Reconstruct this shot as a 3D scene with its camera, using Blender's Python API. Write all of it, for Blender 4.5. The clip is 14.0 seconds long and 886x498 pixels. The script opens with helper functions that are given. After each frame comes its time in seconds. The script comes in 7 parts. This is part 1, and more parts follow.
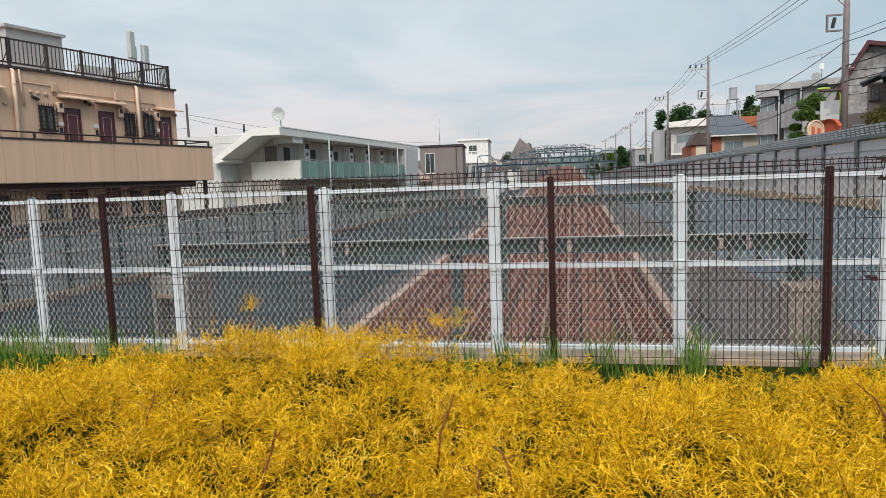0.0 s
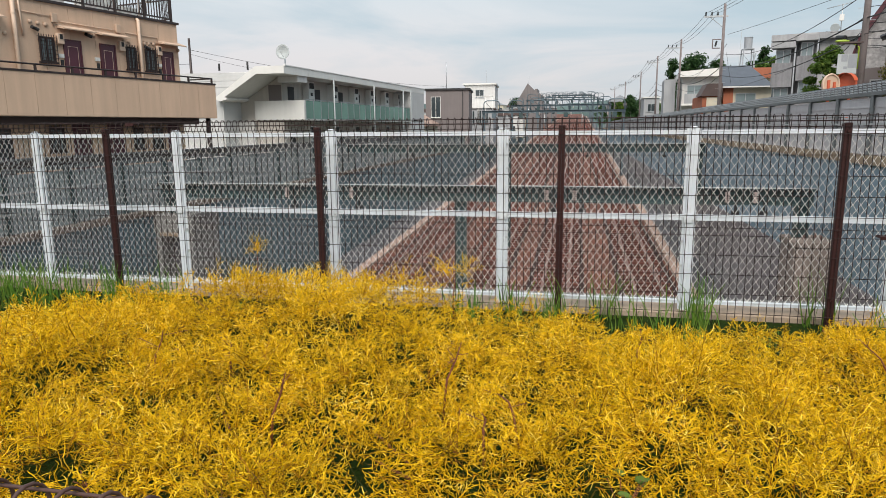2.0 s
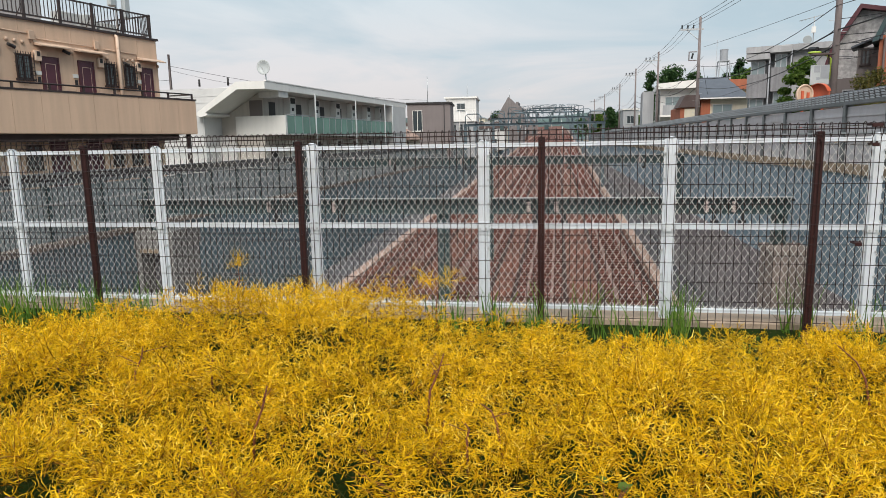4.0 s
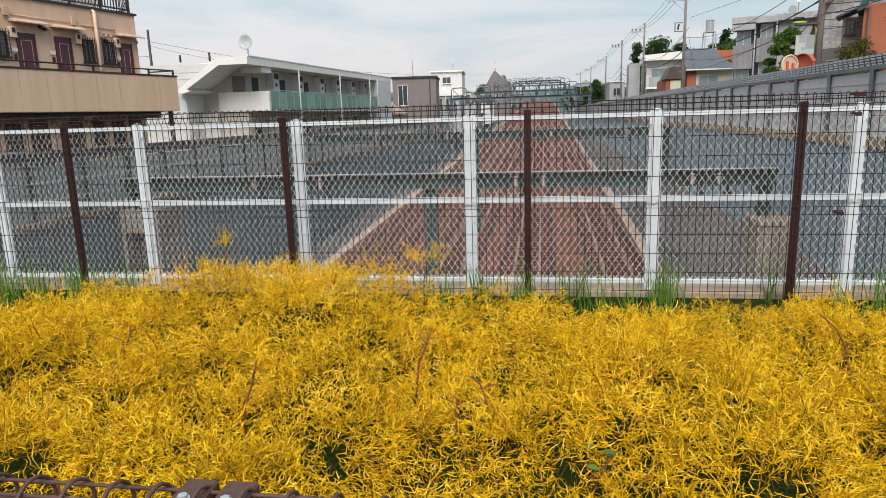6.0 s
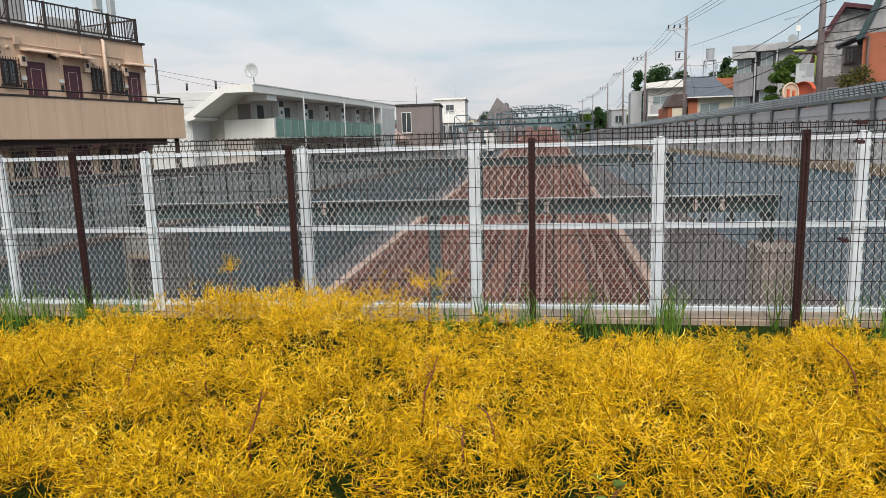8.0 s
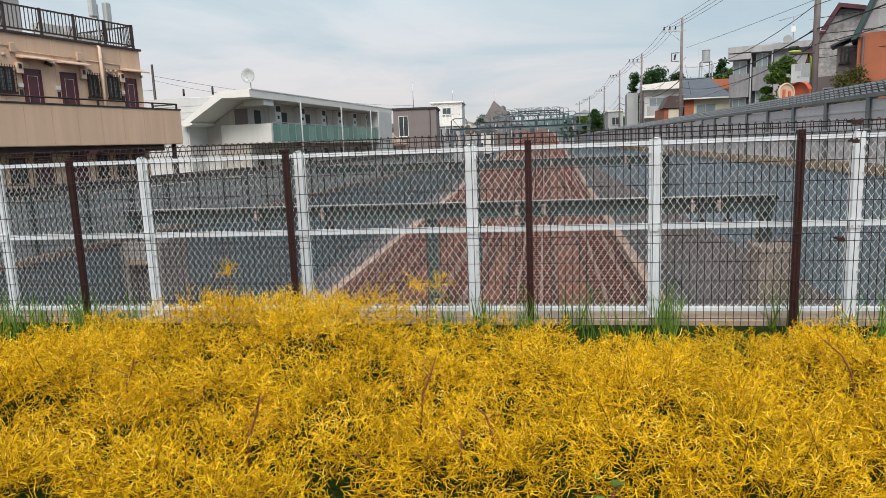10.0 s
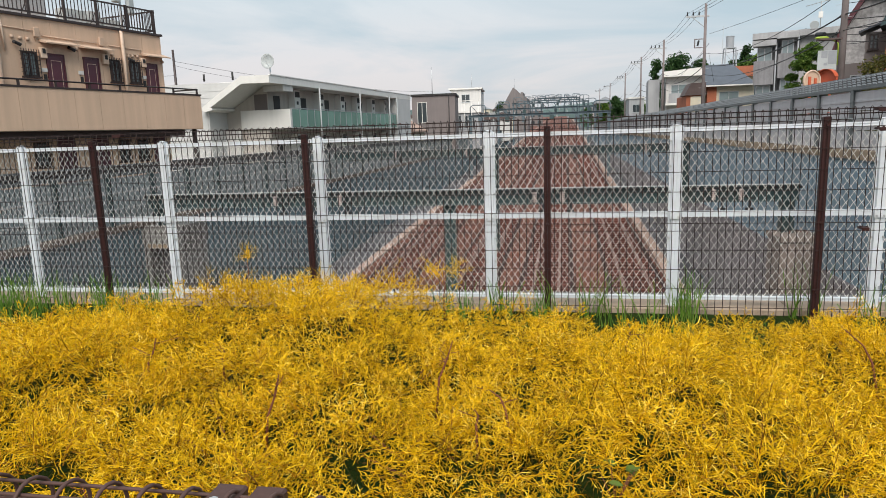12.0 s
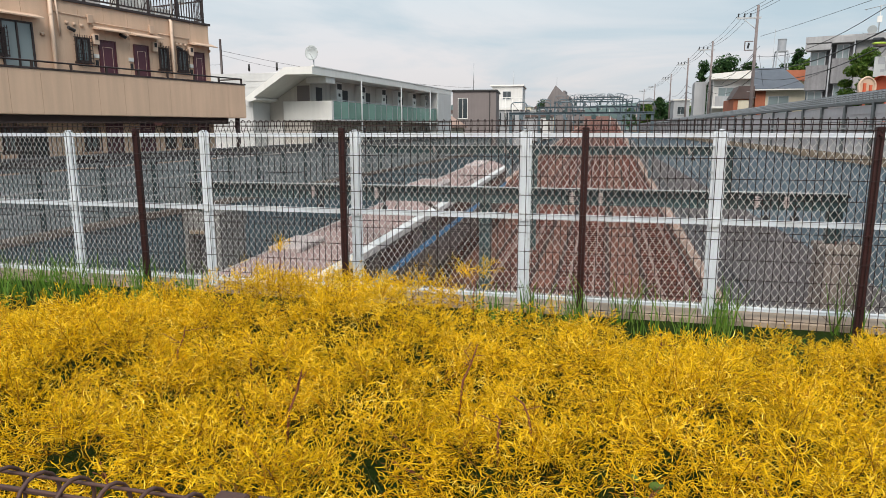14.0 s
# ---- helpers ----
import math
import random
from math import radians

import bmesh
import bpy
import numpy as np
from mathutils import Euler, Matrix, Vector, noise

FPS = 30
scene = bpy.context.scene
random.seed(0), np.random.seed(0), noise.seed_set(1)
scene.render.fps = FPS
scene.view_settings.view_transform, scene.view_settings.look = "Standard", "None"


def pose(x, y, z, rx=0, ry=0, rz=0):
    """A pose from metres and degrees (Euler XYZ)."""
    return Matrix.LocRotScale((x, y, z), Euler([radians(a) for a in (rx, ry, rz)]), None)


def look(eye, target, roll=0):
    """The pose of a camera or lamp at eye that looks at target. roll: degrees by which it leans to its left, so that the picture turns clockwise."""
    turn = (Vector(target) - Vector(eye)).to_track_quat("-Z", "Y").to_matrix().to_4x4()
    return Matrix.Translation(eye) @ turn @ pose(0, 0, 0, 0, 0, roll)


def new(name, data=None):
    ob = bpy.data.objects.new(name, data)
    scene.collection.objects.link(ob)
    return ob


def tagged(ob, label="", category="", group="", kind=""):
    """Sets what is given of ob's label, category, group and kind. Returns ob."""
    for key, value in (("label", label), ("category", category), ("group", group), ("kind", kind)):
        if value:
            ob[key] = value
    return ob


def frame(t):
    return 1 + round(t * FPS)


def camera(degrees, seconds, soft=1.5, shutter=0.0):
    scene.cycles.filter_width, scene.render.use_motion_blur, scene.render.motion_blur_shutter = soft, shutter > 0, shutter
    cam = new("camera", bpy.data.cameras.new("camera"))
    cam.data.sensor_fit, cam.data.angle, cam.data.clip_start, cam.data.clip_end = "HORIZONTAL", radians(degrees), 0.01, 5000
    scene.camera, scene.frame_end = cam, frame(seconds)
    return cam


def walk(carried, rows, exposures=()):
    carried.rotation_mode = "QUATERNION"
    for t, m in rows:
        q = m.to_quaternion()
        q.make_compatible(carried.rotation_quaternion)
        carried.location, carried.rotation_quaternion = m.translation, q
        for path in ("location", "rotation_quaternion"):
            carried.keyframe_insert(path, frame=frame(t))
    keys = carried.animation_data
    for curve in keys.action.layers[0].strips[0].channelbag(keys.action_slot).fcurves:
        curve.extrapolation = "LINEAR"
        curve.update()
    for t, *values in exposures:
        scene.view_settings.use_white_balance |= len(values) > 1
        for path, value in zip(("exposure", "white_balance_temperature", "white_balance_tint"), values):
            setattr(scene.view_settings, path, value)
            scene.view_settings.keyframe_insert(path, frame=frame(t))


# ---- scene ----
cam = camera(67.9, 14.0, soft=0.4)

PATH = [
    (0, (0.65, 0.462, 1.536), (0.264, 2.414, 1.334), -2.1),
    (0.5, (0.624, 0.485, 1.549), (0.198, 2.436, 1.441), -3.5),
    (1, (0.61, 0.471, 1.54), (0.124, 2.405, 1.38), -2.4),
    (1.5, (0.615, 0.481, 1.536), (0.122, 2.39, 1.205), -1.6),
    (2, (0.61, 0.484, 1.543), (0.218, 2.411, 1.178), -0.5),
    (2.5, (0.61, 0.471, 1.54), (0.266, 2.415, 1.224), -0.8),
    (5, (0.629, 0.482, 1.536), (0.287, 2.419, 1.17), -1.4),
    (5.5, (0.628, 0.486, 1.542), (0.305, 2.415, 1.122), -2.0),
    (6, (0.628, 0.466, 1.533), (0.321, 2.402, 1.132), -1.7),
    (6.5, (0.627, 0.465, 1.535), (0.332, 2.406, 1.153), -1.6),
    (7, (0.617, 0.47, 1.539), (0.313, 2.409, 1.156), -1.8),
    (7.5, (0.619, 0.446, 1.541), (0.295, 2.389, 1.198), -1.7),
    (8, (0.616, 0.461, 1.541), (0.3, 2.409, 1.218), -1.7),
    (10.5, (0.625, 0.449, 1.534), (0.311, 2.4, 1.221), -2.3),
    (11, (0.626, 0.443, 1.531), (0.294, 2.39, 1.218), -2.2),
    (11.5, (0.621, 0.446, 1.534), (0.267, 2.39, 1.227), -2.3),
    (12, (0.623, 0.447, 1.529), (0.26, 2.382, 1.179), -1.9),
    (12.5, (0.624, 0.456, 1.529), (0.281, 2.394, 1.172), -2.1),
    (13, (0.616, 0.474, 1.531), (0.121, 2.374, 1.147), -3.3),
    (13.5, (0.625, 0.495, 1.537), (0.094, 2.376, 1.11), -2.0),
    (14, (0.64, 0.486, 1.543), (0.173, 2.397, 1.182), -0.1),
]
walk(cam, [(t, look(eye, target, roll)) for t, eye, target, roll in PATH],
     exposures=[(0.0, 0.24), (0.5, 0.16), (1.0, 0.06), (1.5, 0.2), (2.0, 0.28), (2.5, 0.28), (5.0, 0.26), (6.0, 0.34), (8.0, 0.3), (11.0, 0.24), (12.5, 0.3), (14.0, 0.3)])


# ---------------------------------------------------------------- light
def make_world():
    w = bpy.data.worlds.new("overcast_sky")
    scene.world = w
    w.use_nodes = True
    nt = w.node_tree
    nt.nodes.clear()
    out = nt.nodes.new("ShaderNodeOutputWorld")
    bg = nt.nodes.new("ShaderNodeBackground")
    sky = nt.nodes.new("ShaderNodeTexSky")
    sky.sky_type, sky.sun_disc = "NISHITA", False
    sky.sun_elevation, sky.sun_rotation = radians(48), radians(174)
    sky.air_density, sky.dust_density, sky.ozone_density = 1.0, 2.0, 1.0
    tc = nt.nodes.new("ShaderNodeTexCoord")
    sep = nt.nodes.new("ShaderNodeSeparateXYZ")
    nt.links.new(tc.outputs["Generated"], sep.inputs[0])
    # clouds lie in long flat layers: project the direction on a high plane
    zc = nt.nodes.new("ShaderNodeMath"); zc.operation = "MAXIMUM"; zc.inputs[1].default_value = 0.0
    nt.links.new(sep.outputs[2], zc.inputs[0])
    add = nt.nodes.new("ShaderNodeMath"); add.operation = "ADD"; add.inputs[1].default_value = 0.10
    nt.links.new(zc.outputs[0], add.inputs[0])
    dx = nt.nodes.new("ShaderNodeMath"); dx.operation = "DIVIDE"
    dy = nt.nodes.new("ShaderNodeMath"); dy.operation = "DIVIDE"
    nt.links.new(sep.outputs[0], dx.inputs[0]); nt.links.new(add.outputs[0], dx.inputs[1])
    nt.links.new(sep.outputs[1], dy.inputs[0]); nt.links.new(add.outputs[0], dy.inputs[1])
    com = nt.nodes.new("ShaderNodeCombineXYZ")
    nt.links.new(dx.outputs[0], com.inputs[0]); nt.links.new(dy.outputs[0], com.inputs[1])
    n1 = nt.nodes.new("ShaderNodeTexNoise")
    n1.inputs["Scale"].default_value, n1.inputs["Detail"].default_value, n1.inputs["Roughness"].default_value = 0.55, 6, 0.55
    n1.inputs["Distortion"].default_value = 0.6
    nt.links.new(com.outputs[0], n1.inputs["Vector"])
    r1 = nt.nodes.new("ShaderNodeValToRGB")
    r1.color_ramp.elements[0].position, r1.color_ramp.elements[0].color = 0.36, (0, 0, 0, 1)
    r1.color_ramp.elements[1].position, r1.color_ramp.elements[1].color = 0.62, (1, 1, 1, 1)
    # the layer thins out towards the east
    thin = nt.nodes.new("ShaderNodeMath"); thin.operation = "MULTIPLY_ADD"; thin.inputs[1].default_value = -0.22
    nt.links.new(sep.outputs[0], thin.inputs[0]); nt.links.new(n1.outputs["Fac"], thin.inputs[2])
    nt.links.new(thin.outputs[0], r1.inputs[0])
    # cloud colour by height: faint pink low down, blue grey above
    r2 = nt.nodes.new("ShaderNodeValToRGB")
    e = r2.color_ramp.elements
    e[0].position, e[0].color = 0.0, (5.3, 5.1, 5.2, 1)
    e[1].position, e[1].color = 1.0, (9.6, 10.2, 10.4, 1)
    m1 = e.new(0.10); m1.color = (6.0, 5.75, 5.8, 1)
    m2 = e.new(0.2); m2.color = (5.4, 5.95, 6.2, 1)
    m5 = e.new(0.42); m5.color = (5.2, 5.9, 6.2, 1)
    nt.links.new(sep.outputs[2], r2.inputs[0])
    r3 = nt.nodes.new("ShaderNodeValToRGB")
    e = r3.color_ramp.elements
    e[0].position, e[0].color = 0.0, (4.4, 4.7, 5.1, 1)
    e[1].position, e[1].color = 1.0, (8.2, 9.2, 9.8, 1)
    m3 = e.new(0.12); m3.color = (3.9, 4.75, 5.25, 1)
    m6 = e.new(0.42); m6.color = (3.0, 4.2, 4.8, 1)
    nt.links.new(sep.outputs[2], r3.inputs[0])
    mix = nt.nodes.new("ShaderNodeMix"); mix.data_type = "RGBA"
    nt.links.new(r1.outputs[0], mix.inputs[0])
    nt.links.new(r3.outputs[0], mix.inputs[6]); nt.links.new(r2.outputs[0], mix.inputs[7])
    m4 = nt.nodes.new("ShaderNodeMix"); m4.data_type = "RGBA"; m4.inputs[0].default_value = 0.9
    nt.links.new(sky.outputs[0], m4.inputs[6]); nt.links.new(mix.outputs[2], m4.inputs[7])
    nt.links.new(m4.outputs[2], bg.inputs[0])
    bg.inputs[1].default_value = SKY
    nt.links.new(bg.outputs[0], out.inputs[0])


SKY = 0.112
make_world()
sun = new("sun", bpy.data.lights.new("sun", "SUN"))
sun.data.energy, sun.data.angle, sun.data.color = 2.9, radians(40), (1.0, 0.95, 0.88)
sun.matrix_world = look((5, -32, 54), (0, 20, 0))


# ---------------------------------------------------------------- materials
def mat(name, col, rough=0.7, metal=0.0, var=0.15, scale=3.0, fine=40.0, bump=0.2, streak=0.0, col2=None, spec=0.5, rnd=0.0, island=0.0, dirt=None, dirt_amt=0.0):
    """Colour varied at two scales with a little relief. streak: vertical rain marks. rnd: change from object to object."""
    m = bpy.data.materials.new(name)
    m.use_nodes = True
    nt = m.node_tree
    b = nt.nodes["Principled BSDF"]
    b.inputs["Roughness"].default_value, b.inputs["Metallic"].default_value = rough, metal
    b.inputs["Specular IOR Level"].default_value = spec
    tc = nt.nodes.new("ShaderNodeTexCoord")
    def noise_tex(s, d, vec=None):
        n = nt.nodes.new("ShaderNodeTexNoise")
        n.inputs["Scale"].default_value, n.inputs["Detail"].default_value = s, d
        nt.links.new(vec or tc.outputs["Object"], n.inputs["Vector"])
        return n
    n1, n2 = noise_tex(scale, 4), noise_tex(fine, 3)
    c = Vector(col)
    lo, hi = c * (1 - var), (Vector(col2) if col2 else c * (1 + var))
    ramp = nt.nodes.new("ShaderNodeValToRGB")
    ramp.color_ramp.elements[0].position, ramp.color_ramp.elements[0].color = 0.3, (*lo, 1)
    ramp.color_ramp.elements[1].position, ramp.color_ramp.elements[1].color = 0.7, (*hi, 1)
    nt.links.new(n1.outputs["Fac"], ramp.inputs[0])
    last = ramp.outputs[0]
    def mult(last, fac_socket, lo_v, hi_v):
        mr = nt.nodes.new("ShaderNodeMapRange")
        mr.inputs[1].default_value, mr.inputs[2].default_value, mr.inputs[3].default_value, mr.inputs[4].default_value = 0.25, 0.75, lo_v, hi_v
        nt.links.new(fac_socket, mr.inputs[0])
        mx = nt.nodes.new("ShaderNodeMix"); mx.data_type, mx.blend_type = "RGBA", "MULTIPLY"
        mx.inputs[0].default_value = 1.0
        nt.links.new(last, mx.inputs[6]); nt.links.new(mr.outputs[0], mx.inputs[7])
        return mx.outputs[2]
    last = mult(last, n2.outputs["Fac"], 1 - var * 0.7, 1 + var * 0.7)
    if streak:
        mp = nt.nodes.new("ShaderNodeMapping"); mp.inputs["Scale"].default_value = (2.2, 2.2, 0.12)
        nt.links.new(tc.outputs["Object"], mp.inputs[0])
        n3 = noise_tex(2.0, 5, mp.outputs[0])
        last = mult(last, n3.outputs["Fac"], 1 - streak, 1 + streak * 0.3)
    if rnd or island:
        if rnd:
            oi = nt.nodes.new("ShaderNodeObjectInfo"); src, amt = oi.outputs["Random"], rnd
        else:
            oi = nt.nodes.new("ShaderNodeNewGeometry"); src, amt = oi.outputs["Random Per Island"], island
        last = mult(last, src, 1 - amt, 1 + amt)
    if dirt:
        n4 = noise_tex(scale * 0.6 + 0.3, 6)
        mr = nt.nodes.new("ShaderNodeMapRange")
        mr.inputs[1].default_value, mr.inputs[2].default_value, mr.inputs[3].default_value, mr.inputs[4].default_value = 0.48, 0.72, 0.0, dirt_amt
        nt.links.new(n4.outputs["Fac"], mr.inputs[0])
        mx = nt.nodes.new("ShaderNodeMix"); mx.data_type = "RGBA"
        nt.links.new(mr.outputs[0], mx.inputs[0]); nt.links.new(last, mx.inputs[6]); mx.inputs[7].default_value = (*dirt, 1)
        last = mx.outputs[2]
    nt.links.new(last, b.inputs["Base Color"])
    if bump:
        bp = nt.nodes.new("ShaderNodeBump"); bp.inputs["Strength"].default_value, bp.inputs["Distance"].default_value = bump, 0.01
        nt.links.new(n2.outputs["Fac"], bp.inputs["Height"]); nt.links.new(bp.outputs[0], b.inputs["Normal"])
    return m


def glass_mat(name, col, rough=0.08):
    m = bpy.data.materials.new(name)
    m.use_nodes = True
    b = m.node_tree.nodes["Principled BSDF"]
    b.inputs["Base Color"].default_value, b.inputs["Roughness"].default_value = (*col, 1), rough
    b.inputs["Specular IOR Level"].default_value = 0.8
    return m


def foliage_mat(name, cols, rough=0.55, patch=2.5):
    """Leaves: colour by island, with large soft patches, some light through them."""
    m = bpy.data.materials.new(name)
    m.use_nodes = True
    nt = m.node_tree
    b = nt.nodes["Principled BSDF"]
    b.inputs["Roughness"].default_value = rough
    b.inputs["Specular IOR Level"].default_value = 0.18
    g = nt.nodes.new("ShaderNodeNewGeometry")
    tc = nt.nodes.new("ShaderNodeTexCoord")
    n = nt.nodes.new("ShaderNodeTexNoise"); n.inputs["Scale"].default_value, n.inputs["Detail"].default_value = patch, 4
    nt.links.new(tc.outputs["Object"], n.inputs["Vector"])
    ad = nt.nodes.new("ShaderNodeMath"); ad.operation = "MULTIPLY_ADD"; ad.inputs[1].default_value, ad.inputs[2].default_value = 0.62, 0.0
    nt.links.new(g.outputs["Random Per Island"], ad.inputs[0])
    a2 = nt.nodes.new("ShaderNodeMath"); a2.operation = "MULTIPLY_ADD"; a2.inputs[1].default_value = 0.95
    nt.links.new(n.outputs["Fac"], a2.inputs[0]); nt.links.new(ad.outputs[0], a2.inputs[2])
    a3 = nt.nodes.new("ShaderNodeMath"); a3.operation = "SUBTRACT"; a3.inputs[1].default_value = 0.28
    nt.links.new(a2.outputs[0], a3.inputs[0])
    r = nt.nodes.new("ShaderNodeValToRGB")
    els = r.color_ramp.elements
    while len(els) < len(cols):
        els.new(0.5)
    for i, c in enumerate(cols):
        els[i].position, els[i].color = i / (len(cols) - 1), (*c, 1)
    nt.links.new(a3.outputs[0], r.inputs[0])
    nt.links.new(r.outputs[0], b.inputs["Base Color"])
    tr = nt.nodes.new("ShaderNodeBsdfTranslucent")
    nt.links.new(r.outputs[0], tr.inputs[0])
    mx = nt.nodes.new("ShaderNodeMixShader"); mx.inputs[0].default_value = 0.16
    nt.links.new(b.outputs[0], mx.inputs[1]); nt.links.new(tr.outputs[0], mx.inputs[2])
    nt.links.new(mx.outputs[0], nt.nodes["Material Output"].inputs[0])
    return m


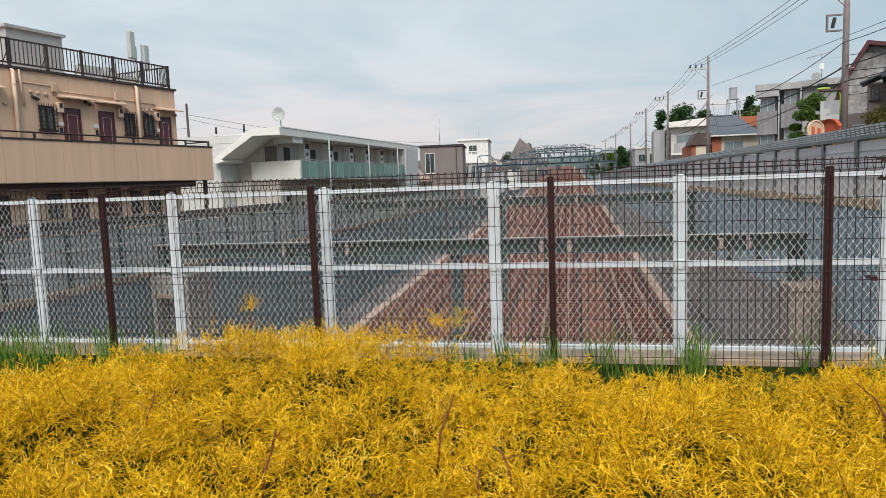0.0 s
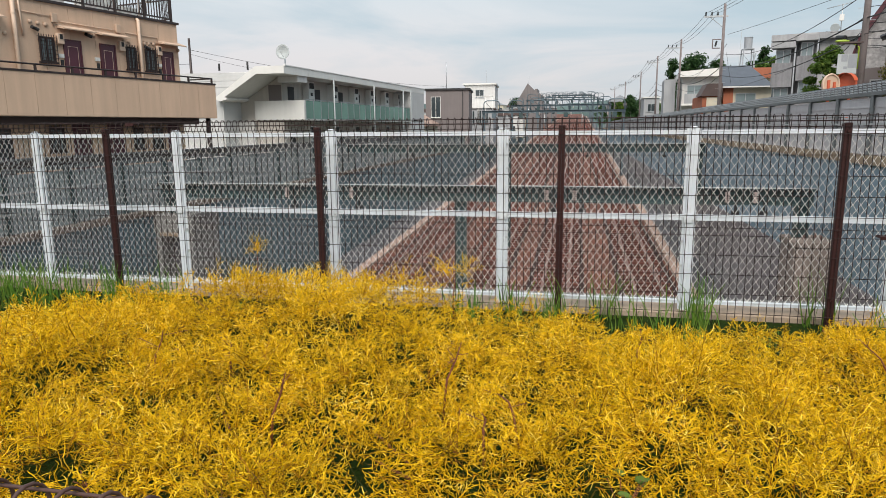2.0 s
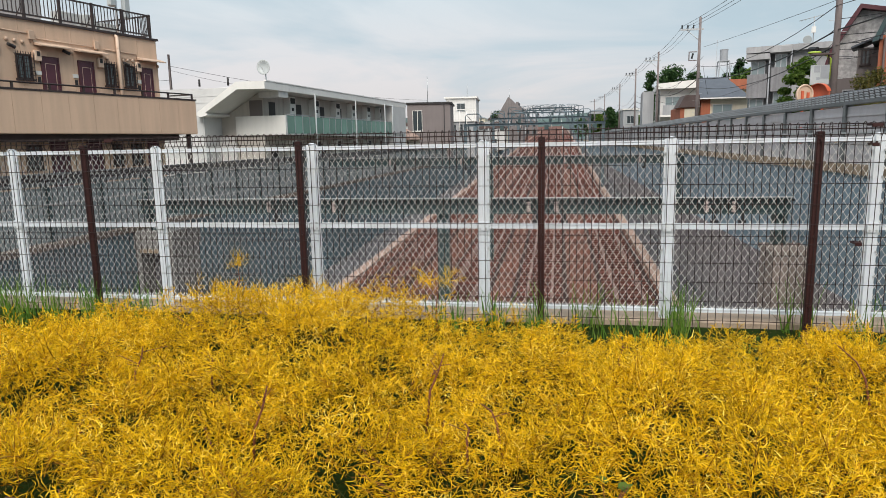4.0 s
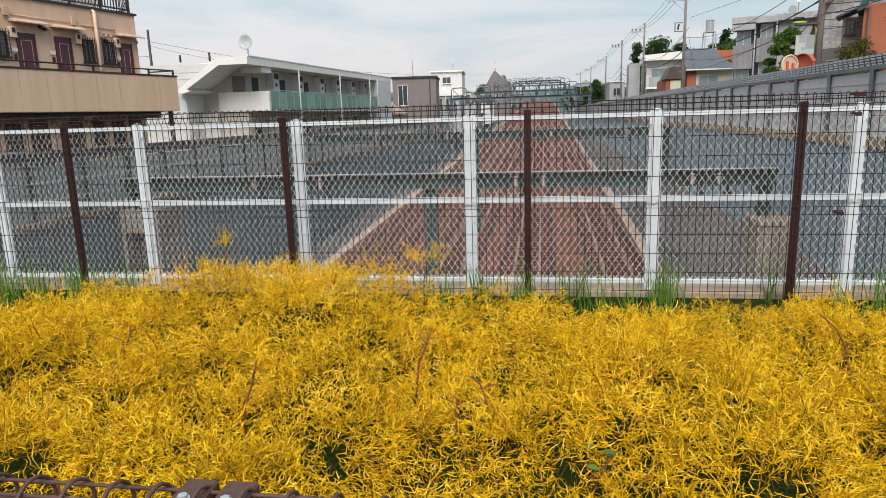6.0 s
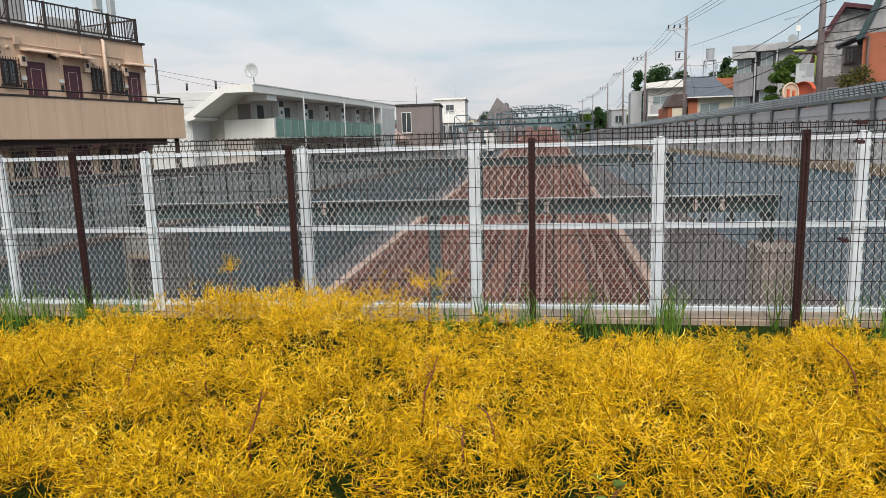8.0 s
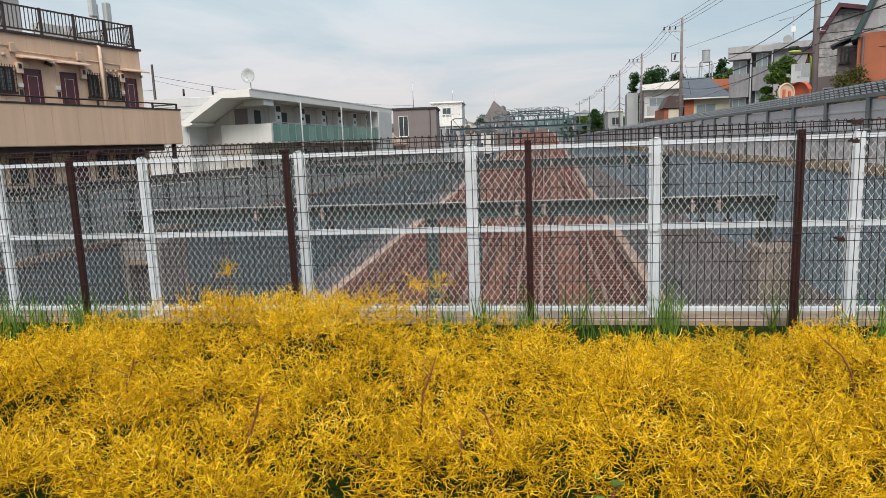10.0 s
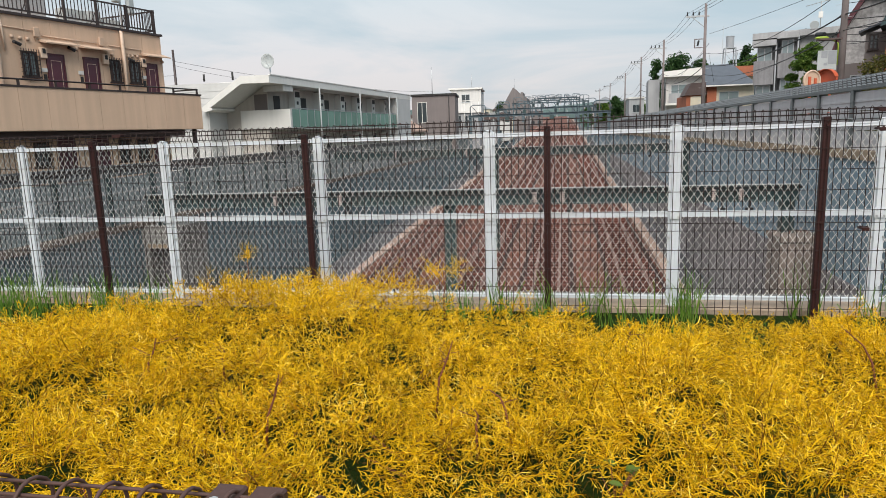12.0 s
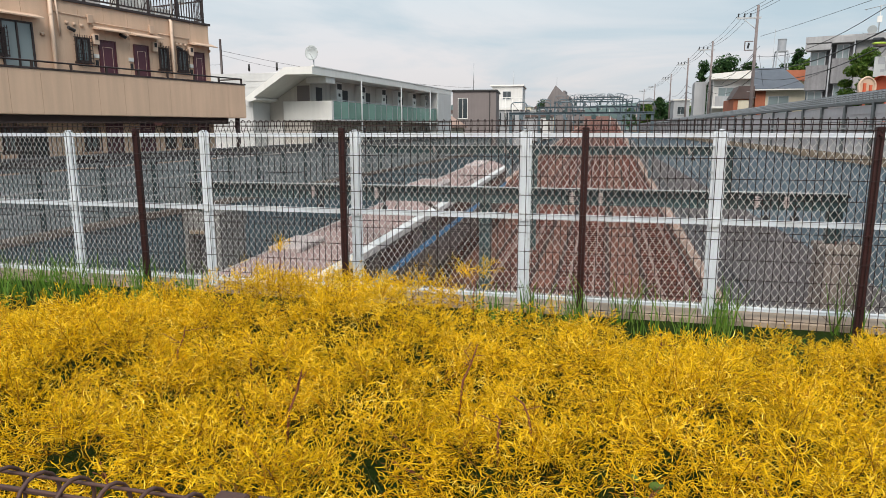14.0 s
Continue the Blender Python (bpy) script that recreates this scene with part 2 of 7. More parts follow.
M = dict(
    white_steel=mat("white_steel", (0.66, 0.69, 0.73), 0.45, 0.0, 0.05, 4, 60, 0.05, streak=0.06, dirt=(0.5, 0.46, 0.4), dirt_amt=0.25),
    white_wire=mat("white_wire", (0.90, 0.865, 0.83), 0.5, 0.0, 0.05, 6, 60, 0.0, dirt=(0.66, 0.56, 0.48), dirt_amt=0.25),
    brown_steel=mat("brown_steel", (0.036, 0.013, 0.012), 0.5, 0.0, 0.15, 5, 80, 0.05, spec=0.25),
    brown_wire=mat("brown_wire", (0.032, 0.018, 0.0165), 0.55, 0.0, 0.15, 5, 80, 0.0, spec=0.25),
    # fence brown made paler, for the light on the near fence
    lit_brown=mat("lit_brown_coat", (0.078, 0.040, 0.033), 0.55, 0.0, 0.2, 8, 90, 0.05, spec=0.25, dirt=(0.12, 0.075, 0.065), dirt_amt=0.35),
    galv=mat("galvanised_steel", (0.45, 0.46, 0.47), 0.45, 0.6, 0.12, 12, 90, 0.05),
    kerb=mat("kerb_concrete", (0.36, 0.275, 0.205), 0.9, 0, 0.18, 3, 60, 0.4, streak=0.1, dirt=(0.16, 0.15, 0.12), dirt_amt=0.5),
    concrete=mat("concrete", (0.19, 0.18, 0.17), 0.9, 0, 0.15, 1.2, 30, 0.35, streak=0.22, dirt=(0.14, 0.13, 0.12), dirt_amt=0.4),
    trough=mat("trough_concrete", (0.37, 0.25, 0.20), 0.9, 0, 0.15, 1.5, 30, 0.3, rnd=0.12),
    slab=mat("slab_concrete", (0.085, 0.08, 0.088), 0.9, 0, 0.25, 0.7, 14, 0.3, dirt=(0.16, 0.15, 0.15), dirt_amt=0.5),
    plinth=mat("stained_plinth", (0.245, 0.217, 0.222), 0.9, 0, 0.2, 0.5, 14, 0.3, streak=0.3),
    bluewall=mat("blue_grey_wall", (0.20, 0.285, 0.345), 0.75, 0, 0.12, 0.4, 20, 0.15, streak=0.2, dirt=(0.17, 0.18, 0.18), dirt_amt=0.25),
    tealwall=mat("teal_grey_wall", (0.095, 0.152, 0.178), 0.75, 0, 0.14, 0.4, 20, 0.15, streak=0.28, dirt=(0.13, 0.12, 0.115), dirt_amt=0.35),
    ballast=mat("rusty_ballast", (0.105, 0.032, 0.018), 0.95, 0, 0.35, 0.8, 9, 1.0, col2=(0.18, 0.060, 0.034), dirt=(0.085, 0.052, 0.042), dirt_amt=0.7),
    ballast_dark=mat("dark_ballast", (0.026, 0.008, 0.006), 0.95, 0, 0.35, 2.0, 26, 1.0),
    sleeper=mat("sleeper", (0.125, 0.042, 0.030), 0.9, 0, 0.25, 3, 40, 0.3, rnd=0.25),
    rail=mat("rail_steel", (0.21, 0.115, 0.092), 0.55, 0.1, 0.25, 4, 50, 0.1),
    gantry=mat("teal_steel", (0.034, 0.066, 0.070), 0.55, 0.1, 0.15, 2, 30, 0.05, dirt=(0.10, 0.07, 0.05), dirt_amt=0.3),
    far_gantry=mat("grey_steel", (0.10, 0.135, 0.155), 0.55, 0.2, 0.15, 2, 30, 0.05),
    insul=mat("insulator", (0.50, 0.40, 0.37), 0.3, 0, 0.1, 9, 60, 0.0),
    cable=mat("black_cable", (0.02, 0.02, 0.022), 0.6, 0, 0.1, 4, 30, 0.0),
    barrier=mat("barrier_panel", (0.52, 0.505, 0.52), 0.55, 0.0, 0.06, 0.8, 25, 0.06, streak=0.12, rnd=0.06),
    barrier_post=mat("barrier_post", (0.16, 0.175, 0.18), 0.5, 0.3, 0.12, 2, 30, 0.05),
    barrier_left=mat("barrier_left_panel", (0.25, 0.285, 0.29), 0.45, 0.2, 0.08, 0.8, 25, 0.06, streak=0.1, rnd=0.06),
    grille=mat("barrier_top_grille", (0.185, 0.195, 0.205), 0.55, 0.0, 0.15, 2, 30, 0.0),
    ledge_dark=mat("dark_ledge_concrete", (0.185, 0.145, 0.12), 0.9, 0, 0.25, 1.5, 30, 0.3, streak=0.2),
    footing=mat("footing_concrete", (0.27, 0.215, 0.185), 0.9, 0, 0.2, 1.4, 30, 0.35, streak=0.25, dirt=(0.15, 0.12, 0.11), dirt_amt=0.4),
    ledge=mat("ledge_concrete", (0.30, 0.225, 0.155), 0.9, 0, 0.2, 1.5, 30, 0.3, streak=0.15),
    beige=mat("beige_panel", (0.67, 0.455, 0.32), 0.8, 0, 0.05, 0.5, 40, 0.1, streak=0.13),
    beige_trim=mat("beige_trim", (0.53, 0.37, 0.27), 0.7, 0, 0.08, 2, 40, 0.1),
    maroon=mat("maroon_door", (0.085, 0.022, 0.035), 0.4, 0, 0.1, 2, 40, 0.05),
    darkbrown=mat("dark_brown_metal", (0.045, 0.03, 0.028), 0.45, 0.2, 0.15, 3, 60, 0.05),
    dark=mat("dark_opening", (0.025, 0.022, 0.022), 0.6, 0, 0.2, 2, 30, 0.05),
    cream=mat("cream_pipe", (0.66, 0.48, 0.36), 0.5, 0, 0.06, 3, 40, 0.05),
    whitewall=mat("white_wall", (0.60, 0.58, 0.56), 0.85, 0, 0.05, 0.6, 30, 0.15, streak=0.12),
    whiteband=mat("white_brick_band", (0.55, 0.54, 0.53), 0.85, 0, 0.05, 0.9, 30, 0.2, streak=0.05),
    whitepaint=mat("white_paint", (0.72, 0.695, 0.66), 0.6, 0, 0.04, 0.8, 30, 0.05, streak=0.06),
    greenglass=mat("green_glass_panel", (0.17, 0.29, 0.24), 0.25, 0, 0.08, 0.8, 20, 0.0, rnd=0.12),
    # grey-brown muted towards grey, for haze over the distant house
    greybrown=mat("grey_brown_siding", (0.19, 0.16, 0.155), 0.8, 0, 0.06, 0.8, 20, 0.1, streak=0.08),
    greywall=mat("grey_wall", (0.36, 0.36, 0.37), 0.85, 0, 0.07, 0.6, 20, 0.1, streak=0.15),
    greyconc=mat("grey_render", (0.20, 0.175, 0.172), 0.85, 0, 0.1, 0.5, 14, 0.2, streak=0.3),
    flatgrey=mat("flats_render", (0.25, 0.24, 0.25), 0.85, 0, 0.14, 0.9, 14, 0.2, streak=0.35),
    flatpale=mat("flats_pale_render", (0.38, 0.37, 0.375), 0.85, 0, 0.1, 0.9, 14, 0.2, streak=0.25),
    aptwall=mat("apartment_wall", (0.50, 0.455, 0.41), 0.85, 0, 0.06, 0.8, 30, 0.15, streak=0.15),
    mottled=mat("mottled_render", (0.46, 0.44, 0.44), 0.9, 0, 0.4, 1.6, 9, 0.3, streak=0.25),
    bluegrey_roof=mat("blue_grey_roof", (0.075, 0.085, 0.105), 0.6, 0, 0.1, 2, 30, 0.2),
    brown_roof=mat("brown_roof", (0.09, 0.06, 0.055), 0.7, 0, 0.15, 2, 30, 0.2),
    maroon_roof=mat("maroon_trim", (0.09, 0.022, 0.03), 0.5, 0, 0.1, 2, 30, 0.1),
    orangewall=mat("orange_brick", (0.36, 0.115, 0.06), 0.85, 0, 0.12, 1.5, 30, 0.2, streak=0.1),
    orangepaint=mat("orange_paint", (0.55, 0.11, 0.05), 0.5, 0, 0.06, 3, 30, 0.0),
    creamwall=mat("cream_wall", (0.62, 0.55, 0.43), 0.85, 0, 0.05, 0.8, 30, 0.1, streak=0.06),
    polemat=mat("concrete_pole", (0.19, 0.155, 0.15), 0.85, 0, 0.15, 2, 30, 0.15, streak=0.1),
    window=glass_mat("window_glass", (0.04, 0.05, 0.055)),
    window_pale=glass_mat("window_curtained", (0.22, 0.27, 0.28)),
    tankgrey=mat("grey_tank", (0.30, 0.31, 0.33), 0.6, 0, 0.08, 2, 30, 0.05),
    antenna=mat("antenna_grey", (0.42, 0.44, 0.44), 0.5, 0, 0.06, 2, 30, 0.05),
    # soil of the bed; shrub cores use it as their shaded inside
    soil=mat("dark_soil_and_core", (0.016, 0.028, 0.005), 1.0, 0, 0.4, 4, 40, 0.8, spec=0.05),
    asphalt=mat("pavement_asphalt", (0.06, 0.06, 0.062), 0.9, 0, 0.2, 1.5, 60, 0.5),
    earth=mat("far_ground", (0.12, 0.125, 0.10), 0.95, 0, 0.25, 0.05, 1.5, 0.4),
    bark=mat("red_brown_twig", (0.17, 0.05, 0.025), 0.7, 0, 0.2, 20, 90, 0.1),
    bark2=mat("tree_bark", (0.07, 0.05, 0.04), 0.9, 0, 0.2, 4, 30, 0.4),
    trainroof=mat("train_roof", (0.275, 0.185, 0.17), 0.8, 0, 0.12, 1.2, 20, 0.15, dirt=(0.2, 0.15, 0.13), dirt_amt=0.4),
    trainedge=mat("train_roof_edge", (0.78, 0.76, 0.75), 0.45, 0.3, 0.08, 2, 20, 0.05),
    trainunit=mat("roof_unit", (0.37, 0.305, 0.29), 0.6, 0.1, 0.1, 2, 20, 0.1),
    trainblue=mat("train_blue_stripe", (0.01, 0.25, 0.56), 0.35, 0, 0.05, 2, 20, 0.0),
    trainside=mat("train_side", (0.085, 0.070, 0.066), 0.4, 0.5, 0.1, 2, 20, 0.05),
    yellow=foliage_mat("golden_thread_foliage", [(0.17, 0.135, 0.0015), (0.42, 0.245, 0.002), (0.66, 0.375, 0.002), (0.90, 0.54, 0.006), (1.0, 0.78, 0.08)]),
    yellowstalk=foliage_mat("golden_stalks", [(0.055, 0.025, 0.003), (0.17, 0.068, 0.003), (0.38, 0.17, 0.004), (0.72, 0.39, 0.012)]),
    yellowtip=foliage_mat("pale_golden_tips", [(0.34, 0.24, 0.002), (0.68, 0.40, 0.003), (0.96, 0.61, 0.014), (1.0, 0.85, 0.24)]),
    # green and brown of the inside, darkened as shade in the gaps
    yellowgreen=foliage_mat("inner_green_shaded", [(0.010, 0.042, 0.012), (0.055, 0.05, 0.005), (0.18, 0.09, 0.003)]),
    grass=foliage_mat("grass_blades", [(0.04, 0.11, 0.014), (0.10, 0.21, 0.026), (0.22, 0.28, 0.05)]),
    leaf=foliage_mat("tree_leaves", [(0.012, 0.035, 0.012), (0.03, 0.07, 0.02), (0.06, 0.11, 0.03)]),
    leafbrown=foliage_mat("olive_leaves", [(0.03, 0.045, 0.012), (0.085, 0.085, 0.02), (0.17, 0.12, 0.03)]),
    leaf2=foliage_mat("bright_leaves", [(0.03, 0.07, 0.012), (0.07, 0.13, 0.02), (0.14, 0.18, 0.03)]),
)


# ---------------------------------------------------------------- mesh tools
def bm_box(bm, x0, x1, y0, y1, z0, z1, m=None):
    vs = [bm.verts.new(p) for p in ((x0, y0, z0), (x1, y0, z0), (x1, y1, z0), (x0, y1, z0), (x0, y0, z1), (x1, y0, z1), (x1, y1, z1), (x0, y1, z1))]
    if m is not None:
        for v in vs:
            v.co = m @ v.co
    for f in ((3, 2, 1, 0), (4, 5, 6, 7), (0, 1, 5, 4), (1, 2, 6, 5), (2, 3, 7, 6), (3, 0, 4, 7)):
        bm.faces.new([vs[i] for i in f])
    return vs


def bm_tube(bm, pts, r, n=6, r1=None):
    """A tube along a line of points, closed at its ends."""
    pts = [Vector(p) for p in pts]
    rings = []
    for i, p in enumerate(pts):
        d = (pts[min(i + 1, len(pts) - 1)] - pts[max(i - 1, 0)]).normalized()
        a = d.orthogonal().normalized() if i == 0 else (a - d * a.dot(d)).normalized()
        b = d.cross(a)
        rr = r if r1 is None else r + (r1 - r) * i / (len(pts) - 1)
        rings.append([bm.verts.new(p + rr * (math.cos(2 * math.pi * k / n) * a + math.sin(2 * math.pi * k / n) * b)) for k in range(n)])
    for q, s in zip(rings, rings[1:]):
        for k in range(n):
            bm.faces.new((q[k], q[(k + 1) % n], s[(k + 1) % n], s[k]))
    bm.faces.new(rings[0][::-1]), bm.faces.new(rings[-1])


def bm_prism(bm, poly, y0, y1, m=None):
    """A polygon in x and z drawn out from y0 to y1."""
    a = [bm.verts.new((x, y0, z)) for x, z in poly]
    b = [bm.verts.new((x, y1, z)) for x, z in poly]
    if m is not None:
        for v in a + b:
            v.co = m @ v.co
    n = len(poly)
    fs = [bm.faces.new(a), bm.faces.new(b[::-1])]
    for i in range(n):
        fs.append(bm.faces.new((a[i], b[i], b[(i + 1) % n], a[(i + 1) % n])))
    return fs


def part(name, bm, material, parent=None, label="", m=None, smooth=False, bevel=0.0):
    if bevel:
        bmesh.ops.bevel(bm, geom=bm.edges[:], offset=bevel, segments=1, affect="EDGES")
    bmesh.ops.recalc_face_normals(bm, faces=bm.faces[:])
    me = bpy.data.meshes.new(name)
    bm.to_mesh(me)
    bm.free()
    if smooth:
        me.polygons.foreach_set("use_smooth", [True] * len(me.polygons))
    me.materials.append(M[material] if isinstance(material, str) else material)
    ob = new(name, me)
    if parent:
        ob.parent = parent
    if m is not None:
        ob.matrix_basis = m
    if label:
        tagged(ob, label)
    return ob


def shared(name, me, parent, m):
    ob = new(name, me)
    ob.parent = parent
    ob.matrix_basis = m
    return ob


def boxpart(name, x0, x1, y0, y1, z0, z1, material, parent=None, label="", bevel=0.0, m=None):
    bm = bmesh.new()
    bm_box(bm, x0, x1, y0, y1, z0, z1)
    return part(name, bm, material, parent, label, m, bevel=bevel)


def tubepart(name, pts, r, material, parent=None, label="", n=8, r1=None):
    bm = bmesh.new()
    bm_tube(bm, pts, r, n, r1)
    return part(name, bm, material, parent, label, smooth=True)


def thing(name, m, label, category, group="", kind=""):
    e = new(name)
    e.empty_display_size = 0.1
    e.matrix_basis = m
    return tagged(e, label, category, group, kind)


def pydata(name, verts, faces, material, parent=None, smooth=False):
    me = bpy.data.meshes.new(name)
    verts = np.asarray(verts, dtype=np.float32)
    faces = np.asarray(faces, dtype=np.int32)
    k = faces.shape[1]
    me.vertices.add(len(verts)); me.vertices.foreach_set("co", verts.ravel())
    me.loops.add(faces.size); me.loops.foreach_set("vertex_index", faces.ravel())
    me.polygons.add(len(faces)); me.polygons.foreach_set("loop_start", np.arange(0, faces.size, k, dtype=np.int32))
    if smooth:
        me.polygons.foreach_set("use_smooth", np.ones(len(faces), dtype=bool))
    me.update(calc_edges=True)
    me.materials.append(M[material])
    ob = new(name, me)
    if parent:
        ob.parent = parent
    return ob


def tubes_np(lines, r, n=3, axis=(0.0, 1.0, 0.0)):
    """Many thin tubes at once: lines is a list of (k, 3) arrays."""
    V, F, base = [], [], 0
    for L in lines:
        L = np.asarray(L, float)
        d = np.gradient(L, axis=0)
        d /= np.linalg.norm(d, axis=1)[:, None] + 1e-9
        a = np.cross(d, np.array([axis])); a /= np.linalg.norm(a, axis=1)[:, None]
        b = np.cross(d, a)
        ang = 2 * np.pi * np.arange(n) / n
        ring = L[:, None] + r * (np.cos(ang)[None, :, None] * a[:, None] + np.sin(ang)[None, :, None] * b[:, None])
        V.append(ring.reshape(-1, 3))
        k = len(L)
        i = np.arange(k - 1)[:, None] * n
        j = np.arange(n)[None]
        q = np.stack([i + j, i + (j + 1) % n, i + n + (j + 1) % n, i + n + j], -1).reshape(-1, 4) + base
        F.append(q)
        base += k * n
    return np.concatenate(V), np.concatenate(F)


# ---------------------------------------------------------------- ground and railway cutting
SLOPE = 0.0313          # the line climbs out of the tunnel
XR, XL = 6.85, -11.85     # faces of the two retaining walls


def rail_z(y):
    return -5.78 + SLOPE * y


def build_ground():
    bm = bmesh.new()
    # near side, where the shrubs stand, with the deck over the tunnel
    bm_box(bm, -60, 60, -40, 6.35, -1.3, 0.0)
    g = part("ground", bm, "soil")
    tagged(g, "dark planted soil on the deck over the tunnel", "ground", kind="structure")
    p = boxpart("pavement", -59, 59, -39, 1.05, 0.002, 0.03, "asphalt")
    tagged(p, "grey asphalt pavement behind the near fence", "pavement", kind="structure")
    bm = bmesh.new()
    # beyond the walls, one sheet to the horizon, lower on the one side and higher on the other
    bm_box(bm, -1500, XL - 0.45, 6.35, 2500, -2.0, -0.7)
    bm_box(bm, XR + 0.45, 1500, 6.35, 2500, -2.0, 0.1)
    bm_box(bm, -1500, -60, -1500, 6.35, -2.0, -0.7)
    bm_box(bm, 60, 1500, -1500, 6.35, -2.0, 0.1)
    bm_box(bm, -60, 60, -1500, -40, -2.0, -0.3)
    g = part("far_ground", bm, "earth")
    tagged(g, "grey green town ground reaching the horizon", "ground", kind="structure")


def track_prism(name, x0, x1, y0, y1, up, thick, material, label, category):
    """A slab that follows the climb of the line."""
    bm = bmesh.new()
    a = [(x0, y0), (x1, y0), (x1, y1), (x0, y1)]
    lo = [bm.verts.new((x, y, rail_z(y) + up - thick)) for x, y in a]
    hi = [bm.verts.new((x, y, rail_z(y) + up)) for x, y in a]
    bm.faces.new(lo[::-1]), bm.faces.new(hi)
    for i in range(4):
        bm.faces.new((lo[i], lo[(i + 1) % 4], hi[(i + 1) % 4], hi[i]))
    return tagged(part(name, bm, material), label, category, kind="structure")


TRACKS = (-7.25, -3.45, -0.15, 3.6)


def build_cutting():
    track_prism("floor", XL - 0.4, XR + 0.4, -230, 430, -0.62, 1.0, "slab", "dark grey concrete floor of the railway cutting", "floor")
    track_prism("ballast_bed", -9.0, 4.95, -230, 430, -0.22, 0.38, "ballast", "rusty brown ballast bed under four tracks", "ballast")
    # retaining walls, level on top
    for name, x0, x1, ztop in (("wall_east", XR, XR + 0.45, 0.66), ("wall_west", XL - 0.45, XL, -0.97)):
        bm = bmesh.new()
        y0, y1 = -10.0, 178.0
        vs = []
        for y in (y0, y1):
            zb = rail_z(y) - 1.4
            vs.append([bm.verts.new(p) for p in ((x0, y, zb), (x1, y, zb), (x1, y, ztop), (x0, y, ztop))])
        a, b = vs
        bm.faces.new(a), bm.faces.new(b[::-1])
        for i in range(4):
            bm.faces.new((a[i], b[i], b[(i + 1) % 4], a[(i + 1) % 4]))
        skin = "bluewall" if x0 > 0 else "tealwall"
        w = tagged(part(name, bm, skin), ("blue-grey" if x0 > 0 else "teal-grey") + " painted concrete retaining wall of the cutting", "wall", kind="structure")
        # formwork panels, slightly proud of the wall
        sx = -1 if x0 > 0 else 1
        xf = x0 if x0 > 0 else x1
        for k in range(26):
            ya = 6.6 + 6.0 * k
            zb = rail_z(ya + 6) - 0.6
            if zb > ztop - 0.5:
                break
            zm = max(zb + 0.1, -2.05) if x0 > 0 else zb
            if zm > ztop - 0.3:
                break
            boxpart("panel", min(xf, xf + sx * 0.04), max(xf, xf + sx * 0.04), ya + 0.03, ya + 5.97, zm, ztop - 0.06, skin, w)
            if x0 > 0:
                boxpart("plinth", min(xf, xf + sx * 0.12), max(xf, xf + sx * 0.12), ya + 0.02, ya + 5.98, zb, zm - 0.01, "plinth", w)
        # ledge of bare concrete along the top
        lx0, lx1 = (x0 - 0.1, x1 + 0.1) if x0 > 0 else (x0 - 0.1, x1 + 0.12)
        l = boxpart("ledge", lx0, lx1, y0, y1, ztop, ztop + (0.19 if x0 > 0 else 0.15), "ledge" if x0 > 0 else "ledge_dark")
        tagged(l, "stained concrete ledge on top of the retaining wall", "ledge", kind="structure")
    # headwall over the tunnel mouth
    h = boxpart("headwall", XL, XR, 6.36, 6.7, -1.6, -0.02, "concrete")
    tagged(h, "concrete headwall under the fence", "wall", kind="structure")
    # cable troughs beside the tracks, as separate lids
    for nm, xc in (("cable_trough", -9.32), ("cable_trough", 5.25)):
        t = thing(nm, pose(xc, 0, 0), "pale buff concrete cable trough beside the track", "cable trough", "cable troughs")
        bm = bmesh.new(); bm_box(bm, -0.24, 0.24, -0.49, 0.49, -0.3, 0.04)
        me = part("lid", bm, "trough", t, bevel=0.012)
        mesh = me.data
        bpy.data.objects.remove(me)
        for k in range(120):
            y = 12 + k + 0.5
            shared("lid", mesh, t, pose(0, y, rail_z(y) - 0.2 + random.uniform(-0.008, 0.008), math.degrees(math.atan(SLOPE)), 0, random.uniform(-0.3, 0.3)))
        bm = bmesh.new()
        for k in range(70):
            y = 132 + 4 * k + 2
            bm_box(bm, -0.24, 0.24, -1.98, 1.98, -0.3, 0.04, pose(0, y, rail_z(y) - 0.2, math.degrees(math.atan(SLOPE)), 0, 0))
        tagged(part("lid_run", bm, "trough", t), kind="stuff")


def build_far_yard():
    """Where the line leaves the cutting the bed widens and bends away to the west."""
    def quad(name, xa0, xa1, xb0, xb1, ya, yb, up, material, parent=None):
        bm = bmesh.new()
        a = [(xa0, ya), (xa1, ya), (xb1, yb), (xb0, yb)]
        hi = [bm.verts.new((x, y, rail_z(y) + up)) for x, y in a]
        lo = [bm.verts.new((x, y, rail_z(y) + up - 0.5)) for x, y in a]
        bm.faces.new(hi), bm.faces.new(lo[::-1])
        for i in range(4):
            bm.faces.new((lo[i], lo[(i + 1) % 4], hi[(i + 1) % 4], hi[i]))
        return part(name, bm, material, parent)
    y = tagged(quad("far_ballast_bed", -9.0, 4.95, -31.0, 3.6, 180, 520, -0.2, "ballast"), "widening rusty ballast bed far down the line", "ballast", kind="structure")
    for k in range(10):
        f = (k + 0.5) / 10
        xa, xb = -9.0 + 13.9 * f, -31.0 + 34.6 * f
        quad("rail", xa - 0.1, xa + 0.1, xb - 0.16, xb + 0.16, 181, 518, -0.06, "sleeper", y)


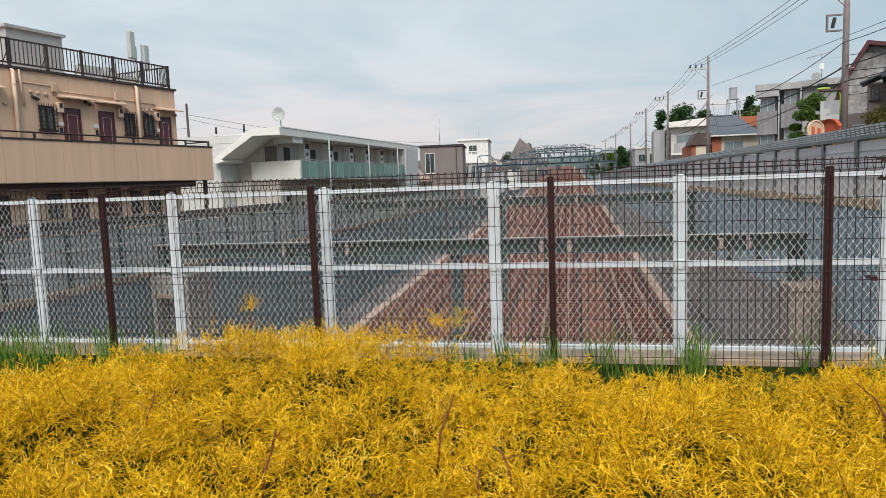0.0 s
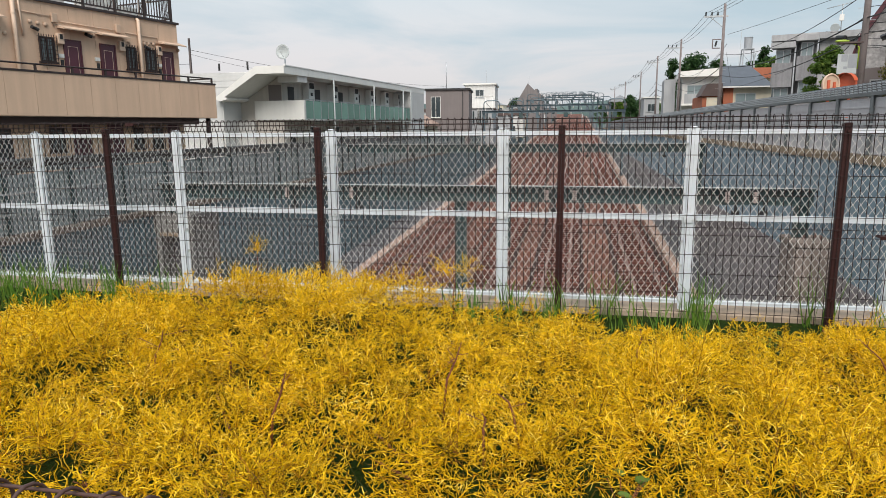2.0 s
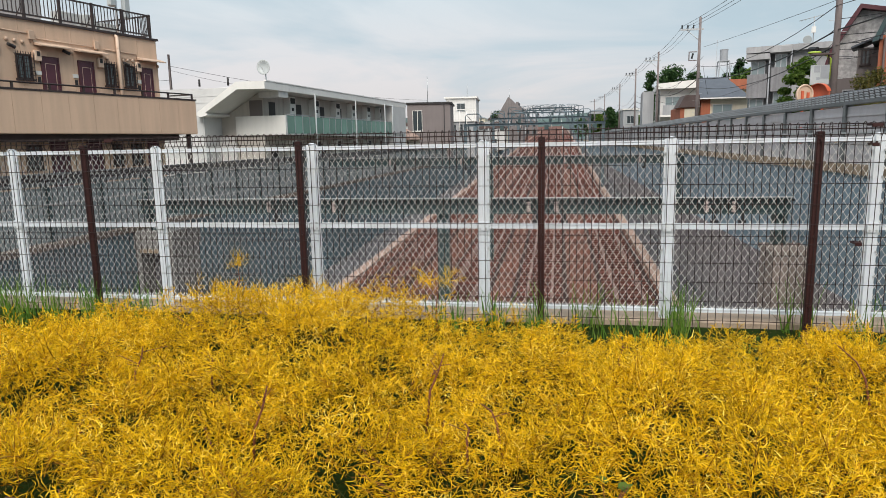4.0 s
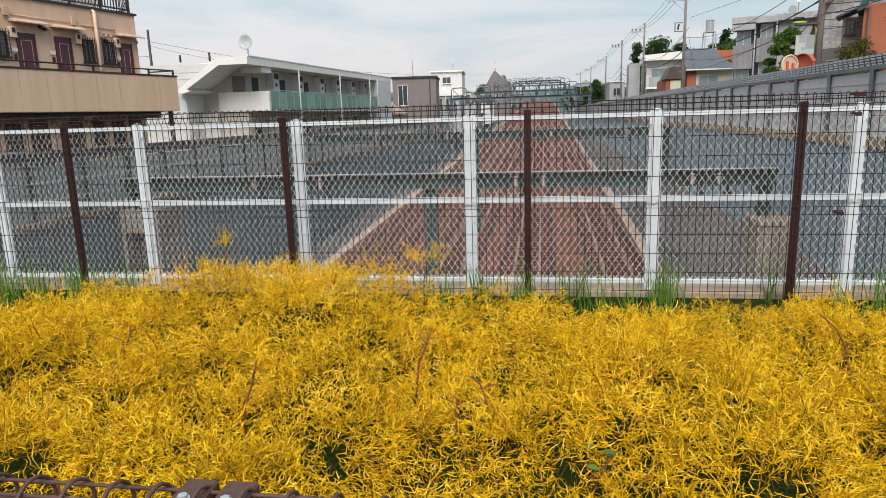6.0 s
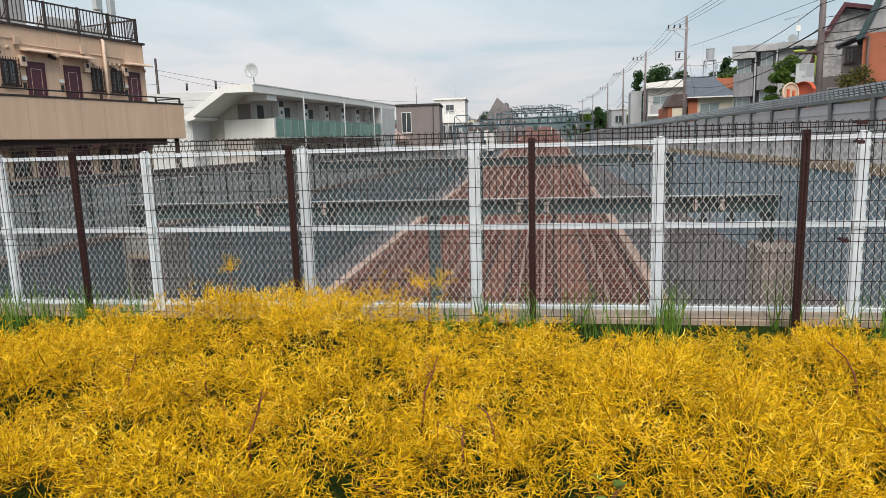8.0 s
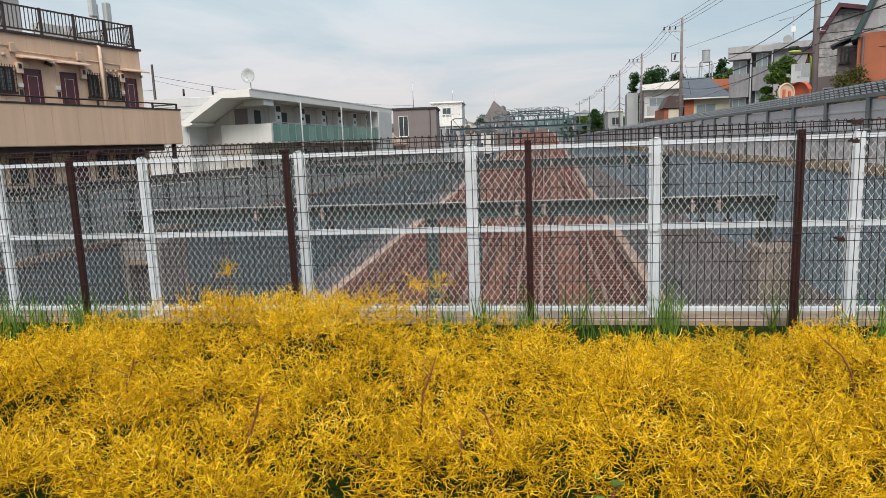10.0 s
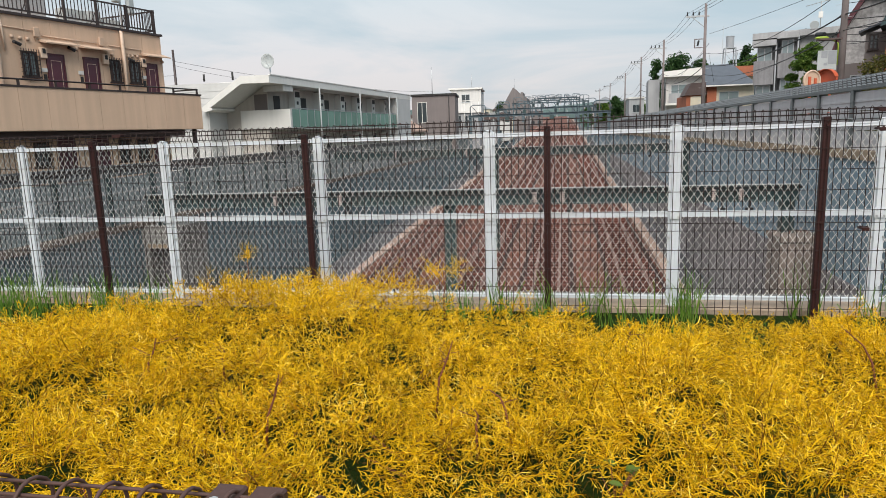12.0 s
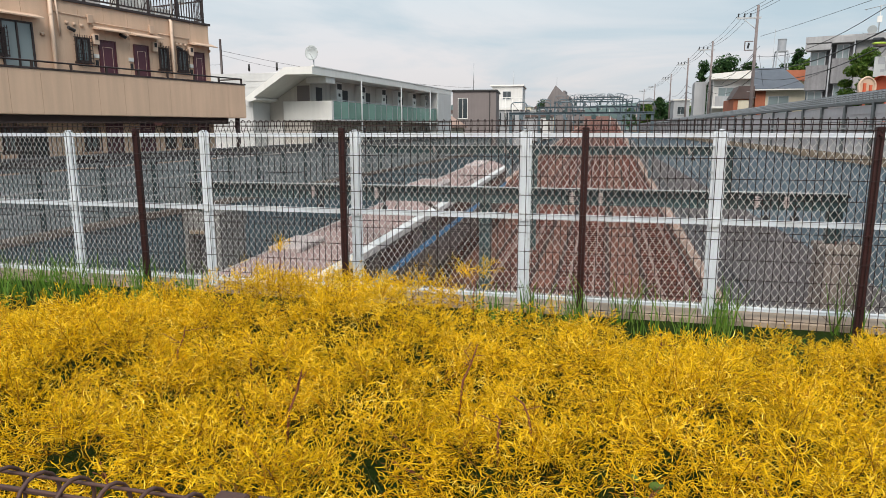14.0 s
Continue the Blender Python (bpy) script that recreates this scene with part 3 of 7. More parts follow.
def build_track(xc):
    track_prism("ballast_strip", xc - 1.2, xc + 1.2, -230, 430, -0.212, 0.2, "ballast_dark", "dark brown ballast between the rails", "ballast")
    t = thing("railway_track", pose(xc, 0, 0), "rusty railway track on dark sleepers in brown ballast", "track", "four tracks")
    tilt = math.degrees(math.atan(SLOPE))
    for x in (-0.5335, 0.5335):
        bm = bmesh.new()
        prof = [(-0.065, 0), (0.065, 0), (0.065, 0.012), (0.012, 0.03), (0.012, 0.115), (0.034, 0.125), (0.034, 0.152), (-0.034, 0.152), (-0.034, 0.125), (-0.012, 0.115), (-0.012, 0.03), (-0.065, 0.012)]
        m = Matrix(((1, 0, 0, x), (0, 1, 0, 0), (0, SLOPE, 1, rail_z(0) - 0.152), (0, 0, 0, 1)))
        bm_prism(bm, prof, -230, 430, m)
        part("rail", bm, "rail", t)
    bm = bmesh.new()
    bm_prism(bm, [(-1.0, 0), (1.0, 0), (1.0, 0.13), (0.75, 0.16), (-0.75, 0.16), (-1.0, 0.13)], -0.11, 0.11)
    o = part("sleeper", bm, "sleeper", t)
    me = o.data
    bpy.data.objects.remove(o)
    for k in range(110):
        y = 14 + 0.62 * k
        shared("sleeper", me, t, pose(0, y, rail_z(y) - 0.305, tilt, 0, random.uniform(-0.6, 0.6)))
    bm = bmesh.new()
    for k in range(300):
        y = 14 + 0.62 * (110 + k)
        bm_box(bm, -1, 1, -0.11, 0.11, 0, 0.15, pose(0, y, rail_z(y) - 0.305, tilt))
    tagged(part("sleeper_run", bm, "sleeper", t), kind="stuff")


def build_gantry(y, zb, x0, x1, cols, label, hangers=()):
    """A steel beam over the tracks with posts, hangers and insulators."""
    big = bool(hangers)
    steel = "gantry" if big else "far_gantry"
    t = thing("overhead_line_gantry", pose(0, y, 0), label, "gantry", "overhead line gantries")
    h = 0.42 if big else 0.26
    bm = bmesh.new()
    bm_prism(bm, [(-0.17, -h), (0.17, -h), (0.17, -h + 0.03), (0.02, -h + 0.03), (0.02, -0.03), (0.17, -0.03), (0.17, 0), (-0.17, 0), (-0.17, -0.03), (-0.02, -0.03), (-0.02, -h + 0.03), (-0.17, -h + 0.03)], x0, x1, Matrix(((0, 1, 0, 0), (1, 0, 0, 0), (0, 0, 1, zb), (0, 0, 0, 1))))
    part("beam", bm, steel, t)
    if big:
        n = int((x1 - x0) / 0.85)
        bm = bmesh.new(); bm_box(bm, -0.02, 0.02, -0.16, -0.02, -h + 0.002, -0.032)
        o = part("stiffener", bm, "gantry", t); me = o.data; bpy.data.objects.remove(o)
        for k in range(n):
            shared("stiffener", me, t, pose(x0 + 0.3 + k * 0.85, 0, zb))
        # small dark teeth that draw the sawtooth shadow along the top edge
        bm = bmesh.new()
        k = x0
        while k < x1:
            bm_box(bm, k, k + 0.07, -0.2, -0.172, zb - 0.09, zb - 0.032)
            k += 0.14
        tagged(part("spike_strip", bm, "cable", t), kind="stuff")
        boxpart("top_strip", x0, x1, -0.21, -0.08, zb + 0.002, zb + 0.02, "antenna", t)
    for xc, zbase in cols:
        bm = bmesh.new()
        for xx in (-0.15, 0.13):
            bm_box(bm, xx, xx + 0.02, -0.15, 0.15, zbase, zb - h - 0.002)
        bm_box(bm, -0.13, 0.13, -0.012, 0.012, zbase, zb - h - 0.002)
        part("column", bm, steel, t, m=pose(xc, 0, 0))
    for i, xt in enumerate(hangers or TRACKS):
        # ribbed insulator on the beam's face, with a dark bracket and drop arm beside it
        bm = bmesh.new()
        bm_tube(bm, [(0, 0, 0.02), (0, 0, -0.30)], 0.02, 5)
        for q in range(5):
            bm_tube(bm, [(0, 0, -0.03 - 0.055 * q), (0, 0, -0.058 - 0.055 * q)], 0.062, 8)
        part("insulator", bm, "insul", t, "pinkish ribbed insulator", pose(xt, -0.28, zb - 0.06 if big else zb - h))
        if big:
            boxpart("bracket", xt - 0.16, xt + 0.16, -0.30, -0.215, zb - 0.07, zb - 0.03, "cable", t)
            bm = bmesh.new()
            bm_tube(bm, [(0, 0, 0), (0.22, 0, -0.12), (0.34, 0, -0.10)], 0.03, 5)
            bm_tube(bm, [(0.22, 0, -0.1), (0.22, 0, -0.44)], 0.035, 5)
            bm_box(bm, 0.12, 0.30, -0.05, 0.05, -0.46, -0.36)
            part("drop_arm", bm, "cable", t, "dark drop arm", pose(xt, -0.25, zb - 0.2))
    return t


def build_cutting_things():
    for x in TRACKS:
        build_track(x)
    build_far_yard()
    # concrete footings against both walls
    zf = rail_z(18) - 0.62
    t = thing("gantry_footing", pose(6.34, 18.15, 0), "stained concrete footing block carrying the gantry post", "footing", "gantry footings")
    bm = bmesh.new(); bm_box(bm, -0.49, 0.46, -0.55, 0.55, zf, -1.42)
    part("block", bm, "footing", t, bevel=0.03)
    boxpart("cap", -0.53, 0.46, -0.6, 0.6, -1.417, -1.27, "footing", t, bevel=0.02)
    for x, y in ((-0.2, -0.2), (0.2, -0.2), (-0.2, 0.2), (0.2, 0.2)):
        tubepart("anchor_bolt", [(x, y, -1.28), (x, y, -1.16)], 0.025, "rail", t, n=6)
    t = thing("gantry_footing", pose(-11.2, 18.75, 0), "stained concrete footing with a dark niche against the west wall", "footing", "gantry footings")
    boxpart("pier", -0.64, -0.45, -0.75, 0.75, zf, -1.5, "concrete", t, bevel=0.02)
    boxpart("pier", 0.22, 0.6, -0.75, 0.75, zf, -1.5, "concrete", t, bevel=0.02)
    boxpart("niche_back", -0.448, 0.218, -0.2, 0.7, zf, -1.52, "slab", t, "dark back of the niche")
    boxpart("cap", -0.64, 0.64, -0.8, 0.8, -1.497, -0.96, "concrete", t, bevel=0.02)
    boxpart("lintel", -0.448, 0.218, -0.77, -0.5, -1.62, -1.5, "ledge", t)
    build_gantry(18.3, -0.04, -11.7, 6.4, ((-2.5, rail_z(18.3) - 0.2), (6.15, -1.27), (-11.2, -0.96)), "teal painted steel gantry beam over the tracks", (-7.5, -5.57, -0.16, 0.57, 4.33, 4.99))
    build_gantry(35.0, 0.63, -11.7, 6.75, ((-2.9, rail_z(35) - 0.2), (6.5, -2.1)), "teal painted steel gantry beam farther along the tracks", (-8.2, -4.4, 0.9, 4.6))
    for y, z, xa, xb in ((72.5, 3.2, -9.6, 5.4), (104, 4.75, -9.6, 5.4), (135, 6.7, -9.6, 5.4), (172, 8.6, -9.6, 5.4), (215, 10.9, -9.6, 5.4), (262, 13.2, -9.6, 5.4)):
        t = build_gantry(y, z, xa, xb, ((xa + 0.2, rail_z(y) - 0.4), (xb - 0.2, rail_z(y) - 0.4)), "grey-green overhead line portal with pipe hoops")
        # pipe hoops that carry the wires above the portals
        for xh, w in ((-9.4, 1.7), (-6.6, 1.4), (-4.4, 1.5), (-1.8, 1.5), (0.6, 1.4), (3.6, 1.7)):
            tubepart("hoop", [(xh, 0, z), (xh, 0, z + 0.75), (xh + 0.12, 0, z + 0.95), (xh + 0.35, 0, z + 1.05), (xh + w - 0.35, 0, z + 1.05), (xh + w - 0.12, 0, z + 0.95), (xh + w, 0, z + 0.75), (xh + w, 0, z)], 0.055, "far_gantry", t, n=6)
        for k, xh in enumerate((-8.3, -5.4, -3.6, -0.7, 1.9, 4.3)):
            boxpart("switch_box", xh - 0.22, xh + 0.22, -0.2, 0.1, z - 0.75 - 0.1 * (k % 3), z - 0.28, "gantry" if k % 2 else "far_gantry", t)
            tubepart("stay", [(xh - 0.9, 0, z + 0.9), (xh + 0.3, 0, z - 0.5)], 0.03, "cable", t, n=4)
        for xh in (-6.9, -2.9, 1.0):
            tubepart("drop_post", [(xh, 0, z - 0.45), (xh, 0, z - 1.7)], 0.05, "galv", t, n=6)
    # contact wires
    for i, xt in enumerate(TRACKS):
        pts = [(xt + (0.15 if k % 2 else -0.15), 20 + 10.0 * k, rail_z(20 + 10.0 * k) + 5.0) for k in range(28)]
        w = tubepart("contact_wire", pts, 0.012, "cable", n=3)
        tagged(w, "thin dark contact wire over the track", "wire", "contact wires")


def build_barrier(side):
    """A noise barrier: posts, panels, a leaning grille on top."""
    east = side == "east"
    x = XR + 0.12 if east else XL - 0.2
    z0, z1 = (0.852, 2.1) if east else (-0.818, 0.55)
    step = 2.0
    t = thing("noise_barrier", pose(x, 0, 0), "grey steel noise barrier with dark posts and leaning lattice top" if east else "teal-grey noise barrier with dark posts and lattice top", "barrier", "noise barriers")
    s = -1 if east else 1
    n = 66
    y0 = 6.75 if east else 7.0
    bm = bmesh.new(); bm_box(bm, -0.08, 0.08, -0.03, 0.03, z0, z1 + 0.03)
    bm_box(bm, -0.1 if east else 0.08, -0.08 if east else 0.1, -0.065, 0.065, z0, z1 + 0.03)
    o = part("post", bm, "barrier_post" if east else "gantry", t); post = o.data; bpy.data.objects.remove(o)
    bm = bmesh.new()
    rows = 3
    ph = (z1 - z0) / rows
    bm_box(bm, -0.04, 0.04, 0.04, step - 0.04, 0.008, ph - 0.008)
    bm_box(bm, -0.055, 0.055, 0.04, step - 0.04, ph * 0.46, ph * 0.54)
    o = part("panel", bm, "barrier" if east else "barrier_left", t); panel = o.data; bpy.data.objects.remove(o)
    for k in range(n):
        y = y0 + k * step
        shared("post", post, t, pose(0, y, 0))
        for r in range(rows):
            shared("panel", panel, t, pose(0, y, z0 + r * ph))
    boxpart("top_rail", -0.1, 0.1, y0 - 0.2, y0 + n * step, z1 + 0.034, z1 + 0.11, "barrier_post", t)
    if east:
        boxpart("light_strip", -0.115, -0.102, y0, y0 + n * step, 1.50, 1.54, "antenna", t)
    else:
        for zz in (-0.36, 0.11):
            boxpart("light_strip", 0.103, 0.115, y0, y0 + n * step, zz, zz + 0.04, "antenna", t)
    # lattice leaning over the line
    bm = bmesh.new()
    g0, g1 = z1 + 0.1, z1 + 0.34
    lean = -0.16 if east else 0.12
    k, yend = y0 - 0.2, y0 + 40 * step
    def P(y, f):
        return Vector((s * lean * f, y, g0 + (g1 - g0) * f))
    wd = 0.25
    while k < yend:
        for row in range(4):
            f = row / 4.0
            sh = wd * 0.5 * (row % 2)
            # one slanting scale of the screen
            q = [P(k + sh, f + 0.05), P(k + sh + wd * 0.5, f + 0.05), P(k + sh + wd * 0.85, f + 0.2), P(k + sh + wd * 0.35, f + 0.2)]
            lo = [bm.verts.new(v) for v in q]
            hi = [bm.verts.new(v + Vector((s * 0.035, 0, 0.012))) for v in q]
            bm.faces.new(hi)
            for i in range(4):
                bm.faces.new((lo[i], lo[(i + 1) % 4], hi[(i + 1) % 4], hi[i]))
        k += wd
    for f in (0.0, 1.0):
        bm_tube(bm, [P(y0 - 0.2, f), P(yend, f)], 0.024, 4)
    tagged(part("lattice", bm, "grille", t), kind="stuff")
    # dark sheet added behind the lattice for the shade in its gaps
    bm = bmesh.new()
    q = [bm.verts.new(P(y0 - 0.2, 0) + Vector((-s * 0.06, 0, 0))), bm.verts.new(P(y0 + n * step, 0) + Vector((-s * 0.06, 0, 0))), bm.verts.new(P(y0 + n * step, 1) + Vector((-s * 0.06, 0, 0))), bm.verts.new(P(y0 - 0.2, 1) + Vector((-s * 0.06, 0, 0)))]
    f = bm.faces.new(q)
    ex = bmesh.ops.extrude_face_region(bm, geom=[f])
    bmesh.ops.translate(bm, verts=[v for v in ex["geom"] if isinstance(v, bmesh.types.BMVert)], vec=(-s * 0.03, 0, 0.0))
    part("backing_sheet", bm, "darkbrown", t)


# ---------------------------------------------------------------- fences
def build_white_fence():
    t = thing("chain_link_fence", pose(0, 6.0, 0), "white steel fence with diamond chain link mesh on a kerb", "fence")
    ks = range(-5, 7)
    # one post: channel with plates and bolts
    bm = bmesh.new()
    hat = [(-0.05, 0.0), (-0.05, -0.006), (-0.033, -0.006), (-0.029, -0.028), (-0.008, -0.028), (-0.006, -0.022), (0.006, -0.022), (0.008, -0.028), (0.029, -0.028), (0.033, -0.006), (0.05, -0.006), (0.05, 0.0), (0.03, 0.03), (-0.03, 0.03)]
    lo = [bm.verts.new((x, y, 0.03)) for x, y in hat]
    hi = [bm.verts.new((x, y, 1.515)) for x, y in hat]
    bm.faces.new(lo[::-1]), bm.faces.new(hi)
    for i in range(len(hat)):
        bm.faces.new((lo[i], lo[(i + 1) % len(hat)], hi[(i + 1) % len(hat)], hi[i]))
    o = part("post", bm, "white_steel", t); post = o.data; bpy.data.objects.remove(o)
    bm = bmesh.new()
    bm_tube(bm, [(0, -0.03, 0), (0, -0.015, 0)], 0.009, 6)
    o = part("bolt", bm, "galv", t); bolt = o.data; bpy.data.objects.remove(o)
    bm = bmesh.new()
    bm_box(bm, -0.042, 0.042, -0.04, -0.031, -0.04, 0.04)
    o = part("bracket", bm, "white_steel", t, bevel=0.003); plate = o.data; bpy.data.objects.remove(o)
    bm = bmesh.new()
    bmesh.ops.create_uvsphere(bm, u_segments=10, v_segments=5, radius=0.04, matrix=Matrix.Diagonal((1, 0.8, 0.3, 1)))
    o = part("cap", bm, "white_steel", t, smooth=True); cap = o.data; bpy.data.objects.remove(o)
    for k in ks:
        x = 1.5 * k
        shared("post", post, t, pose(x, 0, 0))
        shared("cap", cap, t, pose(x, 0, 1.52))
        shared("bracket", plate, t, pose(x, 0, 0.813))
        for zz in (0.22, 0.42, 0.62, 0.79, 0.835, 1.0, 1.2, 1.4):
            mid = abs(zz - 0.81) < 0.05
            for dx in (-0.025, 0.025) if mid else (-0.042, 0.042):
                shared("bolt", bolt, t, pose(x + dx, -0.012 if mid else 0.008, zz))
    # rails between the posts
    for nm, z, h, d in (("top_rail", 1.485, 0.018, 0.02), ("middle_rail", 0.813, 0.022, 0.018), ("bottom_rail", 0.12, 0.014, 0.018)):
        bm = bmesh.new()
        bm_box(bm, 0.055, 1.445, -d, d, -h, h)
        bm_box(bm, 0.055, 1.445, -d - 0.006, -d, -h, -h * 0.35)
        bm_box(bm, 0.055, 1.445, -d - 0.006, -d, h * 0.35, h)
        o = part(nm, bm, "white_steel", t); me = o.data; bpy.data.objects.remove(o)
        for k in list(ks)[:-1]:
            shared(nm, me, t, pose(1.5 * k, 0, z))
    # woven mesh of one bay: zigzag wires that hook into each other
    nd = 50
    p = 1.40 / nd
    lines = []
    zs = np.linspace(0.135, 1.475, 33)
    for i in range(nd + 1):
        odd = i % 2
        xs = np.array([(p * 0.52 if (j + odd) % 2 else -p * 0.52) for j in range(len(zs))])
        ys = np.array([(0.004 if (j + odd) % 2 else -0.004) for j in range(len(zs))])
        xx = np.clip(0.05 + p * i + xs, 0.045, 1.455)
        lines.append(np.stack([xx, ys + 0.006, zs], 1))
    V, F = tubes_np(lines, 0.0027, 3)
    o = pydata("mesh", V, F, "white_wire", t)
    me = o.data
    bpy.data.objects.remove(o)
    for k in list(ks)[:-1]:
        shared("mesh", me, t, pose(1.5 * k, 0, 0))
    # concrete kerb in lengths under the fence
    kb = thing("kerb", pose(0, 6.0, 0), "weathered concrete kerb under the white fence", "kerb")
    for k in range(-6, 8):
        boxpart("kerb_stone", 1.2 * k, 1.2 * k + 1.193, -0.09, 0.22, -0.06, 0.055 + random.uniform(-0.004, 0.004), "kerb", kb, bevel=0.012)


def mesh_fence(name, y, top, x0, n, pitch, label, coat="brown_wire", bottom=0.05):
    """Brown welded wire fence: upright wires with a hoop at the top, level wires every 15 cm."""
    t = thing(name, pose(0, y, 0), label, "fence", "brown mesh fences")
    r = 0.0029
    L = 2.0 * n
    lines = []
    nw = int(L / pitch)
    for i in range(nw + 1):
        x = x0 + i * pitch
        hoop = [(x - 0.001, -0.024, top - 0.085), (x - 0.002, -0.032, top - 0.055)]
        for q in range(9):
            th = math.pi * (1 - q / 8)
            hoop.append((x - 0.002 + 0.004 * q / 8, 0.032 * math.cos(th), top - 0.034 + 0.034 * math.sin(th)))
        hoop += [(x + 0.002, 0.028, top - 0.06), (x + 0.001, 0.006, top - 0.098)]
        lines.append(np.array([(x, 0, bottom), (x, 0, top - 0.115), *hoop]))
    V, F = tubes_np(lines, r, 5, (1.0, 0.0, 0.0))
    tagged(pydata("wire_infill", V, F, coat, t), kind="stuff")
    lv = []
    z = top - 0.14
    zs = []
    while z > bottom:
        zs.append(z)
        z -= 0.15
    zs.append(0.78 if top > 1.3 else 0.4)
    for z in zs:
        lv.append(((x0, -0.005, z), (x0 + L, -0.005, z)))
    lv += [((x0, yy, top - dz), (x0 + L, yy, top - dz)) for yy, dz in ((-0.026, 0.05), (0.018, 0.014), (-0.016, 0.012), (0.027, 0.046), (0.012, 0.088))]
    for a_, b_ in lv:
        tubepart("level_wire", [a_, b_], 0.0027, coat, t, n=5)
    bm = bmesh.new()
    bm_box(bm, -0.026, 0.026, 0.012, 0.06, -0.1, top - 0.063)
    o = part("post", bm, "brown_steel", t, bevel=0.006); me = o.data; bpy.data.objects.remove(o)
    bm = bmesh.new(); bm_tube(bm, [(0, -0.004, 0), (0, 0.014, 0)], 0.012, 6)
    o = part("bolt", bm, "brown_steel", t); bo = o.data; bpy.data.objects.remove(o)
    for k in range(n + 1):
        shared("post", me, t, pose(x0 + 2.0 * k, 0, 0))
        for zz in (top - 0.12, 0.78, 0.25):
            shared("bolt", bo, t, pose(x0 + 2.0 * k, 0, zz))
    return t


def clamp(t, x, z, w=0.1, bolts="brown_steel", coat="brown_steel"):
    """A two-bolt joint clamp over the level wire."""
    bm = bmesh.new()
    bm_box(bm, -w / 2, w / 2, -0.045, 0.04, -0.004, 0.012)
    bm_box(bm, -w / 2, w / 2, -0.049, -0.045, -0.014, 0.012)
    c = part("joint_clamp", bm, coat, t, "brown joint clamp with a steel bolt", pose(x, 0, z), bevel=0.003)
    for dx in ((0.0,) if w < 0.0425 else (-w * 0.41, w * 0.41)):
        bm = bmesh.new()
        bm_tube(bm, [(0, 0, 0.012), (0, 0, 0.016)], 0.0085, 12)
        bm_tube(bm, [(0, 0, 0.016), (0, 0, 0.020)], 0.006, 6)
        part("bolt", bm, bolts, c, "shiny steel bolt" if bolts == "galv" else "", pose(dx, -0.01, 0))


def build_fences():
    build_white_fence()
    far = mesh_fence("mesh_fence", 5.68, 1.612, -7.51, 7, 2 / 36, "brown welded mesh fence with hooped top and square posts")
    clamp(far, 2.83, 1.585, 0.07), clamp(far, 2.83, 1.45, 0.045), clamp(far, -3.2, 1.585, 0.08), clamp(far, 2.77, 0.735, 0.05)
    near = mesh_fence("mesh_fence", 1.12, 1.105, -5.0, 5, 2 / 36, "brown welded mesh fence with hooped top before the shrubs", "lit_brown", bottom=0.1)
    clamp(near, 0.207, 1.084, 0.042, "galv", "lit_brown"), clamp(near, 0.260, 1.084, 0.042, "galv", "lit_brown")


build_ground()
build_cutting()
build_fences()
build_cutting_things()
build_barrier("east")
build_barrier("west")


# ---------------------------------------------------------------- buildings west of the line
def frame_window(parent, x0, x1, z0, z1, y, glass="window", fr="darkbrown", mullion=True):
    """A window on a wall that faces -y: frame with depth, glass behind it."""
    w = new("window")
    w.parent = parent
    f = 0.05
    boxpart("glass", x0 + f, x1 - f, y - 0.012, y - 0.004, z0 + f, z1 - f, glass, w)
    for a in ((x0, x1, z0, z0 + f), (x0, x1, z1 - f, z1), (x0, x0 + f, z0 + f, z1 - f), (x1 - f, x1, z0 + f, z1 - f)):
        boxpart("frame", a[0], a[1], y - 0.06, y - 0.004, a[2], a[3], fr, w)
    if mullion:
        xm = (x0 + x1) / 2
        boxpart("mullion", xm - 0.025, xm + 0.025, y - 0.05, y - 0.013, z0 + f, z1 - f, fr, w)
    boxpart("sill", x0 - 0.05, x1 + 0.05, y - 0.1, y - 0.004, z0 - 0.05, z0 - 0.004, fr, w)
    return w


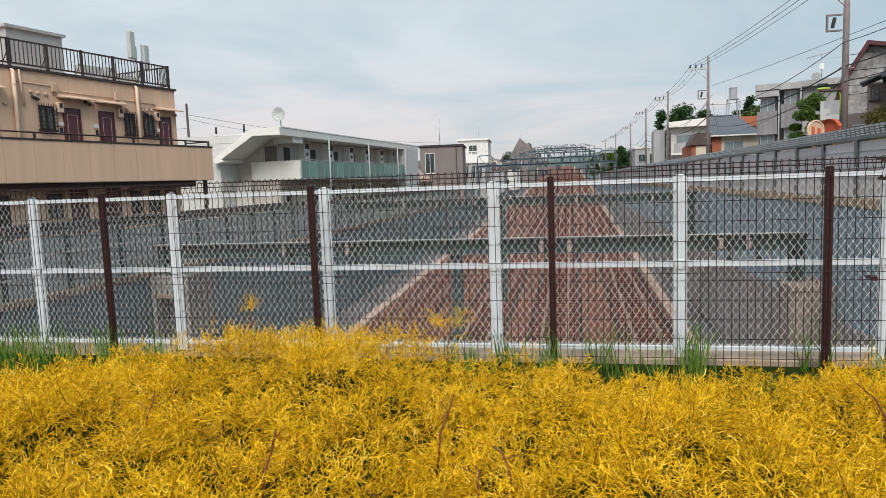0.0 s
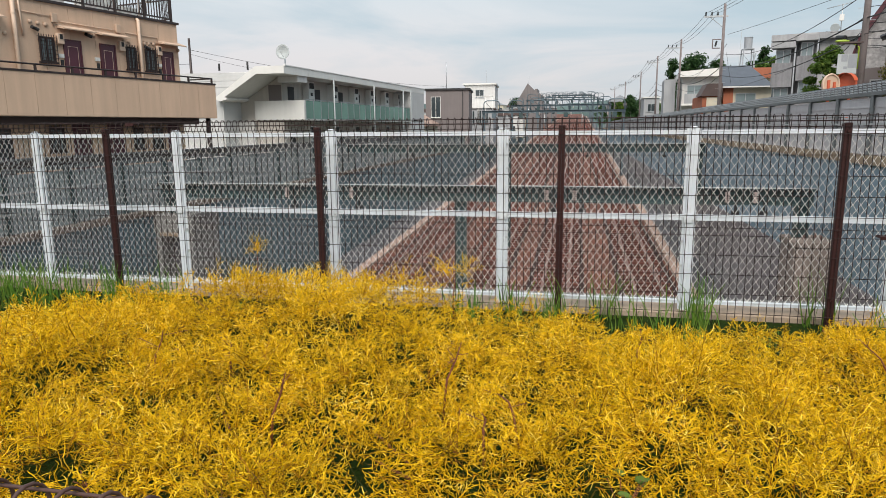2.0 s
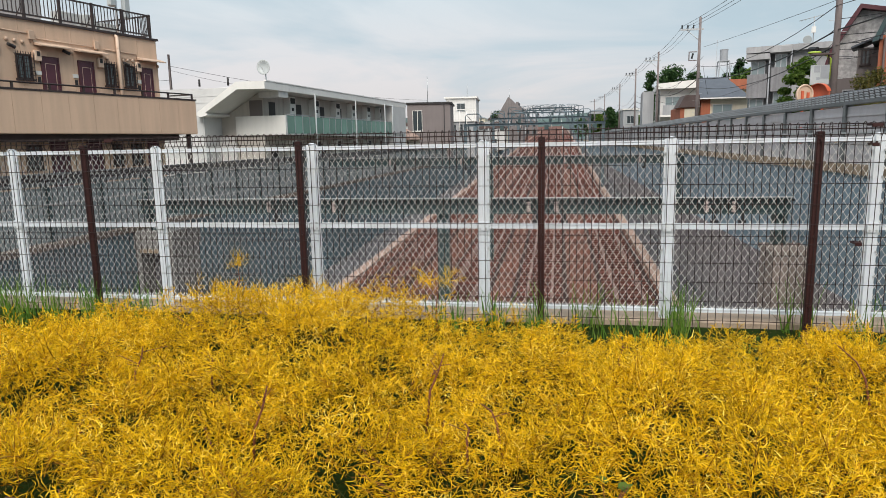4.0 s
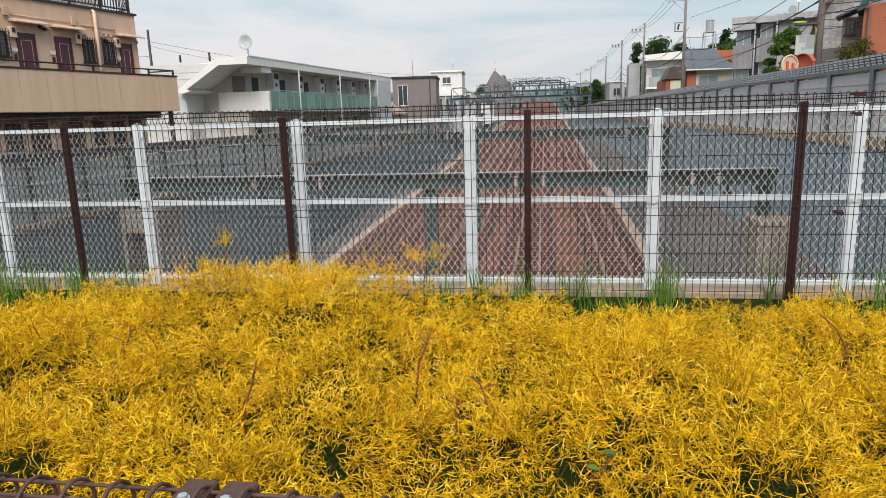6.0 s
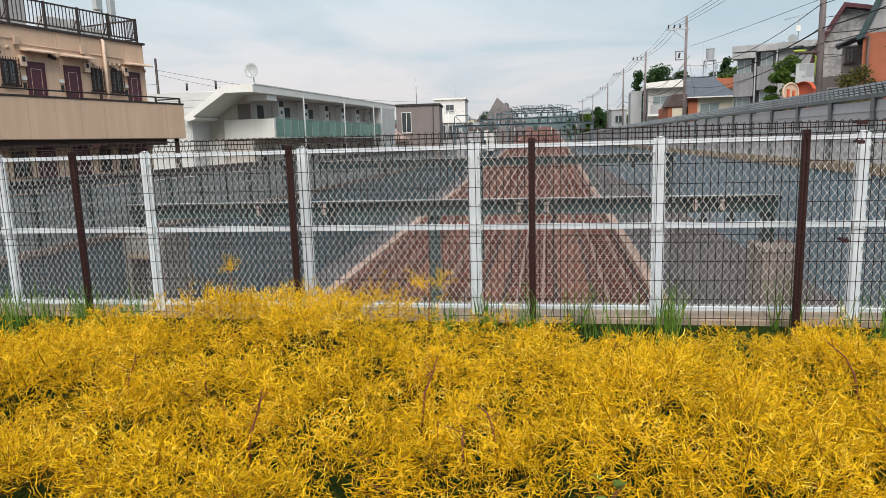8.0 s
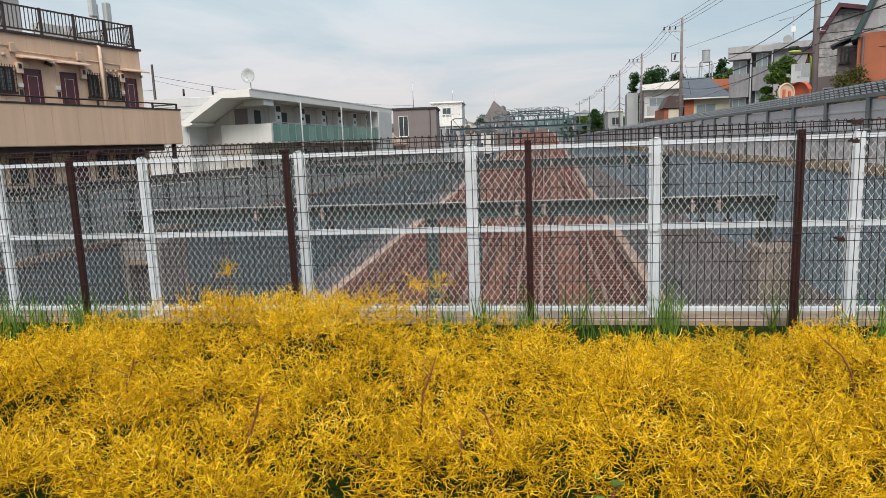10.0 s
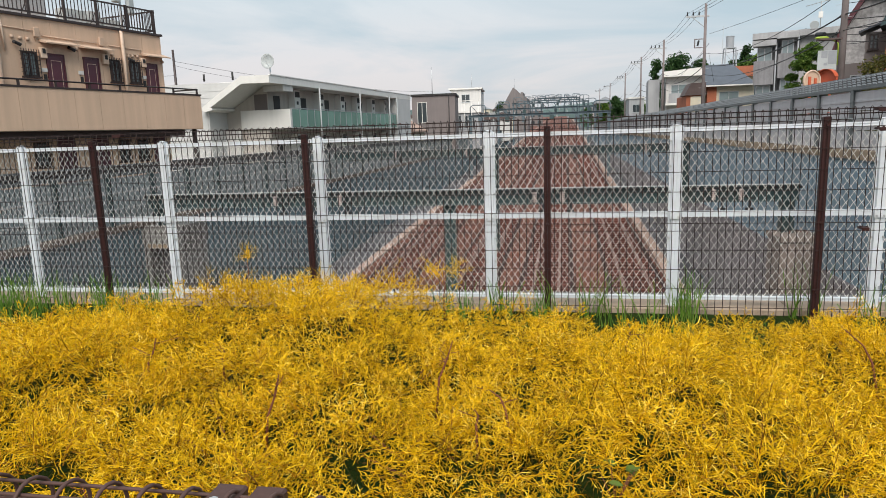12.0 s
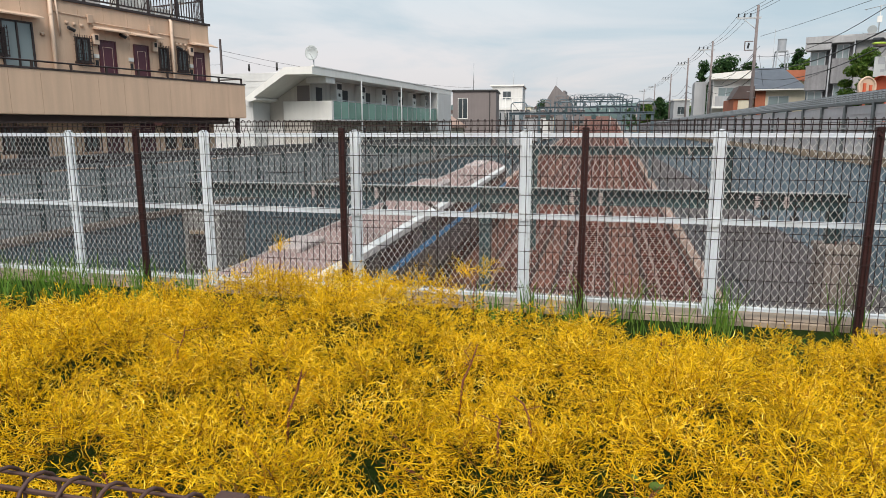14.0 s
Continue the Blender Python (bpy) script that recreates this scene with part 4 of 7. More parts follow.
def beige_building():
    b = thing("apartment_block", pose(-13.4, 24.5, 0, 0, 0, 76.7), "beige panelled apartment block with maroon doors and long balcony", "building")
    yw = 1.3
    boxpart("wall", -17, -0.3, yw + 0.01, 10.0, -0.7, 5.5, "beige", b)
    # wall and balcony panels with fine joints
    pw = 0.91
    for k in range(18):
        x1 = -0.3 - k * pw
        boxpart("panel", x1 - pw + 0.008, x1, yw - 0.012, yw + 0.01, 1.96, 5.5, "beige", b)
        boxpart("panel", x1 - pw + 0.008, x1, yw - 0.012, yw + 0.01, -0.7, 1.94, "beige", b)
        x1 = 0.17 - k * pw
        boxpart("panel", x1 - pw + 0.008, x1, -0.02, 0.0, 1.97, 3.22, "beige", b)
    boxpart("end_panel", -0.302, -0.29, yw + 0.02, 9.9, -0.7, 5.5, "beige", b)
    boxpart("balcony_wall", -16.5, 0.16, 0.001, 0.12, 1.95, 3.225, "beige", b)
    boxpart("balcony_end", 0.05, 0.16, 0.121, yw + 0.6, 1.95, 3.225, "beige", b)
    boxpart("balcony_floor", -16.5, 0.05, 0.121, yw - 0.013, 1.95, 2.12, "darkbrown", b)
    boxpart("coping", -16.5, 0.2, -0.04, 0.15, 3.226, 3.28, "darkbrown", b)
    # dark brown strip added as the shading under the balcony
    boxpart("soffit_beam", -16.5, -0.28, 0.5, yw - 0.02, 1.72, 1.948, "brown_roof", b)
    tubepart("handrail", [(-16.5, 0.05, 3.46), (0.1, 0.05, 3.46), (0.1, 1.2, 3.46)], 0.026, "darkbrown", b)
    for k in range(14):
        boxpart("rail_post", 0.04 - 1.18 * k, 0.1 - 1.18 * k, 0.03, 0.08, 3.282, 3.45, "darkbrown", b)
    # roof edge, railing
    boxpart("roof_edge", -17, -0.22, yw - 0.07, yw + 0.35, 5.502, 5.58, "darkbrown", b)
    boxpart("roof_edge", -0.34, -0.22, yw + 0.352, 10.0, 5.502, 5.58, "darkbrown", b)
    r = new("roof_railing"); r.parent = b
    for z in (5.68, 6.4):
        boxpart("rail", -17, -0.38, yw + 0.1, yw + 0.15, z, z + 0.05, "darkbrown", r)
        boxpart("rail", -0.43, -0.38, yw + 0.152, 8.0, z, z + 0.05, "darkbrown", r)
    bm = bmesh.new(); bm_box(bm, -0.011, 0.011, -0.011, 0.011, 5.732, 6.398)
    o = part("baluster", bm, "darkbrown", r); me = o.data; bpy.data.objects.remove(o)
    for k in range(120):
        shared("baluster", me, r, pose(-0.5 - 0.135 * k, yw + 0.125, 0))
    for k in range(46):
        shared("baluster", me, r, pose(-0.405, yw + 0.3 + 0.135 * k, 0))
    for k in range(14):
        boxpart("post", -0.44 - 1.25 * k, -0.37 - 1.25 * k, yw + 0.085, yw + 0.165, 5.582, 6.47, "darkbrown", r)
        tubepart("stay", [(-0.4 - 1.25 * k, yw + 0.16, 6.1), (-0.4 - 1.25 * k, yw + 0.55, 5.6)], 0.015, "darkbrown", r, n=5)
    # doors
    for x0, x1 in ((-5.14, -4.5), (-3.8, -3.18), (-1.16, -0.6), (-9.9, -9.26)):
        for zf, tag in ((2.12, 0), (-0.55, 1)):
            d = new("door"); d.parent = b
            boxpart("leaf", x0 + 0.05, x1 - 0.05, yw - 0.045, yw - 0.014, zf, zf + 2.28, "maroon", d, bevel=0.004)
            for q in ((x0, x0 + 0.048), (x1 - 0.048, x1)):
                boxpart("jamb", q[0], q[1], yw - 0.06, yw - 0.014, zf, zf + 2.33, "maroon_roof", d)
            boxpart("head", x0 + 0.05, x1 - 0.05, yw - 0.06, yw - 0.014, zf + 2.285, zf + 2.33, "maroon_roof", d)
            xm, w2 = (x0 + x1) / 2, (x1 - x0) / 2 - 0.14
            for q in ((xm - w2, xm - w2 + 0.012, 0.5, 2.1), (xm + w2 - 0.012, xm + w2, 0.5, 2.1), (xm - w2, xm + w2, 2.1, 2.112)):
                boxpart("moulding", q[0], q[1], yw - 0.05, yw - 0.046, zf + q[2], zf + q[3], "cream", d)
            tubepart("handle", [(x0 + 0.12, yw - 0.09, zf + 0.95), (x0 + 0.26, yw - 0.09, zf + 0.95)], 0.012, "galv", d, n=6)
    # barred windows
    for x0, x1 in ((-6.0, -5.42), (-2.78, -2.3), (-1.95, -1.42), (-8.6, -8.1)):
        for z0 in (3.68, 0.85):
            w = frame_window(b, x0 + 0.04, x1 - 0.04, z0, z0 + 0.76, yw - 0.012, "window_pale")
            for k in range(8):
                xx = x0 + (x1 - x0) * k / 7
                boxpart("bar", xx - 0.007, xx + 0.007, yw - 0.13, yw - 0.112, z0 - 0.06, z0 + 0.84, "darkbrown", w)
            for k in range(7):
                zz = z0 + 0.0 + 0.76 * k / 6
                boxpart("bar", x0 - 0.05, x1 + 0.03, yw - 0.11, yw - 0.096, zz - 0.008, zz + 0.008, "darkbrown", w)
    frame_window(b, -8.25, -7.3, 3.0, 4.7, yw - 0.012, "window_pale")
    frame_window(b, -12.2, -11.0, 3.0, 4.7, yw - 0.012, "window_pale")
    frame_window(b, -8.15, -7.2, 0.2, 1.6, yw - 0.012, "window")
    # canopies
    for x0, x1, z in ((-5.3, -4.12, 4.78), (-3.92, -2.77, 4.75), (-1.3, -0.2, 4.72), (-8.5, -7.1, 4.86)):
        bm = bmesh.new()
        bm_prism(bm, [(0, 0), (-0.36, -0.06), (-0.36, -0.02), (0, 0.1)], x0, x1, Matrix(((0, 1, 0, 0), (1, 0, 0, yw - 0.014), (0, 0, 1, z), (0, 0, 0, 1))))
        part("canopy", bm, "beige_trim", b)
    # downpipes and conduit
    for x in (-6.72, -2.16):
        tubepart("downpipe", [(x, yw + 0.02, 5.5), (x, yw - 0.1, 5.42), (x, yw - 0.1, 2.12)], 0.062, "cream", b)
        for z in (5.0, 4.0, 3.0):
            bm = bmesh.new(); bm_tube(bm, [(x, yw - 0.1, z), (x, yw - 0.1, z + 0.04)], 0.07, 8)
            part("bracket", bm, "cream", b)
    tubepart("downpipe", [(-6.5, yw - 0.05, 5.5), (-6.45, yw - 0.06, 4.4)], 0.03, "cream", b)
    for p in ([(-6.65, 5.14), (-5.42, 5.1), (-5.42, 4.8)], [(-5.2, 4.98), (-2.95, 4.95), (-2.95, 4.78)], [(-2.7, 4.93), (-1.3, 4.9), (-1.3, 4.75)], [(-1.93, 4.75), (-1.93, 4.7), (-1.3, 4.7)]):
        tubepart("conduit", [(x, yw - 0.035, z) for x, z in p], 0.016, "beige_trim", b, n=6)
    for x, z in ((-5.37, 4.92), (-3.0, 4.88)):
        boxpart("junction_box", x - 0.1, x + 0.08, yw - 0.1, yw - 0.014, z, z + 0.28, "beige_trim", b, bevel=0.01)
    # round vents, lamps, meters
    for x, z in ((-6.18, 4.85), (-5.93, 4.83), (-5.68, 4.82), (-2.82, 4.62), (-2.6, 4.62), (-1.9, 4.63), (-1.72, 4.64), (-1.5, 4.65), (-4.0, 4.68), (-7.0, 4.4), (-0.33, 4.55)):
        bm = bmesh.new()
        bmesh.ops.create_uvsphere(bm, u_segments=10, v_segments=6, radius=0.062, matrix=Matrix.Translation((x, yw - 0.04, z)) @ Matrix.Diagonal((1, 0.8, 1, 1)))
        part("vent_hood", bm, "beige_trim", b, smooth=True)
    for x, z in ((-6.1, 4.66), (-1.86, 4.5), (-4.25, 4.66)):
        bm = bmesh.new()
        bm_tube(bm, [(x - 0.1, yw - 0.12, z + 0.03), (x, yw - 0.1, z)], 0.055, 8)
        bm_tube(bm, [(x + 0.02, yw - 0.1, z), (x + 0.12, yw - 0.12, z - 0.05)], 0.055, 8)
        part("spot_lamp", bm, "dark", b, "twin dark spot lamp")
    for x in (-5.25, -2.93, -1.29):
        boxpart("meter_box", x - 0.12, x + 0.1, yw - 0.14, yw - 0.014, 4.27, 4.6, "cream", b, bevel=0.012)
        boxpart("meter_glass", x - 0.06, x + 0.04, yw - 0.155, yw - 0.142, 4.42, 4.57, "dark", b)
    for x in (-5.24, -3.92, -1.27):
        boxpart("post_box", x - 0.1, x + 0.08, yw - 0.06, yw - 0.014, 3.85, 3.97, "whitepaint", b)
        boxpart("intercom", x - 0.04, x + 0.05, yw - 0.05, yw - 0.014, 3.6, 3.78, "dark", b)
    # stanchion under the balcony end
    tubepart("column", [(0.0, 0.3, -0.7), (0.0, 0.3, 1.95)], 0.09, "darkbrown", b)
    # rooftop room, condensers
    boxpart("roof_room", -5.5, -3.5, 3.2, 6.2, 5.5, 7.22, "greywall", b)
    boxpart("roof_room_top", -5.6, -3.4, 3.1, 6.3, 7.222, 7.32, "greywall", b)
    for x, w, h in ((-3.3, 0.9, 0.55), (-2.2, 0.45, 0.6), (-1.6, 0.7, 0.4)):
        u = new("condenser"); u.parent = b
        boxpart("case", x, x + w, 2.6, 3.0, 5.5, 5.72 + h, "antenna", u, bevel=0.015)
        bm = bmesh.new(); bm_tube(bm, [(x + w * 0.42, 2.585, 5.6 + h * 0.5), (x + w * 0.42, 2.598, 5.6 + h * 0.5)], min(w, h) * 0.38, 14)
        part("fan_grille", bm, "greywall", u)
    a = thing("cell_antenna", b.matrix_basis @ pose(-1.45, 1.9, 5.5), "two grey panel antennas on a roof mast", "antenna")
    tubepart("mast", [(0, 0, 0), (0, 0, 1.6)], 0.045, "galv", a)
    for x, z, s in ((-0.2, 1.1, 1.0), (0.42, 0.75, 0.95)):
        bm = bmesh.new(); bm_box(bm, x - 0.15, x + 0.15, -0.12, 0.08, z, z + 1.05 * s)
        part("panel_antenna", bm, "antenna", a, bevel=0.05)
        tubepart("arm", [(0, 0, z + 0.3), (x, 0, z + 0.3)], 0.025, "galv", a, n=6)


def white_apartment():
    b = thing("apartment_building", pose(-15.45, 36.5, 0, 0, 0, 85.6), "white two-storey apartment building with green glass balcony", "building")
    yw = 1.5
    # main body behind the walkway
    boxpart("wall", 2.4, 25.0, yw, 9.0, -0.7, 4.55, "aptwall", b)
    # roof slab with deep white fascia
    boxpart("roof", 2.202, 25.4, 0.0, 9.0, 4.552, 4.97, "whitepaint", b, bevel=0.02)
    boxpart("roof_upstand", -0.62, 25.42, -0.03, 0.1, 4.972, 5.03, "whitepaint", b)
    # slanting end wing: a folded white band with the wall set back under it
    P = Matrix(((0, 1, 0, 0), (1, 0, 0, 0), (0, 0, 1, 0), (0, 0, 0, 1)))
    bm = bmesh.new()
    bm_prism(bm, [(0.0, 4.55), (0.0, 4.97), (1.8, 4.99), (4.6, 3.25), (4.2, 3.1), (3.75, 3.2), (3.75, 3.3), (3.9, 3.32), (1.75, 4.57)], -0.75, 2.2, P)
    part("slanting_band", bm, "whitepaint", b)
    bm = bmesh.new()
    bm_prism(bm, [(1.5, 4.54), (1.74, 4.54), (3.9, 3.29), (6.0, 2.98), (4.8, 2.15), (4.8, -0.7), (1.5, -0.7)], 1.62, 2.39, P)
    part("end_wall", bm, "aptwall", b)
    bm = bmesh.new()
    bm_prism(bm, [(4.35, -0.7), (4.35, 3.2), (2.0, 4.72), (8.5, 4.78), (8.5, -0.7)], -0.2, 2.39, P)
    part("side_wing", bm, "whiteband", b, "white brick-faced side wing")
    # courses of the brick facing, raised strips
    for k in range(14):
        z = -0.4 + 0.36 * k
        y0 = 4.4 if z < 3.2 else 4.4 - (z - 3.2) * 1.5 + 0.1
        boxpart("course", -0.222, -0.203, y0 + 0.05 * (k % 2), 8.4, z, min(z + 0.33, 4.7), "whiteband", b)
    # stair opening and downstand
    boxpart("stair_opening", 1.6, 1.618, 1.55, 2.4, 3.15, 4.1, "greybrown", b)
    boxpart("low_wall", 1.3, 1.44, 3.3, 5.2, -0.7, 2.0, "whitewall", b)
    boxpart("downstand", 1.0, 2.2, 0.1, 1.4, 4.2, 4.545, "whitewall", b)
    # walkway slab, solid white parapet then green glass panels
    boxpart("walkway", 1.6, 25.0, 0.0, yw - 0.002, 2.0, 2.15, "whitepaint", b)
    boxpart("parapet", 1.45, 1.598, 0.0, 3.3, 2.03, 3.17, "whitepaint", b, bevel=0.01)
    n = 19
    wq = 19.4 / n
    for k in range(n):
        x = 1.62 + k * wq
        boxpart("glass_panel", x + 0.03, x + wq - 0.03, -0.02, 0.0, 2.1, 3.16, "greenglass", b)
        boxpart("mullion", x - 0.02, x + 0.02, -0.04, 0.02, 2.06, 3.2, "galv", b)
    boxpart("top_rail", 1.6, 21.05, -0.04, 0.03, 3.205, 3.25, "galv", b)
    for x in (5.5, 12.5, 19.1, 21.1):
        tubepart("column", [(x, -0.09, -0.7), (x, -0.09, 4.6)], 0.05, "antenna", b)
    boxpart("end_wall", 21.3, 25.2, 0.0, yw, -0.7, 4.55, "whiteband", b, "white textured end wall")
    # doors, windows, meter closets in a rhythm
    for x0, x1 in ((2.3, 3.05), (5.9, 6.65), (9.6, 10.3), (12.75, 13.45), (16.05, 16.75), (19.1, 19.85)):
        for z0 in (2.25, -0.5):
            d = new("door"); d.parent = b
            boxpart("leaf", x0, x1, yw - 0.03, yw - 0.004, z0, z0 + 1.78, "dark", d)
            boxpart("closet", x1 + 1.15, x1 + 1.95, yw - 0.45, yw - 0.004, z0, z0 + 2.2, "whitepaint", d, bevel=0.01)
            boxpart("hatch", x1 + 1.25, x1 + 1.85, yw - 0.47, yw - 0.452, z0 + 1.75, z0 + 2.1, "dark", d)
            boxpart("meter", x1 + 1.4, x1 + 1.6, yw - 0.49, yw - 0.452, z0 + 1.3, z0 + 1.5, "dark", d)
    # roof clutter
    for x in (9.0, 17.0, 19.5, 20.5):
        tubepart("roof_vent", [(x, 1.0, 4.97), (x, 1.0, 5.25)], 0.06, "galv", b, n=6)
    dish = thing("satellite_dish", b.matrix_basis @ pose(1.0, 0.85, 4.97), "large grey mesh satellite dish on the flat roof", "satellite dish")
    tubepart("mast", [(0, 0, 0), (0, 0, 0.62)], 0.04, "galv", dish)
    bm = bmesh.new()
    rings = []
    for i in range(5):
        rr = 0.42 * i / 4
        rings.append([bm.verts.new((-0.09 + 0.16 * (rr / 0.42) ** 2 * -1, rr * math.cos(a), 0.92 + rr * math.sin(a))) for a in np.linspace(0, 2 * np.pi, 20, endpoint=False)])
    for p, q in zip(rings, rings[1:]):
        for k in range(20):
            bm.faces.new((p[k], p[(k + 1) % 20], q[(k + 1) % 20], q[k]))
    bmesh.ops.remove_doubles(bm, verts=bm.verts[:], dist=1e-4)
    bmesh.ops.solidify(bm, geom=bm.faces[:], thickness=0.015)
    part("reflector", bm, "antenna", dish, smooth=True)
    tubepart("feed_arm", [(-0.1, 0, 0.6), (-0.5, 0, 0.9)], 0.015, "galv", dish, n=5)
    for x, y, h in ((-0.2, 2.6, 0.45), (-0.3, 4.4, 0.4)):
        m = thing("roof_pipe", b.matrix_basis @ pose(x, y, 4.85), "short dark vent pipe on the flat roof", "pipe", "roof pipes")
        tubepart("pipe", [(0, 0, 0), (0, 0, h)], 0.06, "dark", m, n=6)


def simple_window(parent, x0, x1, z0, z1, y, glass="window", fr="galv"):
    return frame_window(parent, x0, x1, z0, z1, y, glass, fr)


def back_houses_west():
    # dark grey-brown house with a flat roof
    b = thing("house", pose(-16.4, 75, 0, 0, 0, 6), "grey-brown flat-roofed house with a tall window", "house", "houses west")
    boxpart("wall", 0, 4.9, 0, 7, -0.7, 5.6, "greybrown", b)
    boxpart("roof", -0.15, 5.05, -0.15, 7.1, 5.602, 5.8, "dark", b)
    simple_window(b, 0.6, 1.7, 2.6, 4.9, -0.002, "window", "whitepaint")
    tubepart("aerial", [(2.1, 3, 5.8), (2.1, 3, 9.0)], 0.04, "galv", b, n=5)
    tubepart("downpipe", [(4.2, -0.06, 5.6), (4.2, -0.06, -0.7)], 0.05, "dark", b, n=6)
    # white house behind with a long balcony
    b = thing("house", pose(-15.4, 96, 0, 0, 0, 4), "white rendered house with a railed balcony", "house", "houses west")
    boxpart("wall", 0, 4.3, 0, 8, -0.7, 7.4, "whitewall", b)
    boxpart("roof", -0.3, 4.5, -0.3, 8.2, 7.402, 7.6, "whitepaint", b)
    simple_window(b, 1.5, 2.7, 5.6, 6.7, -0.002)
    boxpart("wing", -1.3, 4.5, -8, -0.002, -0.7, 3.9, "greywall", b)
    boxpart("balcony", -1.5, 4.7, -8.2, -0.5, 3.902, 4.1, "whitepaint", b)
    for k in range(7):
        tubepart("balcony_post", [(-1.3 + 0.95 * k, -8.1, 2.0), (-1.3 + 0.95 * k, -8.1, 5.4)], 0.06, "whitepaint", b, n=5)
        simple_window(b, -1.25 + 0.9 * k, -0.65 + 0.9 * k, 1.9, 3.6, -8.002) if k < 6 else None
    boxpart("balcony_rail", -1.5, 4.7, -8.2, -8.1, 5.4, 5.5, "whitepaint", b)
    tubepart("aerial", [(2.9, 2, 7.6), (2.9, 2, 9.6)], 0.04, "galv", b, n=5)
    # wedge-topped building
    b = thing("wedge_building", pose(-15.6, 182, 0), "grey-brown building with a steep wedge-shaped top", "building")
    bm = bmesh.new()
    bm_prism(bm, [(0, -0.7), (6.6, -0.7), (6.6, 9.7), (5.3, 10.4), (5.3, 11.3), (4.7, 11.3), (4.7, 10.8), (2.7, 12.7), (0.0, 8.2)], 0, 10)
    part("wall", bm, "greyconc", b)
    tubepart("aerial", [(2.9, 2, 11.0), (2.9, 2, 15.0)], 0.06, "galv", b, n=5)
    for k in range(3):
        simple_window(b, 1.0 + 1.8 * k, 2.0 + 1.8 * k, 5.0, 6.4, -0.002)
    # low roofs beside the cutting
    for x, y, w, h, mt, lab in ((-15.6, 64, 3.2, 2.4, "creamwall", "small cream shed with a pinkish sloping roof"), (-13.6, 118, 5, 4.2, "greywall", "small grey house beside the line"), (-12.8, 140, 4.5, 4.6, "whitewall", "small white house beside the line"), (-14, 160, 5, 5.2, "creamwall", "small cream house beside the line")):
        b = thing("house", pose(x, y, 0), lab, "house", "small houses west")
        boxpart("wall", -w / 2, w / 2, 0, 6, -0.7, h - 0.8, mt, b)
        bm = bmesh.new(); bm_prism(bm, [(-w / 2 - 0.3, h - 0.8), (w / 2 + 0.3, h - 0.8), (w / 2 + 0.3, h - 0.65), (0, h + 0.5), (-w / 2 - 0.3, h - 0.65)], -0.3, 6.3)
        part("roof", bm, "brown_roof" if y > 70 else "trough", b)
        simple_window(b, -0.6, 0.6, 0.6, 1.6, -0.002)


